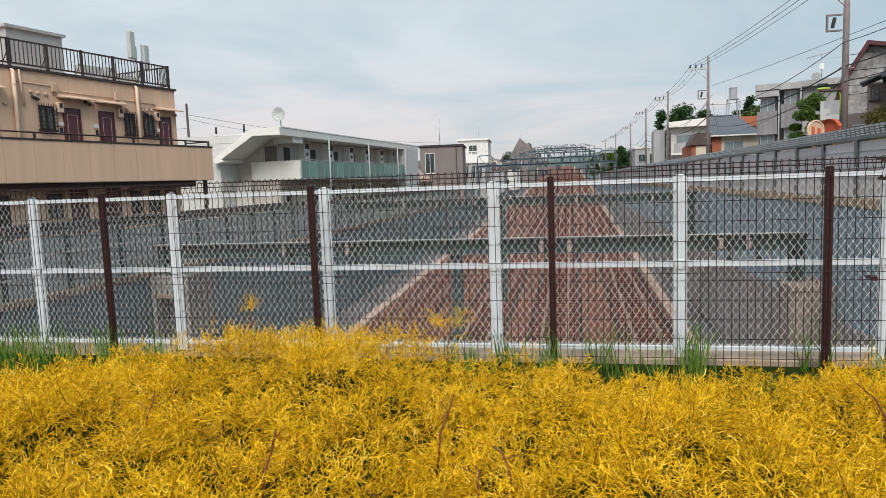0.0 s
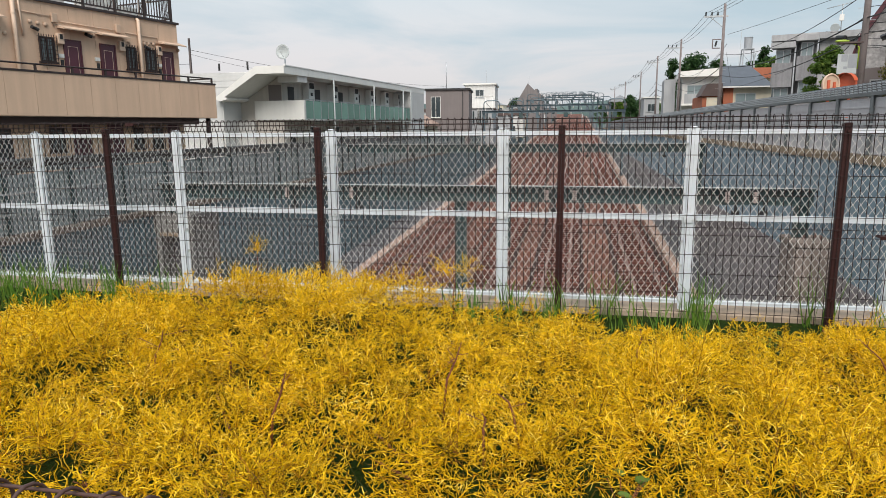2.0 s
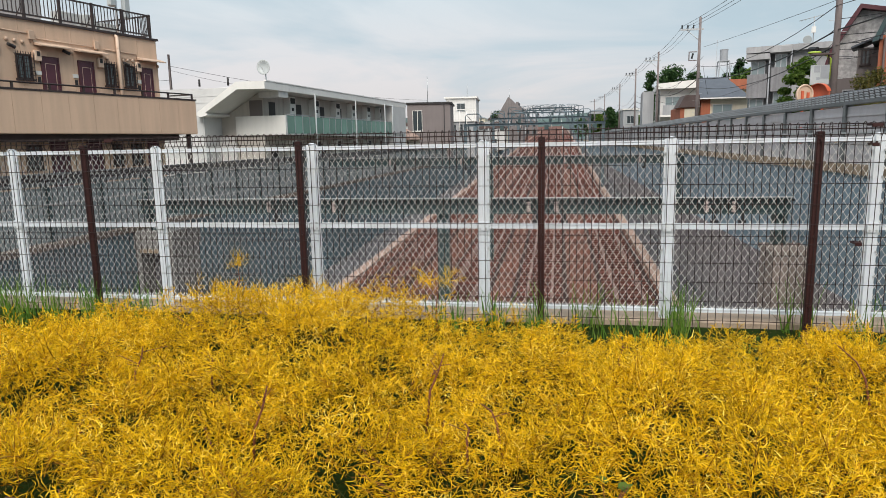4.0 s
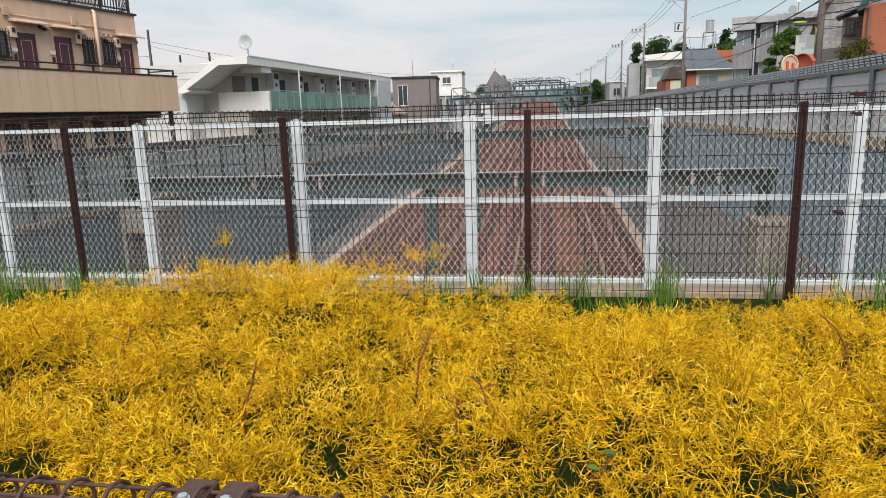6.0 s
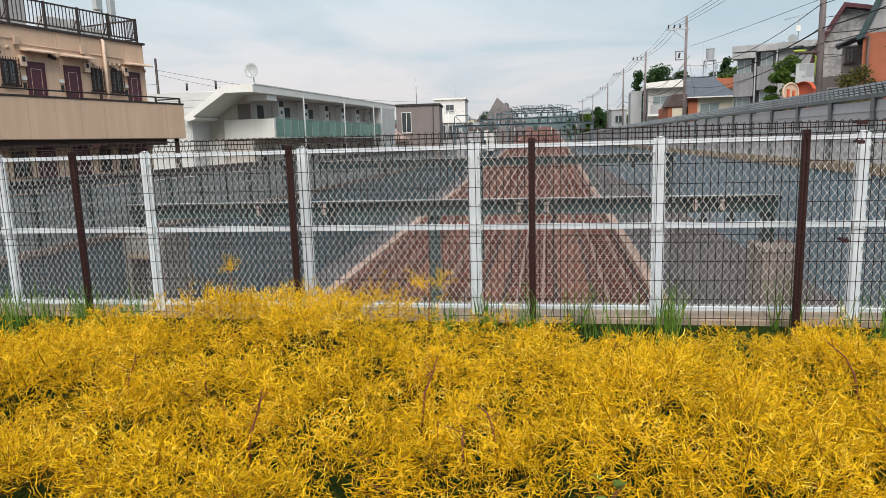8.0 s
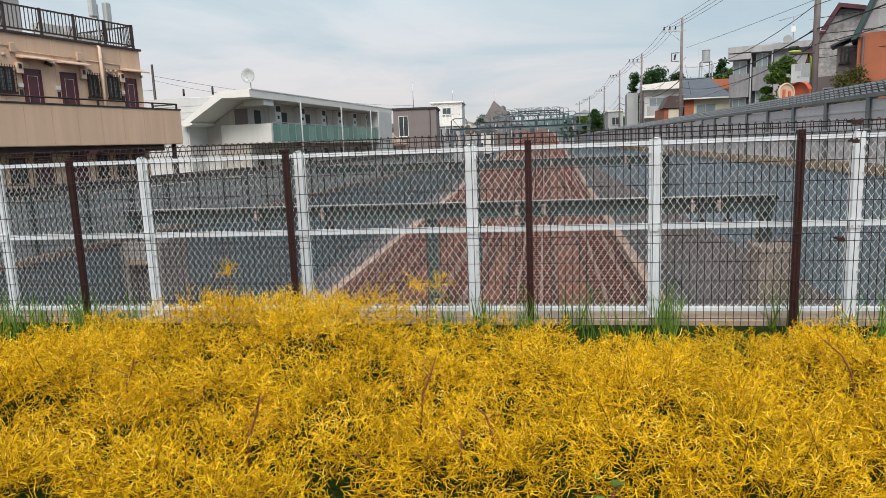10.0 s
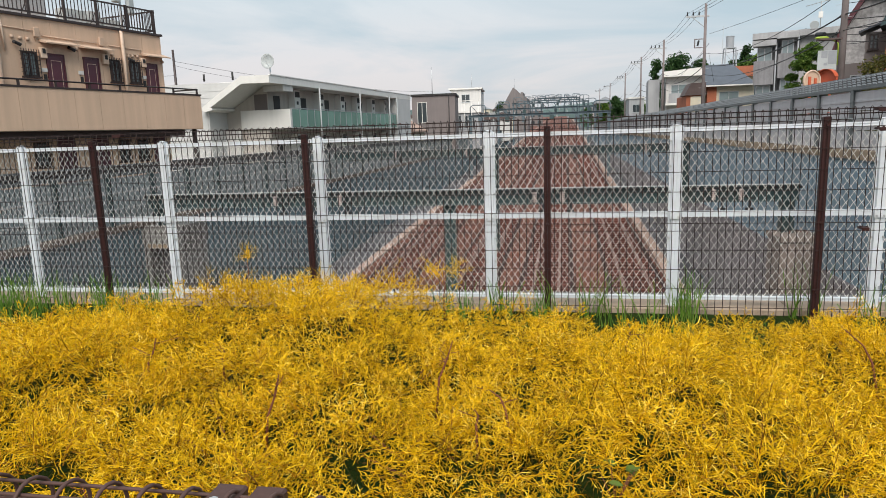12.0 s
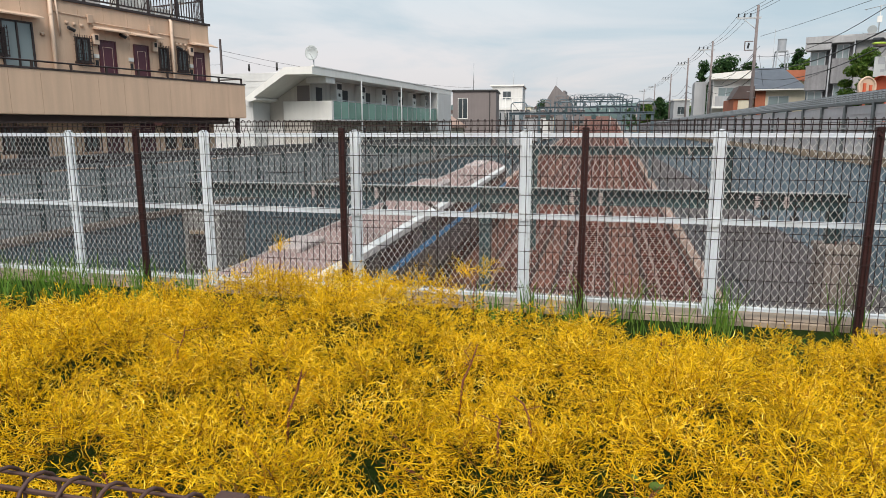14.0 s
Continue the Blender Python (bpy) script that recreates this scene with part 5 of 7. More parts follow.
# ---------------------------------------------------------------- buildings east of the line
def house_east():
    # white house with balconies
    b = thing("house", pose(11.2, 75, 0, 0, 0, -4), "white two-storey house with a railed balcony", "house", "houses east")
    boxpart("wall", 0, 4.2, 0, 8, 0.1, 6.4, "whitewall", b)
    bm = bmesh.new(); bm_prism(bm, [(-0.3, 6.402), (4.5, 6.402), (4.5, 7.3), (-0.3, 6.95)], -0.9, 8.2)
    part("roof", bm, "whitepaint", b)
    boxpart("balcony_wall", 0.2, 4.0, -1.0, -0.9, 3.7, 4.7, "greywall", b)
    boxpart("balcony_floor", -0.1, 4.2, -1.05, -0.002, 3.5, 3.698, "whitepaint", b)
    for x in (0.5, 2.3):
        simple_window(b, x, x + 1.5, 3.8, 5.6, -0.002, "window_pale")
        simple_window(b, x, x + 1.5, 0.9, 3.0, -0.002, "window_pale")
    boxpart("grey_wing", -1.75, -0.6, 1.0, 6, 0.1, 6.3, "greywall", b)
    # house with a hipped slate roof
    b = thing("house", pose(11.7, 56, 0), "cream house with blue-grey hipped roof and orange brick corner", "house", "houses east")
    boxpart("wall", 0, 3.3, 0, 7, 0.1, 4.35, "creamwall", b)
    boxpart("brick_corner", -0.15, 0.55, -0.12, 0.3, 0.1, 4.3, "orangewall", b)
    bm = bmesh.new()
    e = [bm.verts.new(p) for p in ((-0.34, -0.5, 4.352), (3.4, -0.5, 4.352), (3.4, 7.5, 4.352), (1.3, 7.5, 4.352))]
    rg = [bm.verts.new(p) for p in ((0.1, 3.0, 6.2), (2.3, 3.0, 6.2), (2.3, 4.4, 6.2), (0.6, 4.4, 6.2))]
    bm.faces.new(e[::-1]); bm.faces.new(rg)
    for k in range(4):
        bm.faces.new((e[k], e[(k + 1) % 4], rg[(k + 1) % 4], rg[k]))
    part("roof", bm, "bluegrey_roof", b)
    boxpart("gutter", -0.36, 3.42, -0.6, -0.502, 4.3, 4.39, "whitepaint", b)
    simple_window(b, 0.75, 2.2, 2.6, 3.9, -0.002, "window_pale")
    boxpart("annex", -1.75, -0.6, -0.6, 4, 0.1, 3.69, "orangewall", b)
    boxpart("annex_wall", -1.45, -0.62, -0.65, -0.602, 0.1, 3.6, "creamwall", b)
    bm = bmesh.new(); bm_prism(bm, [(-1.95, 3.692), (-0.38, 3.692), (-0.38, 4.62), (-1.45, 4.62)], -0.8, 1.5)
    part("annex_roof", bm, "brown_roof", b)
    # red-roofed house behind it
    b = thing("house", pose(16.6, 66, 0), "cream house with an orange-red roof", "house", "houses east")
    boxpart("wall", -1.5, 4, 0, 6, 0.1, 5.6, "creamwall", b)
    bm = bmesh.new(); bm_prism(bm, [(-1.9, 5.602), (4.4, 5.602), (3.6, 6.5), (-1.2, 6.5)], -0.5, 6.5)
    part("roof", bm, "orangewall", b)
    simple_window(b, 0, 1.5, 3.5, 4.8, -0.002)
    # grey concrete block of flats with stepped bays
    b = thing("apartment_building", pose(12.5, 45, 0, 0, 0, -20), "grey concrete flats with stepped bays and dark windows", "building")
    boxpart("wall", 0.0, 5.4, 0, 8, 0.1, 6.4, "flatgrey", b)
    boxpart("white_wall", 2.05, 5.6, -0.15, -0.002, 0.1, 6.5, "flatpale", b)
    boxpart("roof", -0.5, 5.8, -0.6, 8.2, 6.402, 6.75, "flatpale", b)
    for i, (x0, x1, z) in enumerate(((-0.35, 0.75, 6.0), (0.95, 1.9, 6.35))):
        bay = new("bay"); bay.parent = b
        boxpart("bay_wall", x0, x1, -0.9, -0.003, z - 2.3, z - 0.9, "flatgrey", bay)
        boxpart("bay_wall", x0, x1, -0.9, -0.003, z - 4.2, z - 3.15, "flatgrey", bay)
        boxpart("bay_roof", x0 - 0.1, x1 + 0.1, -1.05, -0.003, z - 0.05, z + 0.28, "flatpale", bay)
        simple_window(bay, x0 + 0.15, x1 - 0.15, z - 0.93, z - 0.1, -0.5, "window_pale")
        simple_window(bay, x0 + 0.15, x1 - 0.15, z - 3.1, z - 2.32, -0.5, "window_pale")
        tubepart("downpipe", [(x1 + 0.08, -0.8, z + 0.1), (x1 + 0.08, -0.8, 0.1)], 0.05, "tankgrey", bay, n=6)
    ta = thing("tv_aerial", b.matrix_basis @ pose(3.0, 1.0, 6.75), "roof aerial with a small white box on a mast", "aerial")
    tubepart("mast", [(0, 0, 0), (0, 0, 1.7)], 0.03, "galv", ta, n=5)
    boxpart("box", -0.12, 0.12, -0.1, 0.06, 0.75, 1.1, "whitepaint", ta)
    tubepart("boom", [(-0.8, 0, 1.5), (0.5, 0, 1.75)], 0.02, "galv", ta, n=5)
    for k in range(6):
        tubepart("element", [(-0.7 + 0.22 * k, -0.3, 1.5 + 0.045 * k), (-0.7 + 0.22 * k, 0.3, 1.5 + 0.045 * k)], 0.012, "galv", ta, n=4)
    bm = bmesh.new(); bm_tube(bm, [(-0.3, -0.1, 0.35), (-0.3, -0.02, 0.38)], 0.25, 14)
    part("dish", bm, "antenna", ta)
    # mansard house, grey mottled gable and maroon verge
    b = thing("house", pose(12.4, 33.2, 0, 0, 0, -22), "mottled grey gable house with maroon roof verge", "house", "houses east")
    boxpart("wall", 0.0, 4.4, 0, 3.4, 0.1, 3.9, "greybrown", b)
    bm = bmesh.new(); bm_prism(bm, [(0.05, 3.902), (4.3, 3.902), (3.4, 5.9), (1.95, 6.55), (1.1, 6.75), (0.28, 5.3)], 0.05, 3.4)
    part("gable", bm, "mottled", b)
    bm = bmesh.new(); bm_prism(bm, [(-0.3, 3.9), (0.04, 3.95), (0.3, 5.3), (1.12, 6.76), (1.95, 6.56), (3.4, 5.92), (3.5, 6.05), (2.0, 6.72), (1.05, 6.95), (0.1, 5.36)], -0.35, 0.5)
    part("roof_verge", bm, "maroon_roof", b)
    simple_window(b, 0.6, 1.5, 2.4, 3.4, -0.002)
    # orange brick house close to the line
    b = thing("house", pose(12.35, 28.6, 0, 0, 0, -25), "orange brick house with a steep grey gable and dark green verge", "house", "houses east")
    boxpart("wall", 0.1, 6, 0, 3.6, 0.1, 5.1, "orangewall", b)
    bm = bmesh.new(); bm_prism(bm, [(0.1, 5.102), (6, 5.102), (6, 8.6), (1.5, 8.6)], 0.02, 3.6)
    part("gable", bm, "flatpale", b)
    bm = bmesh.new(); bm_prism(bm, [(-0.12, 4.85), (0.07, 4.9), (1.52, 8.6), (1.34, 8.6)], -0.3, 3.8)
    part("roof_verge", bm, "gantry", b)
    bm = bmesh.new(); bm_prism(bm, [(0.09, 4.95), (0.2, 4.95), (0.2, 5.1), (1.6, 8.6), (1.525, 8.6)], -0.12, 0.016)
    part("barge_board", bm, "bluegrey_roof", b)
    tubepart("downpipe", [(0.28, -0.06, 5.0), (0.28, -0.06, 0.1)], 0.045, "brown_roof", b, n=6)
    # side bay with a lean-to roof
    boxpart("side_bay", -0.62, 0.098, 1.0, 1.9, 0.1, 4.8, "greybrown", b)
    simple_window(b, -0.5, -0.2, 4.15, 4.72, 0.998, "window", "darkbrown")
    bm = bmesh.new(); bm_prism(bm, [(-0.85, 4.78), (0.095, 5.15), (0.095, 5.22), (-0.85, 4.85)], 0.7, 2.1)
    part("bay_roof", bm, "bluegrey_roof", b)
    # low pale house beyond the white one
    b = thing("house", pose(9.4, 100, 0), "small pale grey house with a flat roof", "house", "houses east")
    boxpart("wall", 0.3, 2.4, 0, 5, 0.1, 5.3, "greywall", b)
    boxpart("roof", 0.15, 2.55, -0.15, 5.1, 5.302, 5.5, "whitepaint", b)
    simple_window(b, 0.8, 1.8, 3.4, 4.5, -0.002)
    # water tank on a steel tower
    b = thing("water_tower", pose(18.5, 80, 0), "grey water tank on a white steel frame tower", "water tank")
    bm = bmesh.new(); bm_tube(bm, [(0, 0, 9.6), (0, 0, 10.75)], 0.42, 20); part("tank", bm, "tankgrey", b)
    bm = bmesh.new(); bm_tube(bm, [(0, 0, 10.752), (0, 0, 10.82)], 0.45, 20); part("lid", bm, "tankgrey", b)
    for x, y in ((-0.8, -0.8), (0.8, -0.8), (0.8, 0.8), (-0.8, 0.8)):
        tubepart("leg", [(x * 1.1, y * 1.1, 0.1), (x * 0.65, y * 0.65, 9.5)], 0.07, "tankgrey", b, n=6)
    for z in (5.5, 7.4):
        for (xa, ya), (xb, yb) in (((-0.7, -0.7), (0.7, -0.7)), ((0.7, -0.7), (0.7, 0.7))):
            tubepart("brace", [(xa, ya, z), (xb, yb, z + 1.7)], 0.025, "tankgrey", b, n=4)
            tubepart("brace", [(xb, yb, z), (xa, ya, z + 1.7)], 0.025, "tankgrey", b, n=4)
    boxpart("platform", -0.55, 0.55, -0.55, 0.55, 9.502, 9.598, "tankgrey", b)
    tubepart("conductor", [(-1.1, -0.5, 0.1), (-0.85, -0.5, 11.8)], 0.03, "galv", b, n=4)


# ---------------------------------------------------------------- poles, wires, signs
def utility_pole(x, y, top, label, arms=True, dia=0.17, box=False, material="polemat"):
    t = thing("utility_pole", pose(x, y, 0.1), label, "utility pole", "utility poles")
    tubepart("pole", [(0, 0, 0), (0, 0, top - 0.1)], dia, material, t, n=10, r1=dia * 0.62)
    if arms:
        boxpart("crossarm", -1.35, 0.25, -0.06, 0.06, top - 1.0, top - 0.88, "galv", t)
        for dx in (-1.25, -0.85, -0.45):
            bm = bmesh.new(); bm_tube(bm, [(dx, 0, top - 0.88), (dx, 0, top - 0.62)], 0.05, 6)
            part("insulator", bm, "cable", t)
        bm = bmesh.new(); bm_tube(bm, [(-0.9, 0, top - 1.0), (-0.05, 0, top - 1.7)], 0.03, 5)
        part("brace", bm, "galv", t)
    if box and top > 10.7:
        boxpart("crossarm", -1.3, 0.25, -0.06, 0.06, 8.24, 8.34, "galv", t)
        for dx in (-1.1, -0.7, -0.3):
            bm = bmesh.new(); bm_tube(bm, [(dx, 0, 8.342), (dx + 0.2, 0, 8.42)], 0.07, 6)
            part("insulator", bm, "cable", t)
        bm = bmesh.new(); bm_tube(bm, [(-0.6, 0, 8.24), (-0.05, 0, 7.7)], 0.03, 5)
        part("brace", bm, "galv", t)
    if box:
        top -= 0.9 if top > 10.7 else 0.0
        for a in ((-0.72, -0.15, top - 3.15, top - 3.09), (-0.72, -0.15, top - 2.55, top - 2.49), (-0.72, -0.66, top - 3.088, top - 2.552)):
            boxpart("bracket", a[0], a[1], -0.05, 0.05, a[2], a[3], "polemat", t)
        bm = bmesh.new(); bm_tube(bm, [(-0.5, 0, top - 3.0), (-0.42, 0, top - 2.62)], 0.07, 7)
        part("switch", bm, "cable", t)
    for k in range(9):
        z = 2.2 + 0.45 * k * (top / 10)
        s = 1 if k % 2 else -1
        bm = bmesh.new(); bm_tube(bm, [(s * 0.05, 0, z), (s * 0.33, 0, z)], 0.012, 4)
        part("step_bolt", bm, "galv", t)
    return t


def wire(a, b, sag, r, label="sagging black overhead cable between poles"):
    a, b = Vector(a), Vector(b)
    pts = []
    for i in range(13):
        f = i / 12
        p = a.lerp(b, f)
        p.z -= sag * 4 * f * (1 - f)
        pts.append(p)
    return tagged(tubepart("overhead_cable", pts, r, "cable", n=4), label, "cable", "overhead cables")


POLES = ((11.3, 29.5, 10.8), (10.6, 52.5, 9.95), (10.8, 74.5, 10.2), (10.8, 95.5, 10.6), (10.8, 119.5, 10.4), (10.8, 158, 11.2), (10.8, 203, 12.6))


def build_poles():
    for k, (x, y, top) in enumerate(POLES):
        utility_pole(x, y, top, "grey concrete utility pole with cross-arm and wires", True, 0.15 if k == 0 else 0.145, k in (0, 1))
    prev = (11.6, 5.0, 12.2)
    for k, (x, y, top) in enumerate(POLES):
        for dx in (-1.25, -0.85, -0.45):
            za, zb = 8.75 if k == 1 else prev[2] - 0.62, 8.75 if k == 0 else top - 0.62
            wire((prev[0] + dx, prev[1], za), (x + dx, y, zb), 0.15 if k == 1 else 0.45, 0.012 if k < 3 else 0.016)
        for dx, dz, s, r in ((0.0, 4.3, 0.6, 0.03), (-0.1, 3.4, 0.8, 0.016), (-0.05, 4.9, 0.7, 0.018)):
            za, zb = prev[2] - dz - (1.0 if k <= 1 else 0), top - dz - (1.0 if k <= 0 else 0)
            wire((prev[0] + dx, prev[1], za), (x + dx, y, zb), s, r if k < 3 else r * 1.2)
        prev = (x, y, top)
    wire((11.3, 29.5, 5.6), (15.5, 47, 7.2), 0.3, 0.012)
    wire((11.3, 29.5, 5.2), (14.0, 44.5, 4.2), 0.3, 0.014)
    wire((11.3, 29.5, 4.4), (13.2, 28.4, 4.9), 0.2, 0.014)
    wire((11.3, 29.5, 5.0), (14.0, 28.4, 5.6), 0.25, 0.02)
    for za, xb, yb, zb, r in ((5.9, 18.5, 24, 6.6, 0.014), (5.3, 18.5, 24, 5.6, 0.018), (4.75, 18.5, 24.5, 4.6, 0.012), (4.5, 18.5, 25, 4.2, 0.012), (4.9, 12.6, 56, 4.4, 0.014)):
        wire((11.3, 29.5, za), (xb, yb, zb), 0.2, r)
    wire((10.9, 52.5, 7.85), (13.4, 20, 7.0), 0.15, 0.012)
    wire((10.9, 52.5, 7.2), (11.9, 75, 5.9), 0.2, 0.014), wire((10.9, 52.5, 6.6), (12.2, 56.5, 4.5), 0.1, 0.012)
    # dark splice closure on the thick cable
    sp = thing("cable_closure", pose(11.2, 31.6, 5.05, 0, 0, 5), "black splice closure hanging on the cable", "closure")
    bm = bmesh.new(); bm_tube(bm, [(0, -0.35, -0.05), (0, 0.35, 0.03)], 0.09, 8); part("case", bm, "cable", sp, bevel=0.01)
    # dark pole behind the west buildings
    utility_pole(-27.2, 45.5, 8.0, "dark slim utility pole behind the buildings", False, 0.13, False, "darkbrown")
    wire((-27.2, 45.5, 7.2), (-14, 75, 6.0), 0.5, 0.015), wire((-27.2, 45.5, 6.9), (-17, 52, 5.4), 0.4, 0.012), wire((-27.2, 45.5, 6.2), (-35, 30, 6.2), 0.5, 0.015)
    # yellow-green street lamp on the near pole
    l = thing("street_lamp", pose(11.3, 29.25, 3.9), "yellow-green street lamp arm on the pole", "street lamp")
    tubepart("arm", [(-0.25, 0, -0.3), (-0.25, 0, 0.5), (-0.4, 0, 0.62), (-0.65, 0, 0.7)], 0.035, M["lampgreen"], l)
    bm = bmesh.new(); bmesh.ops.create_uvsphere(bm, u_segments=10, v_segments=6, radius=0.3, matrix=Matrix.Translation((-0.85, 0, 0.74)) @ Matrix.Diagonal((0.9, 0.35, 0.2, 1)))
    part("lamp_head", bm, M["lampgreen"], l, smooth=True)


def traffic_mirror(x, y, z, yaw, label, facing):
    R = 0.36
    t = thing("traffic_mirror", pose(x, y, z, 0, 0, yaw), label, "traffic mirror", "traffic mirrors")
    tubepart("post", [(0.05, 0.12, -z + 0.1), (0.05, 0.12, 0.2)], 0.045, "orangepaint", t)
    bm = bmesh.new()
    bm_tube(bm, [(0, 0.0, 0), (0, 0.06, 0)], R, 28)
    part("back", bm, "beige_trim" if facing else "orangepaint", t)
    bm = bmesh.new()
    n = 32
    for k in range(n):
        a0, a1 = 2 * math.pi * k / n, 2 * math.pi * (k + 1) / n
        bm_tube(bm, [(R * math.cos(a0), -0.02, R * math.sin(a0)), (R * math.cos(a1), -0.02, R * math.sin(a1))], 0.03, 5)
    part("rim", bm, "orangepaint" if not facing else "cream", t)
    if facing:
        for dx, h in ((-0.12, 0.34), (0.14, 0.28)):
            boxpart("clamp", dx - 0.05, dx + 0.05, -0.05, -0.004, -0.2, -0.2 + h, "orangepaint", t)
        return
    bm = bmesh.new()
    for k in range(12):
        a0, a1 = math.pi * (0.08 + 0.84 * k / 12), math.pi * (0.08 + 0.84 * (k + 1) / 12)
        vs = []
        for a in (a0, a1):
            for yy in (0.05, -0.2):
                for rr in (0.39, 0.405):
                    vs.append(bm.verts.new((rr * math.cos(a), yy, rr * math.sin(a))))
        for f in ((0, 2, 6, 4), (1, 5, 7, 3), (0, 1, 3, 2), (4, 6, 7, 5), (0, 4, 5, 1), (2, 3, 7, 6)):
            bm.faces.new([vs[i] for i in f])
    part("hood", bm, "orangepaint", t)


def build_signs():
    traffic_mirror(9.77, 28.0, 2.98, 25, "round traffic mirror seen from behind with orange brackets", True)
    traffic_mirror(10.45, 28.4, 3.0, -50, "round traffic mirror with an orange hood", False)
    s = thing("notice_board", pose(10.6, 29.0, 0), "white weathered notice board with grey blotches on a post", "sign")
    tubepart("post", [(0, 0.06, 0.1), (0, 0.06, 4.1)], 0.03, "galv", s)
    boxpart("board", -0.34, 0.34, -0.02, 0.02, 3.4, 4.14, "antenna", s, bevel=0.005)
    for x0, x1, z0, z1 in ((0.02, 0.33, 3.62, 4.12), (-0.22, 0.0, 3.86, 4.12), (-0.12, 0.0, 3.58, 3.68)):
        boxpart("blotch", x0, x1, -0.026, -0.021, z0, z1, "tankgrey", s)
    boxpart("canopy", -0.4, 0.4, -0.3, 0.1, 4.5, 4.56, "brown_roof", s)
    tubepart("canopy_post", [(0.3, 0.05, 4.1), (0.3, 0.05, 4.5)], 0.03, "brown_roof", s)


# ---------------------------------------------------------------- trees and distance
def tree(x, y, z0, h, w, seed, material, label, conifer=False, trunk=0.35, nleaf=2600, leaf=0.11):
    rng = np.random.default_rng(seed)
    t = thing("tree", pose(x, y, z0), label, "tree", "trees")
    tubepart("trunk", [(0, 0, 0), (0.05 * w, 0, h * trunk), (0, 0.03, h * 0.85)], 0.06 + 0.02 * h, "bark2", t, n=7, r1=0.03)
    clumps = []
    k = 26
    for i in range(k):
        f = (i + 0.5) / k
        if conifer:
            zz = h * (0.2 + 0.8 * f); rad = w * 0.5 * (1.05 - f) * rng.uniform(0.7, 1.15)
        else:
            zz = h * (trunk * 0.7 + (1.0 - trunk * 0.7) * f); rad = w * 0.5 * math.sqrt(max(0.05, 1 - (1.7 * f - 0.75) ** 2)) * rng.uniform(0.5, 1.1)
        a = rng.uniform(0, 6.28)
        rr = rad * rng.uniform(0.35, 1.0)
        c = (rr * math.cos(a), rr * math.sin(a), zz)
        clumps.append((*c, max(0.18, w * rng.uniform(0.1, 0.2))))
        if i % 3 == 0:
            tubepart("limb", [(0, 0, max(0.2, zz - 0.15 * h)), (c[0] * 0.9, c[1] * 0.9, zz)], 0.02 + 0.006 * h, "bark2", t, n=5, r1=0.01)
    cl = np.array(clumps)
    pick = rng.integers(0, len(cl), nleaf)
    d = rng.normal(0, 1, (nleaf, 3)); d /= np.linalg.norm(d, axis=1)[:, None]
    P = cl[pick, :3] + d * (cl[pick, 3:4] * rng.uniform(0.3, 1.05, (nleaf, 1))) * np.array([[1.15, 1.15, 0.75]])
    u = rng.normal(0, 1, (nleaf, 3)); u /= np.linalg.norm(u, axis=1)[:, None]
    v = np.cross(u, rng.normal(0, 1, (nleaf, 3))); v /= np.linalg.norm(v, axis=1)[:, None]
    s = leaf * rng.uniform(0.6, 1.3, (nleaf, 1))
    V = np.stack([P - u * s, P + v * s * 0.45, P + u * s, P - v * s * 0.45], 1).reshape(-1, 3)
    F = np.arange(nleaf * 4).reshape(-1, 4)
    tagged(pydata("crown", V, F, material, t), kind="stuff")


def build_trees():
    tree(12.6, 37, 0.1, 5.1, 2.1, 31, "leaf2", "bright green broadleaf tree behind the barrier", trunk=0.12, nleaf=14000, leaf=0.085)
    tree(12.1, 35.5, 0.1, 3.6, 1.5, 36, "leaf", "green shrubby tree behind the barrier", nleaf=2600, leaf=0.09)
    tree(12.05, 27.9, 0.1, 3.55, 1.9, 32, "leafbrown", "round olive-brown garden tree behind the barrier", nleaf=5000, leaf=0.06)
    tree(18.0, 112, 0.1, 11.6, 9.0, 33, "leaf", "tall dark green conifer behind the houses", True, nleaf=9000, leaf=0.24)
    tree(22.5, 112, 0.1, 10.2, 8.0, 34, "leaf", "dark green tree behind the houses", nleaf=5000, leaf=0.24)
    tree(15.7, 118, 0.1, 11.8, 4.5, 35, "leaf", "dark green conifer behind the houses", True, nleaf=4000, leaf=0.22)
    for i, (x, y, h, w, mt) in enumerate(((26, 104, 10.2, 6, "leaf"), (24, 92, 9.6, 6, "leaf2"), (23.6, 94, 11.0, 4.5, "leaf"), (21.0, 112, 11.2, 5, "leaf"), (28, 96, 10.2, 5, "leaf"), (31, 100, 10.8, 5, "leaf"), (12.6, 128, 5.2, 4, "leaf"), (9.6, 124, 6.6, 3.6, "leaf"), (8.4, 132, 5.6, 3.0, "leaf2"), (14.5, 135, 6.2, 5, "leaf2"), (13.5, 150, 6.4, 5, "leaf"), (12.2, 92, 2.6, 2.4, "leaf"), (15.5, 170, 7.5, 6, "leaf"), (-13.2, 200, 10, 7, "leaf"), (-17.5, 215, 10.2, 8, "leaf"), (12, 215, 8.2, 6, "leaf"), (9, 260, 9, 7, "leaf"))):
        tree(x, y, 0.0, h, w, 50 + i, mt, "green tree among the houses", nleaf=3000, leaf=0.22)


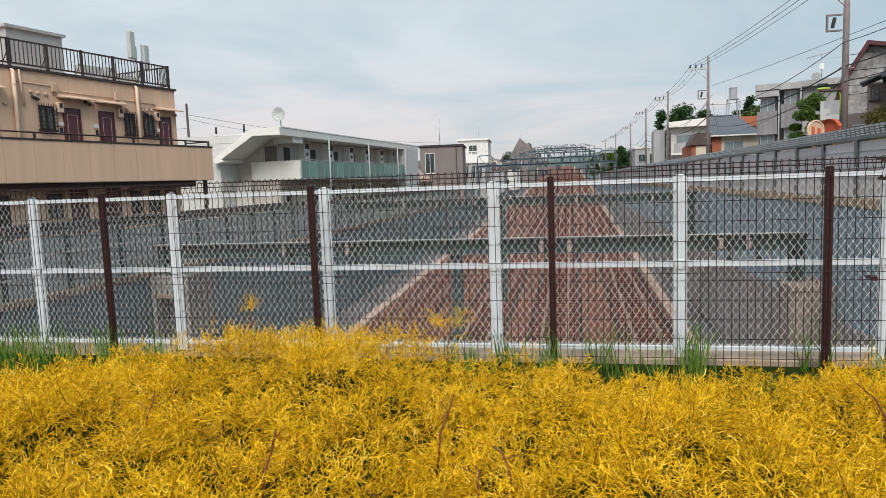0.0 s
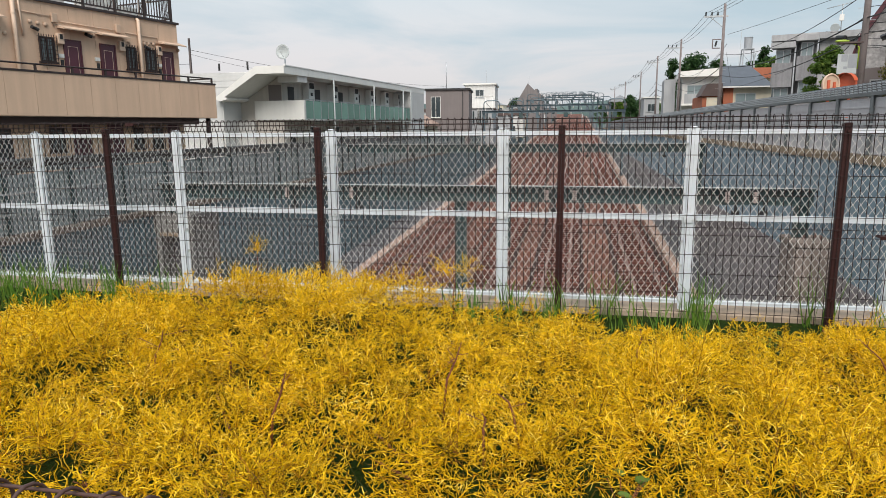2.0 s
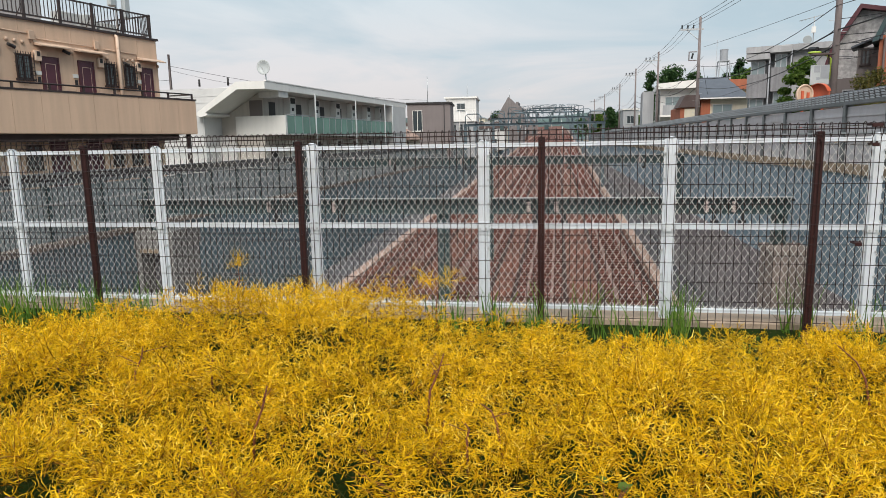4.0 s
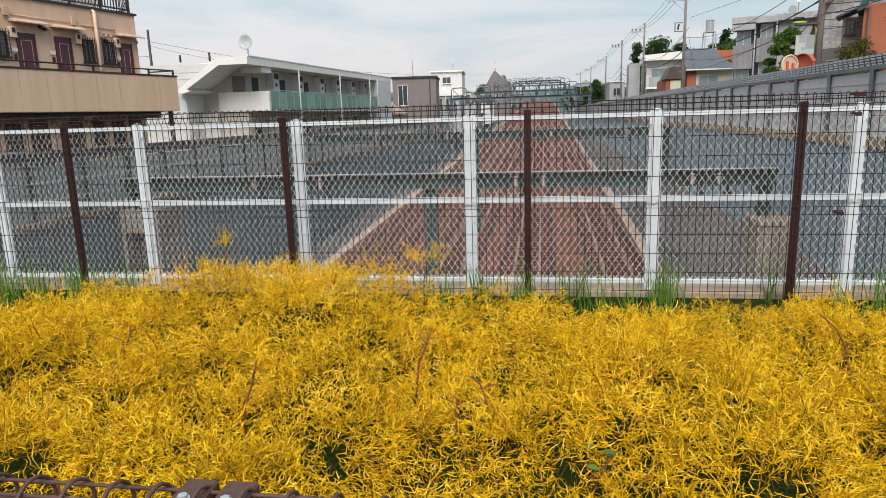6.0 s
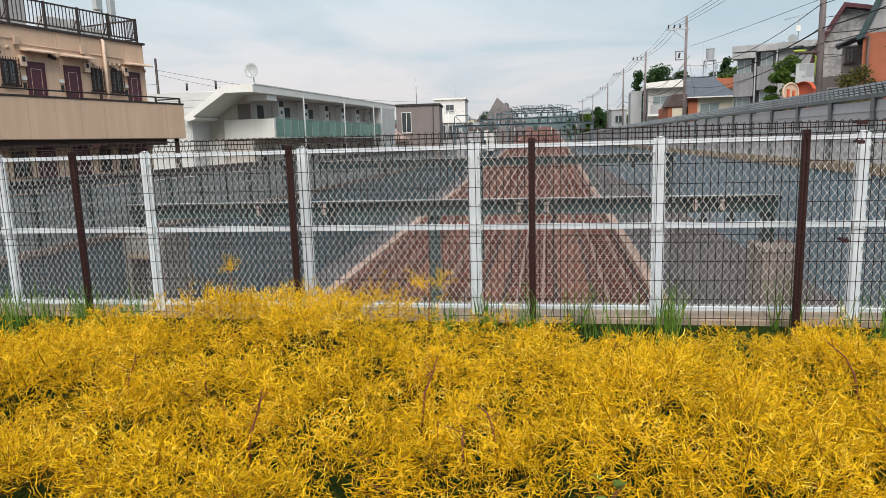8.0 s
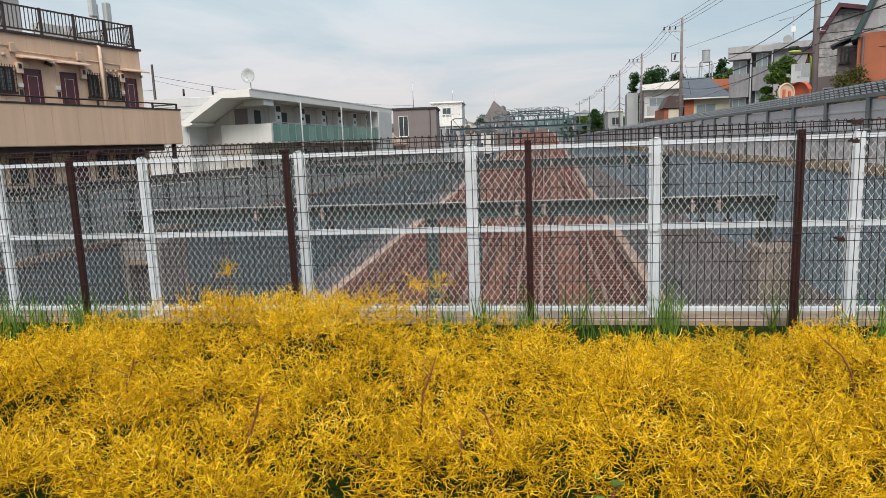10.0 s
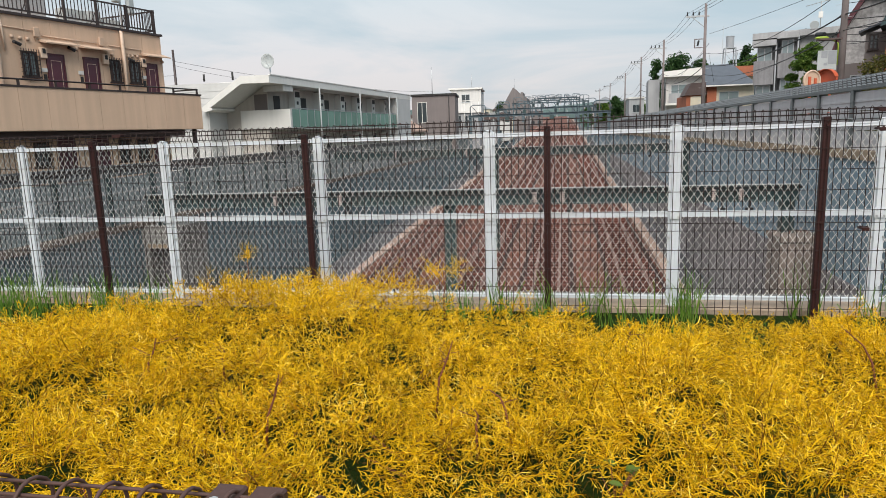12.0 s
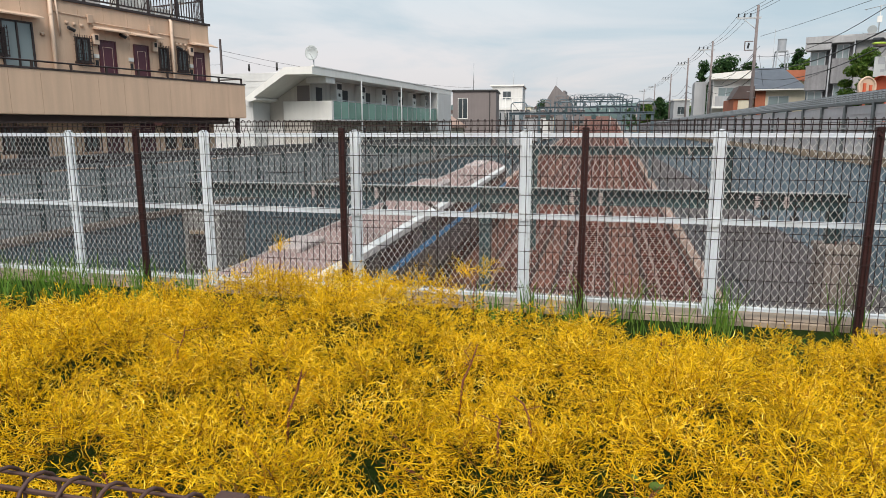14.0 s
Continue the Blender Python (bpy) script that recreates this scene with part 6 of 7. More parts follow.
def build_distance():
    rng = np.random.default_rng(5)
    # wooded ridge on the horizon, haze put into its colour
    bm = bmesh.new()
    n = 160
    rows = []
    for j, (yy, f) in enumerate(((700, 0.0), (760, 0.8), (820, 1.0), (900, 0.6))):
        row = []
        for i in range(n + 1):
            x = -900 + 1800 * i / n
            h = 29 + 7 * noise.noise((x * 0.006, 0.3, 0)) + 2.2 * noise.noise((x * 0.05, j, 0)) + 1.2 * noise.noise((x * 0.16, j, 4))
            row.append(bm.verts.new((x, yy, -1 + h * f)))
        rows.append(row)
    for a, b in zip(rows, rows[1:]):
        for i in range(n):
            bm.faces.new((a[i], a[i + 1], b[i + 1], b[i]))
    tagged(part("backdrop", bm, "hill"), "low wooded ridge on the horizon", "hills", kind="structure")
    # town between the line and the ridge
    for k in range(34):
        y = rng.uniform(210, 420)
        side = rng.choice((-1, 1))
        x = (-12 - rng.uniform(0, 60)) if side < 0 else (12 + rng.uniform(0, 80))
        w, h = rng.uniform(6, 11), rng.uniform(6, 10) + (y - 210) * 0.012
        mt = ("whitewall", "greywall", "creamwall", "whiteband", "greybrown")[k % 5]
        b = thing("house", pose(x, y, -0.7, 0, 0, rng.uniform(-12, 12)), "distant " + {"whitewall": "white", "greywall": "grey", "creamwall": "cream", "whiteband": "pale", "greybrown": "grey-brown"}[mt] + " town house", "house", "distant houses")
        boxpart("wall", -w / 2, w / 2, 0, 8, 0, h, mt, b)
        if k % 3:
            bm = bmesh.new(); bm_prism(bm, [(-w / 2 - 0.4, h + 0.002), (w / 2 + 0.4, h + 0.002), (0, h + rng.uniform(1.2, 2.4))], -0.4, 8.4)
            part("roof", bm, ("bluegrey_roof", "brown_roof", "tankgrey")[k % 3], b)
        else:
            boxpart("roof", -w / 2 - 0.2, w / 2 + 0.2, -0.2, 8.2, h + 0.002, h + 0.35, "greywall", b)
        for fz in (h - 2.3, h - 5.2):
            for q in range(3):
                xx = -w / 2 + w * (q + 0.5) / 3
                boxpart("window", xx - 0.7, xx + 0.7, -0.06, -0.003, fz, fz + 1.3, "window", b)


M["lampgreen"] = mat("lamp_yellow_green", (0.30, 0.40, 0.04), 0.5, 0, 0.08, 3, 30, 0.0)
# blue-green of the woods, paled by haze
M["hill"] = mat("hazy_wooded_ridge", (0.075, 0.112, 0.105), 0.95, 0, 0.3, 0.02, 0.15, 0.5)
beige_building()
white_apartment()
back_houses_west()
house_east()
build_poles()
build_signs()
build_trees()
build_distance()


# ---------------------------------------------------------------- shrubs and grass
def bush_height(x, y):
    """Height of the clipped shrub mass, array in and out."""
    far = np.clip((y - 2.9) / 1.2, 0, 1)
    h = 0.45 + 0.05 * np.sin(1.9 * x + 0.7) * np.cos(1.6 * y) + 0.045 * np.sin(4.1 * x + 1.3 * y) + 0.03 * np.sin(7.3 * y + 2.0 * x) + 0.03 * np.sin(9.7 * x - 4.4 * y)
    h += 0.075 * np.exp(-((x + 1.05) / 0.82) ** 4) * far
    h -= 0.05 * np.clip((-x - 2.1) / 0.5, 0, 1) * far
    h -= 0.065 * far * (1 - np.exp(-((x + 1.05) / 0.85) ** 4))
    h -= 0.03 * np.exp(-((x - 0.9) / 0.4) ** 2) * far
    h += far * (0.05 * np.exp(-((x + 1.5) / 0.35) ** 2) - 0.05 * np.clip((-x - 2.0) / 0.4, 0, 1) - 0.075 * np.exp(-((x - 0.43) / 0.66) ** 6) + 0.05 * np.exp(-((x + 1.7) / 0.45) ** 2) + 0.045 * np.exp(-((x + 0.4) / 0.32) ** 2) + 0.045 * np.exp(-((x + 1.05) / 0.95) ** 6) + 0.04 * np.exp(-((x - 1.65) / 0.35) ** 2))
    e = 4.7 + 0.08 * np.sin(2.1 * x + 1.0) + 0.08 * np.clip(x, 0, 1) + 0.2 * np.exp(-((x + 1.0) / 0.8) ** 4) - 0.1 * np.exp(-((x - 1.0) / 0.4) ** 2) - 0.25 * np.clip((-x - 2.1), 0, 1)
    d = np.clip((e - y) / 0.45, 0, 1)
    h = h * np.sqrt(d * (2 - d))
    dn = np.clip((y - 1.3) / 0.3, 0, 1)
    return h * np.sqrt(dn * (2 - dn))


def threads(roots, dirs, length, width, rng, droop=0.6, seg=4):
    """Drooping thread-like leaves as narrow folded ribbons, all at once."""
    n = len(roots)
    d = dirs / np.linalg.norm(dirs, axis=1)[:, None]
    pts = [roots]
    step = length / seg
    bend = rng.normal(0, 0.07, (n, 3))
    for s in range(seg):
        pts.append(pts[-1] + d * step[:, None])
        d = d + bend * 1.1
        d[:, 2] -= droop * rng.uniform(0.1, 0.55, n)
        d /= np.linalg.norm(d, axis=1)[:, None]
    P = np.stack(pts, 1)                      # n, seg+1, 3
    side = np.cross(P[:, -1] - P[:, 0], rng.normal(0, 1, (n, 3)))
    side /= np.linalg.norm(side, axis=1)[:, None] + 1e-9
    taper = np.linspace(1.0, 0.45, seg + 1)[None, :, None]
    off = side[:, None] * width[:, None, None] * 0.5 * taper
    V = np.stack([P - off, P + off], 2).reshape(-1, 3)
    b = np.arange(n)[:, None] * (2 * (seg + 1)) + np.arange(seg)[None] * 2
    F = np.stack([b, b + 1, b + 3, b + 2], -1).reshape(-1, 4)
    return V, F, P


def ribbons(P, width, rng, tip=0.45):
    """Narrow ribbons along the paths P (n, k, 3)."""
    n, k = P.shape[:2]
    side = np.cross(P[:, -1] - P[:, 0], rng.normal(0, 1, (n, 3)))
    side /= np.linalg.norm(side, axis=1)[:, None] + 1e-9
    off = side[:, None] * width[:, None, None] * 0.5 * np.linspace(1.0, tip, k)[None, :, None]
    return np.stack([P - off, P + off], 2)            # n, k, 2, 3


def unit(v):
    return v / (np.linalg.norm(v, axis=-1, keepdims=True) + 1e-9)


def grow(roots, dirs, length, rng, seg, droop, bend):
    """Curved paths: each step turns a little and sags."""
    d, P = unit(dirs), [roots]
    turn = rng.normal(0, bend, dirs.shape)
    for q in range(seg):
        P.append(P[-1] + d * (length / seg)[:, None])
        d = d + turn
        d[:, 2] -= droop * rng.uniform(0.4, 1.0, len(d))
        d = unit(d)
    return np.stack(P, 1)


def sprays(R, D, L, rng):
    """Flat drooping sprays: the stalk, eight side twigs in two ranks, and a pair of forked tips on each twig."""
    n = len(R)
    main = grow(R, D, L, rng, 4, 0.16, 0.17)
    axis = unit(main[:, -1] - main[:, 0])
    flat = unit(np.cross(axis, rng.normal(0, 0.5, (n, 3)) + np.array([0, 0, 1.0])))
    twigs, tips = [], []
    for q in range(8):
        f = (q + 1.0) / 8.4 * 4
        i0 = int(f)
        p = main[:, i0] + (main[:, min(i0 + 1, 4)] - main[:, i0]) * (f - i0)
        s = 1.0 if q % 2 else -1.0
        ln = L * (0.50 - 0.32 * f / 4) * rng.uniform(0.6, 1.35, n)
        d = axis * 0.8 + flat * (s * 0.70) + rng.normal(0, 0.26, (n, 3)) + np.array([0, 0, 0.12])
        T = grow(p, d, ln, rng, 3, 0.12, 0.28)
        twigs.append(T)
        for k, a, sg in ((1, 0.4, 1.0), (2, 0.6, -1.0)):
            td = unit(T[:, k + 1] - T[:, k])
            base = T[:, k] + (T[:, k + 1] - T[:, k]) * a
            dd = td * 0.8 + unit(np.cross(td, flat + rng.normal(0, 0.6, (n, 3)))) * (sg * 0.55) + rng.normal(0, 0.12, (n, 3))
            tips.append(grow(base, dd, ln * rng.uniform(0.3, 0.65, n) + 0.004, rng, 2, 0.05, 0.3))
    return main, np.concatenate(twigs), np.concatenate(tips)


# hollows in the bed where the green inside shows
HOLLOWS = ((-0.43, 4.05, 0.11), (-0.2, 2.73, 0.13), (1.77, 4.18, 0.09), (0.19, 4.14, 0.08), (-1.59, 4.09, 0.07), (0.64, 2.81, 0.07), (1.27, 3.21, 0.07))


def build_shrubs():
    rng = np.random.default_rng(7)
    centres = []
    for j, yc in enumerate((1.95, 2.85, 3.75, 4.4)):
        for i in range(11):
            centres.append((-5.2 + 1.0 * i + (0.5 if j % 2 else 0.0) + rng.uniform(-0.15, 0.15), yc + rng.uniform(-0.12, 0.12)))
    centres = np.array(centres)
    # growth is thickest in the middle of the bed and thinner at both ends
    x = np.concatenate([rng.uniform(-3.9, 3.2, 18800), rng.uniform(-5.6, -3.5, 4600), rng.uniform(2.8, 5.6, 6200), rng.uniform(-5.6, 5.6, 1500)])
    y = 1.35 + rng.uniform(0, 1, len(x)) * 4.0
    thin = (np.abs(x + 0.1) < 0.75 + 0.95 * (y - 1.0)) | (rng.uniform(0, 1, len(x)) < 0.62)
    h = bush_height(x, y)
    keep = (h > 0.06) & thin
    x, y, h = x[keep], y[keep], h[keep]
    # mounds: sprays cascade outwards from the top of each one
    gx, gy = np.meshgrid(np.arange(-5.8, 5.9, 0.27), np.arange(1.2, 5.4, 0.25))
    mounds = np.stack([gx.ravel() + rng.uniform(-0.13, 0.13, gx.size), gy.ravel() + rng.uniform(-0.12, 0.12, gx.size)], 1)
    lift = rng.uniform(-0.03, 0.05, len(mounds))
    size = rng.uniform(0.13, 0.24, len(mounds))
    dx, dy = x[:, None] - mounds[None, :, 0], y[:, None] - mounds[None, :, 1]
    near = np.argmin(np.hypot(dx, dy) / size[None], 1)
    ux, uy = dx[np.arange(len(x)), near], dy[np.arange(len(x)), near]
    r = np.hypot(ux, uy) / size[near]
    cl = np.array([noise.noise((a * 3.1, b * 3.1, 0.0)) for a, b in zip(x, y)])
    hole = cl - 0.55 * np.clip(r - 0.75, 0, 1) + rng.normal(0, 0.18, len(x))
    for hx, hy, hr in HOLLOWS:
        hole -= 1.1 * np.exp(-(((x - hx) / hr) ** 2 + ((y - hy) / (1.4 * hr)) ** 2))
    keep = hole > -0.62
    x, y, h, ux, uy, r, cl, near = (q[keep] for q in (x, y, h, ux, uy, r, cl, near))
    n = len(x)
    z = h + lift[near] + 0.10 * (1 - np.clip(r, 0, 1.3) ** 2) + 0.05 * cl - 0.085 - 0.03 * np.clip((y - 3.4) / 0.8, 0, 1) + rng.uniform(-0.085, 0.015, n)
    out = np.stack([ux, uy], 1) / (np.hypot(ux, uy)[:, None] + 0.05)
    D = np.concatenate([out * (0.25 + 0.75 * np.clip(r, 0, 1))[:, None], (0.60 - 0.38 * np.clip(r, 0, 1))[:, None]], 1) + rng.normal(0, 0.36, (n, 3))
    R = np.stack([x, y, z], 1)
    L = rng.uniform(0.09, 0.20, n) * np.where(y > 4.0, 0.75, 1.0)
    main, T8, T16 = sprays(R, D, L, rng)
    # inner, greener threads lower down, also darkened for the shade between sprays
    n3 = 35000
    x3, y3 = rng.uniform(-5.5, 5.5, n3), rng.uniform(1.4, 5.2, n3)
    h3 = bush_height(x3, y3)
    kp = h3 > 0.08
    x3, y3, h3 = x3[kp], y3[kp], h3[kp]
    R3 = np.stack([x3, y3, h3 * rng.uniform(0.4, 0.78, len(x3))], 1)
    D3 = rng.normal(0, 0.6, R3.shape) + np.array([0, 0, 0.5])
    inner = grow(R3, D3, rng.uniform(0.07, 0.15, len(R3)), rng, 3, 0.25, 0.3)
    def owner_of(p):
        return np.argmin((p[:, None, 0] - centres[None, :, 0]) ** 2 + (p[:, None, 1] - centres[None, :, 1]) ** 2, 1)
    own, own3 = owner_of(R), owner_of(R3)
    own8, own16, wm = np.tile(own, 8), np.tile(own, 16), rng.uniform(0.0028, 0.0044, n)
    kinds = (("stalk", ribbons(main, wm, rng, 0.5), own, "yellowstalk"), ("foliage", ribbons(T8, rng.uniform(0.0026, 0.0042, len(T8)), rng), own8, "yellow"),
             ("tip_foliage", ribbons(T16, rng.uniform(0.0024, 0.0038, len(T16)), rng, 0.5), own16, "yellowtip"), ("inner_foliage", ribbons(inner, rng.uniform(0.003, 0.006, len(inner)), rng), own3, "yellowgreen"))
    for c, (cx, cy) in enumerate(centres):
        hc = float(bush_height(np.array([cx]), np.array([cy]))[0])
        if hc < 0.12 or (own == c).sum() < 4:
            continue
        t = thing("golden_thread_cypress", pose(cx, cy, 0), "golden yellow thread-leaf cypress shrub with drooping threads", "shrub", "bed of golden shrubs")
        for nm, VV, ow, mt in kinds:
            V = VV[ow == c]
            if not len(V):
                continue
            k = V.shape[1]
            b = np.arange(len(V))[:, None] * (2 * k) + np.arange(k - 1)[None] * 2
            f = np.stack([b, b + 1, b + 3, b + 2], -1).reshape(-1, 4)
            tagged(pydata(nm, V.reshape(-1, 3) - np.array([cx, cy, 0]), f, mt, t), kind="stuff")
        # dark core that closes the shrub, its colour standing for the shade inside
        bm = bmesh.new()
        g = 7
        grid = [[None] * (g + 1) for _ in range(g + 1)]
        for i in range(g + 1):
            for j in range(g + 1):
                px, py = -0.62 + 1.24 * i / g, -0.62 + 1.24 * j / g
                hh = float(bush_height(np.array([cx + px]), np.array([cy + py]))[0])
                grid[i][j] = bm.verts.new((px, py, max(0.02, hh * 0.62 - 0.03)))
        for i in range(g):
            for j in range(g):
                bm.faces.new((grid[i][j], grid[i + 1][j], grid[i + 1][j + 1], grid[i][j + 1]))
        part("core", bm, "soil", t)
        # stems
        for q in range(3):
            a = rng.uniform(0, 6.28)
            tip = np.array([math.cos(a) * 0.3, math.sin(a) * 0.3, hc * 0.8])
            tubepart("stem", [(0, 0, 0), tuple(tip * 0.5 + np.array([0, 0, 0.06])), tuple(tip)], 0.012, "bark", t, n=5, r1=0.004)


def bare_twig(x, y, z, h, lean, side_twigs, seed, head=False):
    """A red-brown shoot that stands out of the shrubs, some with a tuft on top."""
    rng = np.random.default_rng(seed)
    t = thing("cypress_shoot", pose(x, y, z), "reddish bare shoot with a tuft of yellow threads" if head else "reddish brown bare shoot rising from the golden shrub", "shoot", "bare shoots")
    pts = [(0, 0, -0.12), (lean * 0.25, 0, h * 0.3), (lean * 0.55 + 0.01, 0.01, h * 0.65), (lean, 0, h)]
    tubepart("stem", pts, 0.0062, "bark", t, n=5, r1=0.002)
    for k in range(side_twigs):
        f = rng.uniform(0.25, 0.95)
        p = np.array(pts[1]) * (1 - f) + np.array(pts[3]) * f
        q = p + np.array([rng.normal(0, 0.04), rng.normal(0, 0.03), rng.uniform(0.01, 0.05)])
        tubepart("twig", [tuple(p), tuple(q)], 0.0016, "bark", t, n=4)
    top = np.array(pts[3])[None]
    n = int(9 * head) if head else 5
    a = rng.uniform(0, 2 * np.pi, n)
    D = np.stack([np.cos(a), np.sin(a), rng.uniform(0.9, 2.4, n) if 0 < head < 1 else rng.uniform(0.3, 1.2, n)], 1)
    R = top + rng.normal(0, 1, (n, 3)) * np.array([[0.022, 0.02, 0.014]]) * (float(head) if head else 0.6)
    L = rng.uniform(0.06, 0.125, n) * (0.8 + 0.45 * head if head else 0.5)
    for nm, P, mt in zip(("tuft_stalk", "tuft", "tuft_tip"), sprays(R, D, L, rng), ("yellow", "yellow", "yellowtip")):
        V = ribbons(P, rng.uniform(0.0026, 0.0042, len(P)), rng)
        k = V.shape[1]
        b = np.arange(len(V))[:, None] * (2 * k) + np.arange(k - 1)[None] * 2
        tagged(pydata(nm, V.reshape(-1, 3), np.stack([b, b + 1, b + 3, b + 2], -1).reshape(-1, 4), mt, t), kind="stuff")


def build_grass():
    rng = np.random.default_rng(11)
    def tuft(n, x0, x1, y0, y1, h0, h1, name, label):
        k = rng.integers(0, max(2, n // 14), n)
        cx = rng.uniform(x0, x1, max(2, n // 14)); cy = rng.uniform(y0, y1, max(2, n // 14))
        R = np.stack([cx[k] + rng.normal(0, 0.04, n), cy[k] + rng.normal(0, 0.03, n), np.zeros(n)], 1)
        D = np.stack([rng.normal(0, 0.16, n), rng.normal(0, 0.14, n), np.ones(n)], 1)
        V, F, _ = threads(R, D, rng.uniform(h0, h1, n), rng.uniform(0.006, 0.012, n), rng, 0.07, 5)
        tagged(pydata(name, V, F, "grass"), label, "grass", kind="stuff")
    tuft(170, 0.45, 1.9, 5.2, 5.85, 0.16, 0.46, "grass", "green grass blades along the fence foot")
    tuft(170, 1.9, 4.6, 5.2, 5.85, 0.16, 0.46, "grass", "green grass blades along the fence foot")
    tuft(620, -5.4, -2.6, 5.0, 5.7, 0.18, 0.44, "grass", "green grass tufts along the fence foot")
    tuft(160, -0.35, 0.45, 5.2, 5.85, 0.1, 0.34, "grass", "green grass blades along the fence foot")
    tuft(280, -5.6, 5.0, 4.9, 5.7, 0.05, 0.16, "grass", "short green grass at the fence foot")


# ---------------------------------------------------------------- the train
def build_train():
    tr = thing("train", pose(-7.3, 0, 0), "stainless commuter train with blue stripe leaving the tunnel", "train")
    L, gap, hw, eave = 19.5, 0.5, 1.4, 3.28
    cars = 4
    for c in range(cars):
        y1 = -c * (L + gap)
        y0 = y1 - L
        prof = [(-hw + 0.05, 0.85), (hw - 0.05, 0.85), (hw, 1.1), (hw, eave - 0.12), (hw - 0.05, eave), (hw - 0.3, eave + 0.15), (hw - 0.8, eave + 0.36), (0, eave + 0.45), (-hw + 0.8, eave + 0.31), (-hw + 0.3, eave + 0.08), (-hw + 0.05, eave - 0.1), (-hw, eave - 0.2), (-hw, 1.1)]
        bm = bmesh.new()
        fs = bm_prism(bm, prof, y0, y1)
        if c == 0:
            for v in bm.verts:
                if v.co.y > y1 - 0.01:
                    if v.co.z > 2.4:
                        v.co.y -= 0.32
                    v.co.x *= 0.94
        part("car_body", bm, "trainside", tr, "dull stainless car body")
        # roof sheet, gutter edges
        bm = bmesh.new()
        bm_prism(bm, [(hw - 0.16, eave + 0.11), (hw - 0.3, eave + 0.17), (hw - 0.8, eave + 0.38), (0, eave + 0.47), (-hw + 0.8, eave + 0.33), (-hw + 0.3, eave + 0.10), (-hw + 0.16, eave + 0.03), (0, eave + 0.1)], y0 + 0.05, y1 - (0.5 if c == 0 else 0.05))
        part("roof", bm, "trainroof", tr, "dusty pinkish grey roof")
        for s in (-1, 1):
            bm = bmesh.new()
            bm_prism(bm, [(s * (hw + 0.012), eave - 0.2), (s * (hw + 0.012), eave + 0.0), (s * (hw - 0.15), eave + 0.10), (s * (hw - 0.15), eave - 0.05)], y0 + 0.03, y1 - (0.35 if c == 0 else 0.03))
            part("gutter", bm, "trainedge", tr, "pale roof gutter")
            boxpart("stripe", min(s * hw, s * (hw + 0.026)), max(s * hw, s * (hw + 0.026)), y0 + 0.05, y1 - (0.5 if c == 0 else 0.05), 2.06, 2.3, "trainblue", tr, "bright blue stripe")
            boxpart("window_band", min(s * hw, s * (hw + 0.006)), max(s * hw, s * (hw + 0.006)), y0 + 0.5, y1 - 1.4, 2.42, 3.0, "window", tr)
            for d in range(4):
                yd = y0 + 2.3 + d * 4.85
                boxpart("door", min(s * hw, s * (hw + 0.018)), max(s * hw, s * (hw + 0.018)), yd - 0.65, yd + 0.65, 1.15, 2.95, "trainside", tr)
        # rooftop air conditioning unit and walkways
        bm = bmesh.new()
        bm_box(bm, -0.75, 0.75, -2.0, 2.0, eave + 0.36, eave + 0.66)
        u = part("air_conditioner", bm, "trainunit", tr, "pale rooftop air conditioner", pose(0, y0 + 3.0, 0), bevel=0.1)
        boxpart("grille", -0.5, 0.5, -1.5, 1.5, eave + 0.662, eave + 0.68, "trainroof", u)
        for yy in ((y1 - 9.5,) if c else (y1 - 2.6, y1 - 5.0)):
            bm = bmesh.new(); bm_box(bm, -0.45, 0.45, -0.8, 0.8, eave + 0.38, eave + 0.55)
            part("roof_vent", bm, "trainunit", tr, m=pose(0, yy, 0), bevel=0.04)
        # bogies
        for yb in (y0 + 3.0, y1 - 3.0):
            bm = bmesh.new(); bm_box(bm, -1.0, 1.0, yb - 1.4, yb + 1.4, 0.25, 0.84)
            bo = part("bogie", bm, "dark", tr, bevel=0.05)
            for yw in (yb - 1.0, yb + 1.0):
                for s in (-0.56, 0.56):
                    bm = bmesh.new(); bm_tube(bm, [(s - 0.05, yw, 0.43), (s + 0.05, yw, 0.43)], 0.42, 16)
                    part("wheel", bm, "rail", bo)
        if c in (1, 3):
            bm = bmesh.new()
            yp = y1 - 2.5
            for a, b in (((-0.5, yp, eave + 0.4), (-0.4, yp + 1.0, eave + 0.8)), ((0.5, yp, eave + 0.4), (0.4, yp + 1.0, eave + 0.8)), ((-0.4, yp + 1.0, eave + 0.8), (-0.7, yp - 0.1, eave + 1.4)), ((0.4, yp + 1.0, eave + 0.8), (0.7, yp - 0.1, eave + 1.4)), ((-0.9, yp - 0.1, eave + 1.4), (0.9, yp - 0.1, eave + 1.4))):
                bm_tube(bm, [a, b], 0.025, 5)
            part("pantograph", bm, "cable", tr, "dark folding pantograph")
        if c:
            boxpart("gangway", -0.6, 0.6, y1 + 0.002, y1 + gap - 0.002, 0.9, 3.1, "dark", tr)
    # cab front
    boxpart("windscreen", -1.1, 1.1, -0.12, -0.06, 2.1, 2.4, "window", tr)
    for s in (-0.9, 0.9):
        boxpart("headlight", s - 0.14, s + 0.14, 0.002, 0.05, 1.5, 1.66, "trainedge", tr)
    return tr


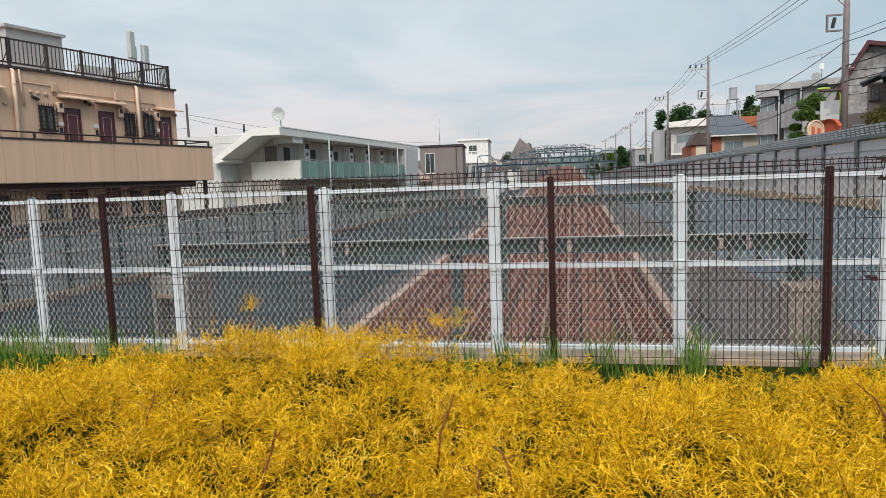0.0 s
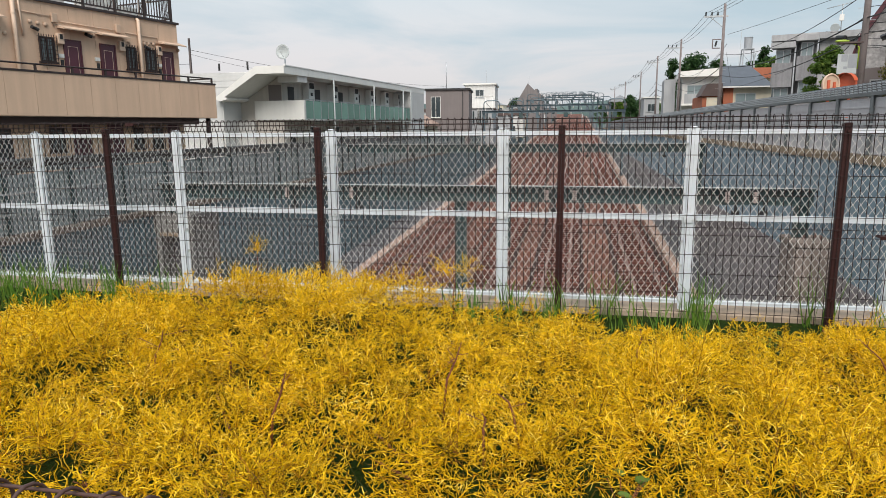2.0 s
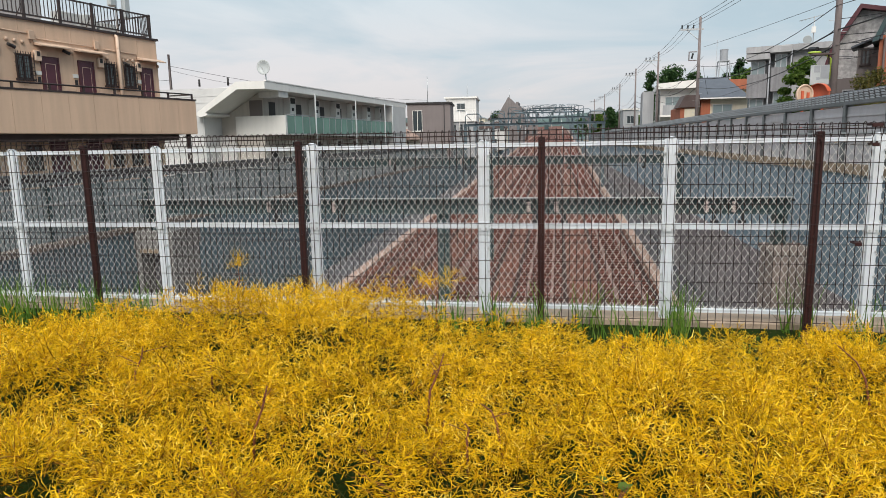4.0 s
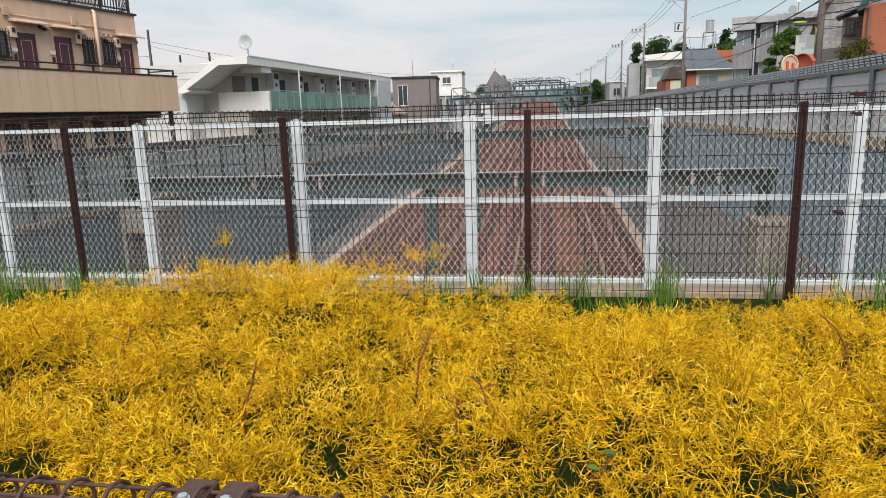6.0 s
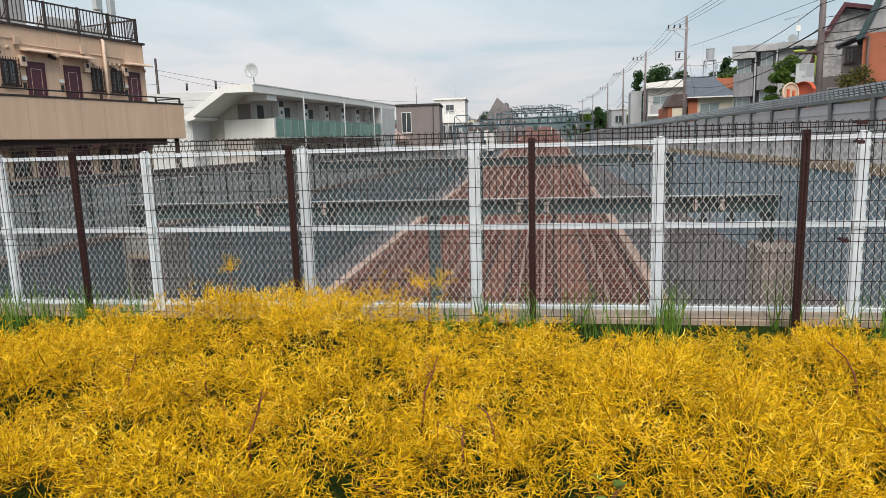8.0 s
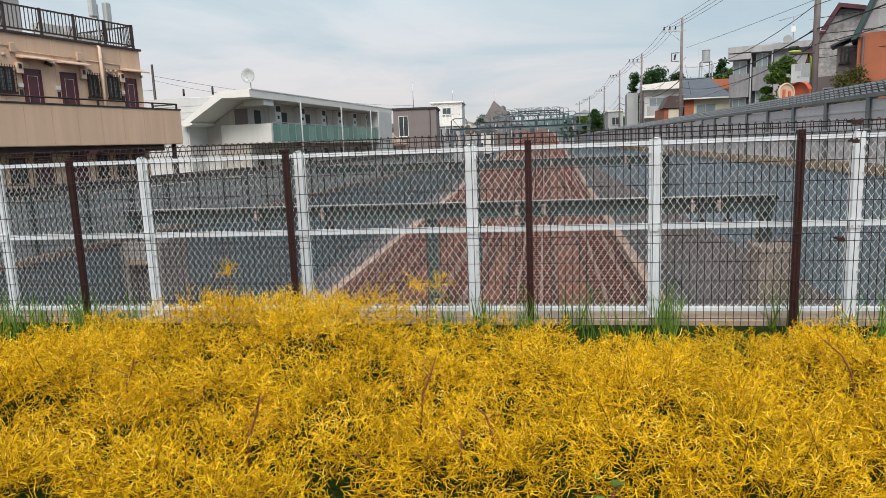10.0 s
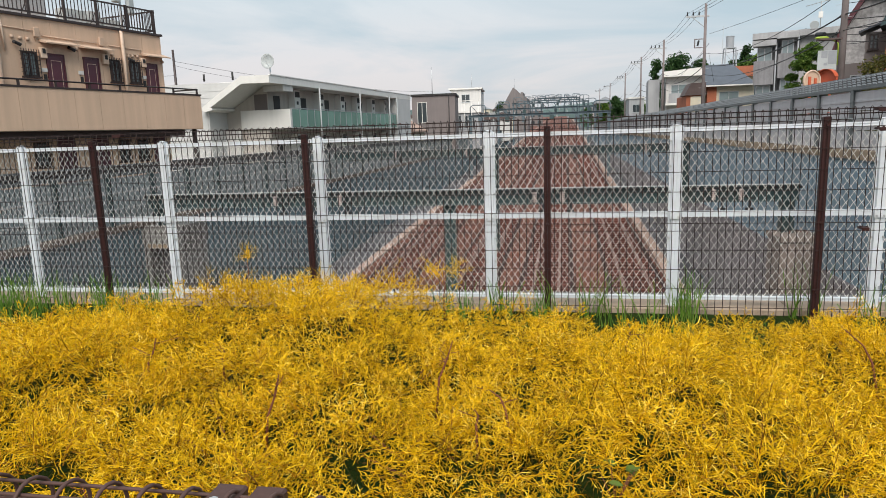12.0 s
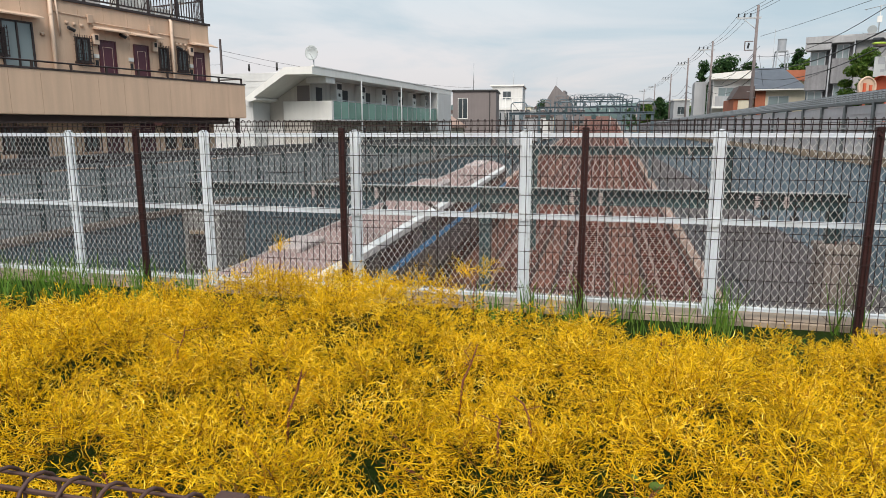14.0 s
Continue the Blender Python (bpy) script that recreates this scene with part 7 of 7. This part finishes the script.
def motions():
    tilt = math.degrees(math.atan(SLOPE))
    rows = []
    for t in (0.0, 3.0, 6.0, 9.0, 12.0, 12.5, 13.0, 13.5, 14.0):
        y = 20.3 + 17.2 * (t - 12.5)
        rows.append((t, pose(-7.3, y, rail_z(y), tilt, 0, 0)))
    walk(train, rows)


build_shrubs()
build_grass()
for a in ((-0.44, 2.5, 0.47, 0.25, 0.08, 4, 1), (0.1, 2.95, 0.47, 0.23, 0.08, 4, 2), (1.94, 3.38, 0.45, 0.2, -0.15, 3, 4), (-1.32, 3.1, 0.45, 0.18, 0.07, 3, 3), (-1.0, 3.24, 0.45, 0.11, -0.01, 2, 7), (0.43, 2.78, 0.45, 0.13, -0.1, 3, 5), (0.31, 2.67, 0.45, 0.09, -0.01, 2, 8), (0.92, 3.68, 0.42, 0.13, 0.02, 2, 6), (-0.75, 1.95, 0.45, 0.12, 0.03, 2, 9), (0.55, 1.9, 0.45, 0.12, -0.04, 2, 10)):
    bare_twig(*a)
bare_twig(-1.56, 4.6, 0.46, 0.24, 0.02, 2, 21, 0.9)
bare_twig(-0.17, 4.65, 0.4, 0.18, 0.0, 3, 22, 1.7)


def build_weed():
    """A small broad-leaved climber among the golden threads."""
    t = thing("bindweed", pose(0.78, 2.4, 0.455), "small dark green broad-leaved weed in the shrubs", "weed")
    rng = np.random.default_rng(3)
    for k in range(6):
        a = rng.uniform(0, 6.28)
        c = Vector((0.06 * math.cos(a), 0.05 * math.sin(a), rng.uniform(0.0, 0.03)))
        bm = bmesh.new()
        rim = [(0, -0.02), (0.013, -0.01), (0.016, 0.007), (0.007, 0.02), (0, 0.025), (-0.007, 0.02), (-0.016, 0.007), (-0.013, -0.01)]
        mid = bm.verts.new((0, 0, -0.004))
        vs = [bm.verts.new((x, y, 0.004 * abs(x) / 0.02)) for x, y in rim]
        for i in range(len(vs)):
            bm.faces.new((mid, vs[i], vs[(i + 1) % len(vs)]))
        part("leaf", bm, "leaf2", t, m=Matrix.Translation(c) @ pose(0, 0, 0, rng.uniform(-35, 35), rng.uniform(-35, 35), math.degrees(a)))
        tubepart("stalk", [(0, 0, -0.1), tuple(c)], 0.0015, "bark", t, n=4)


build_weed()
train = build_train()

motions()
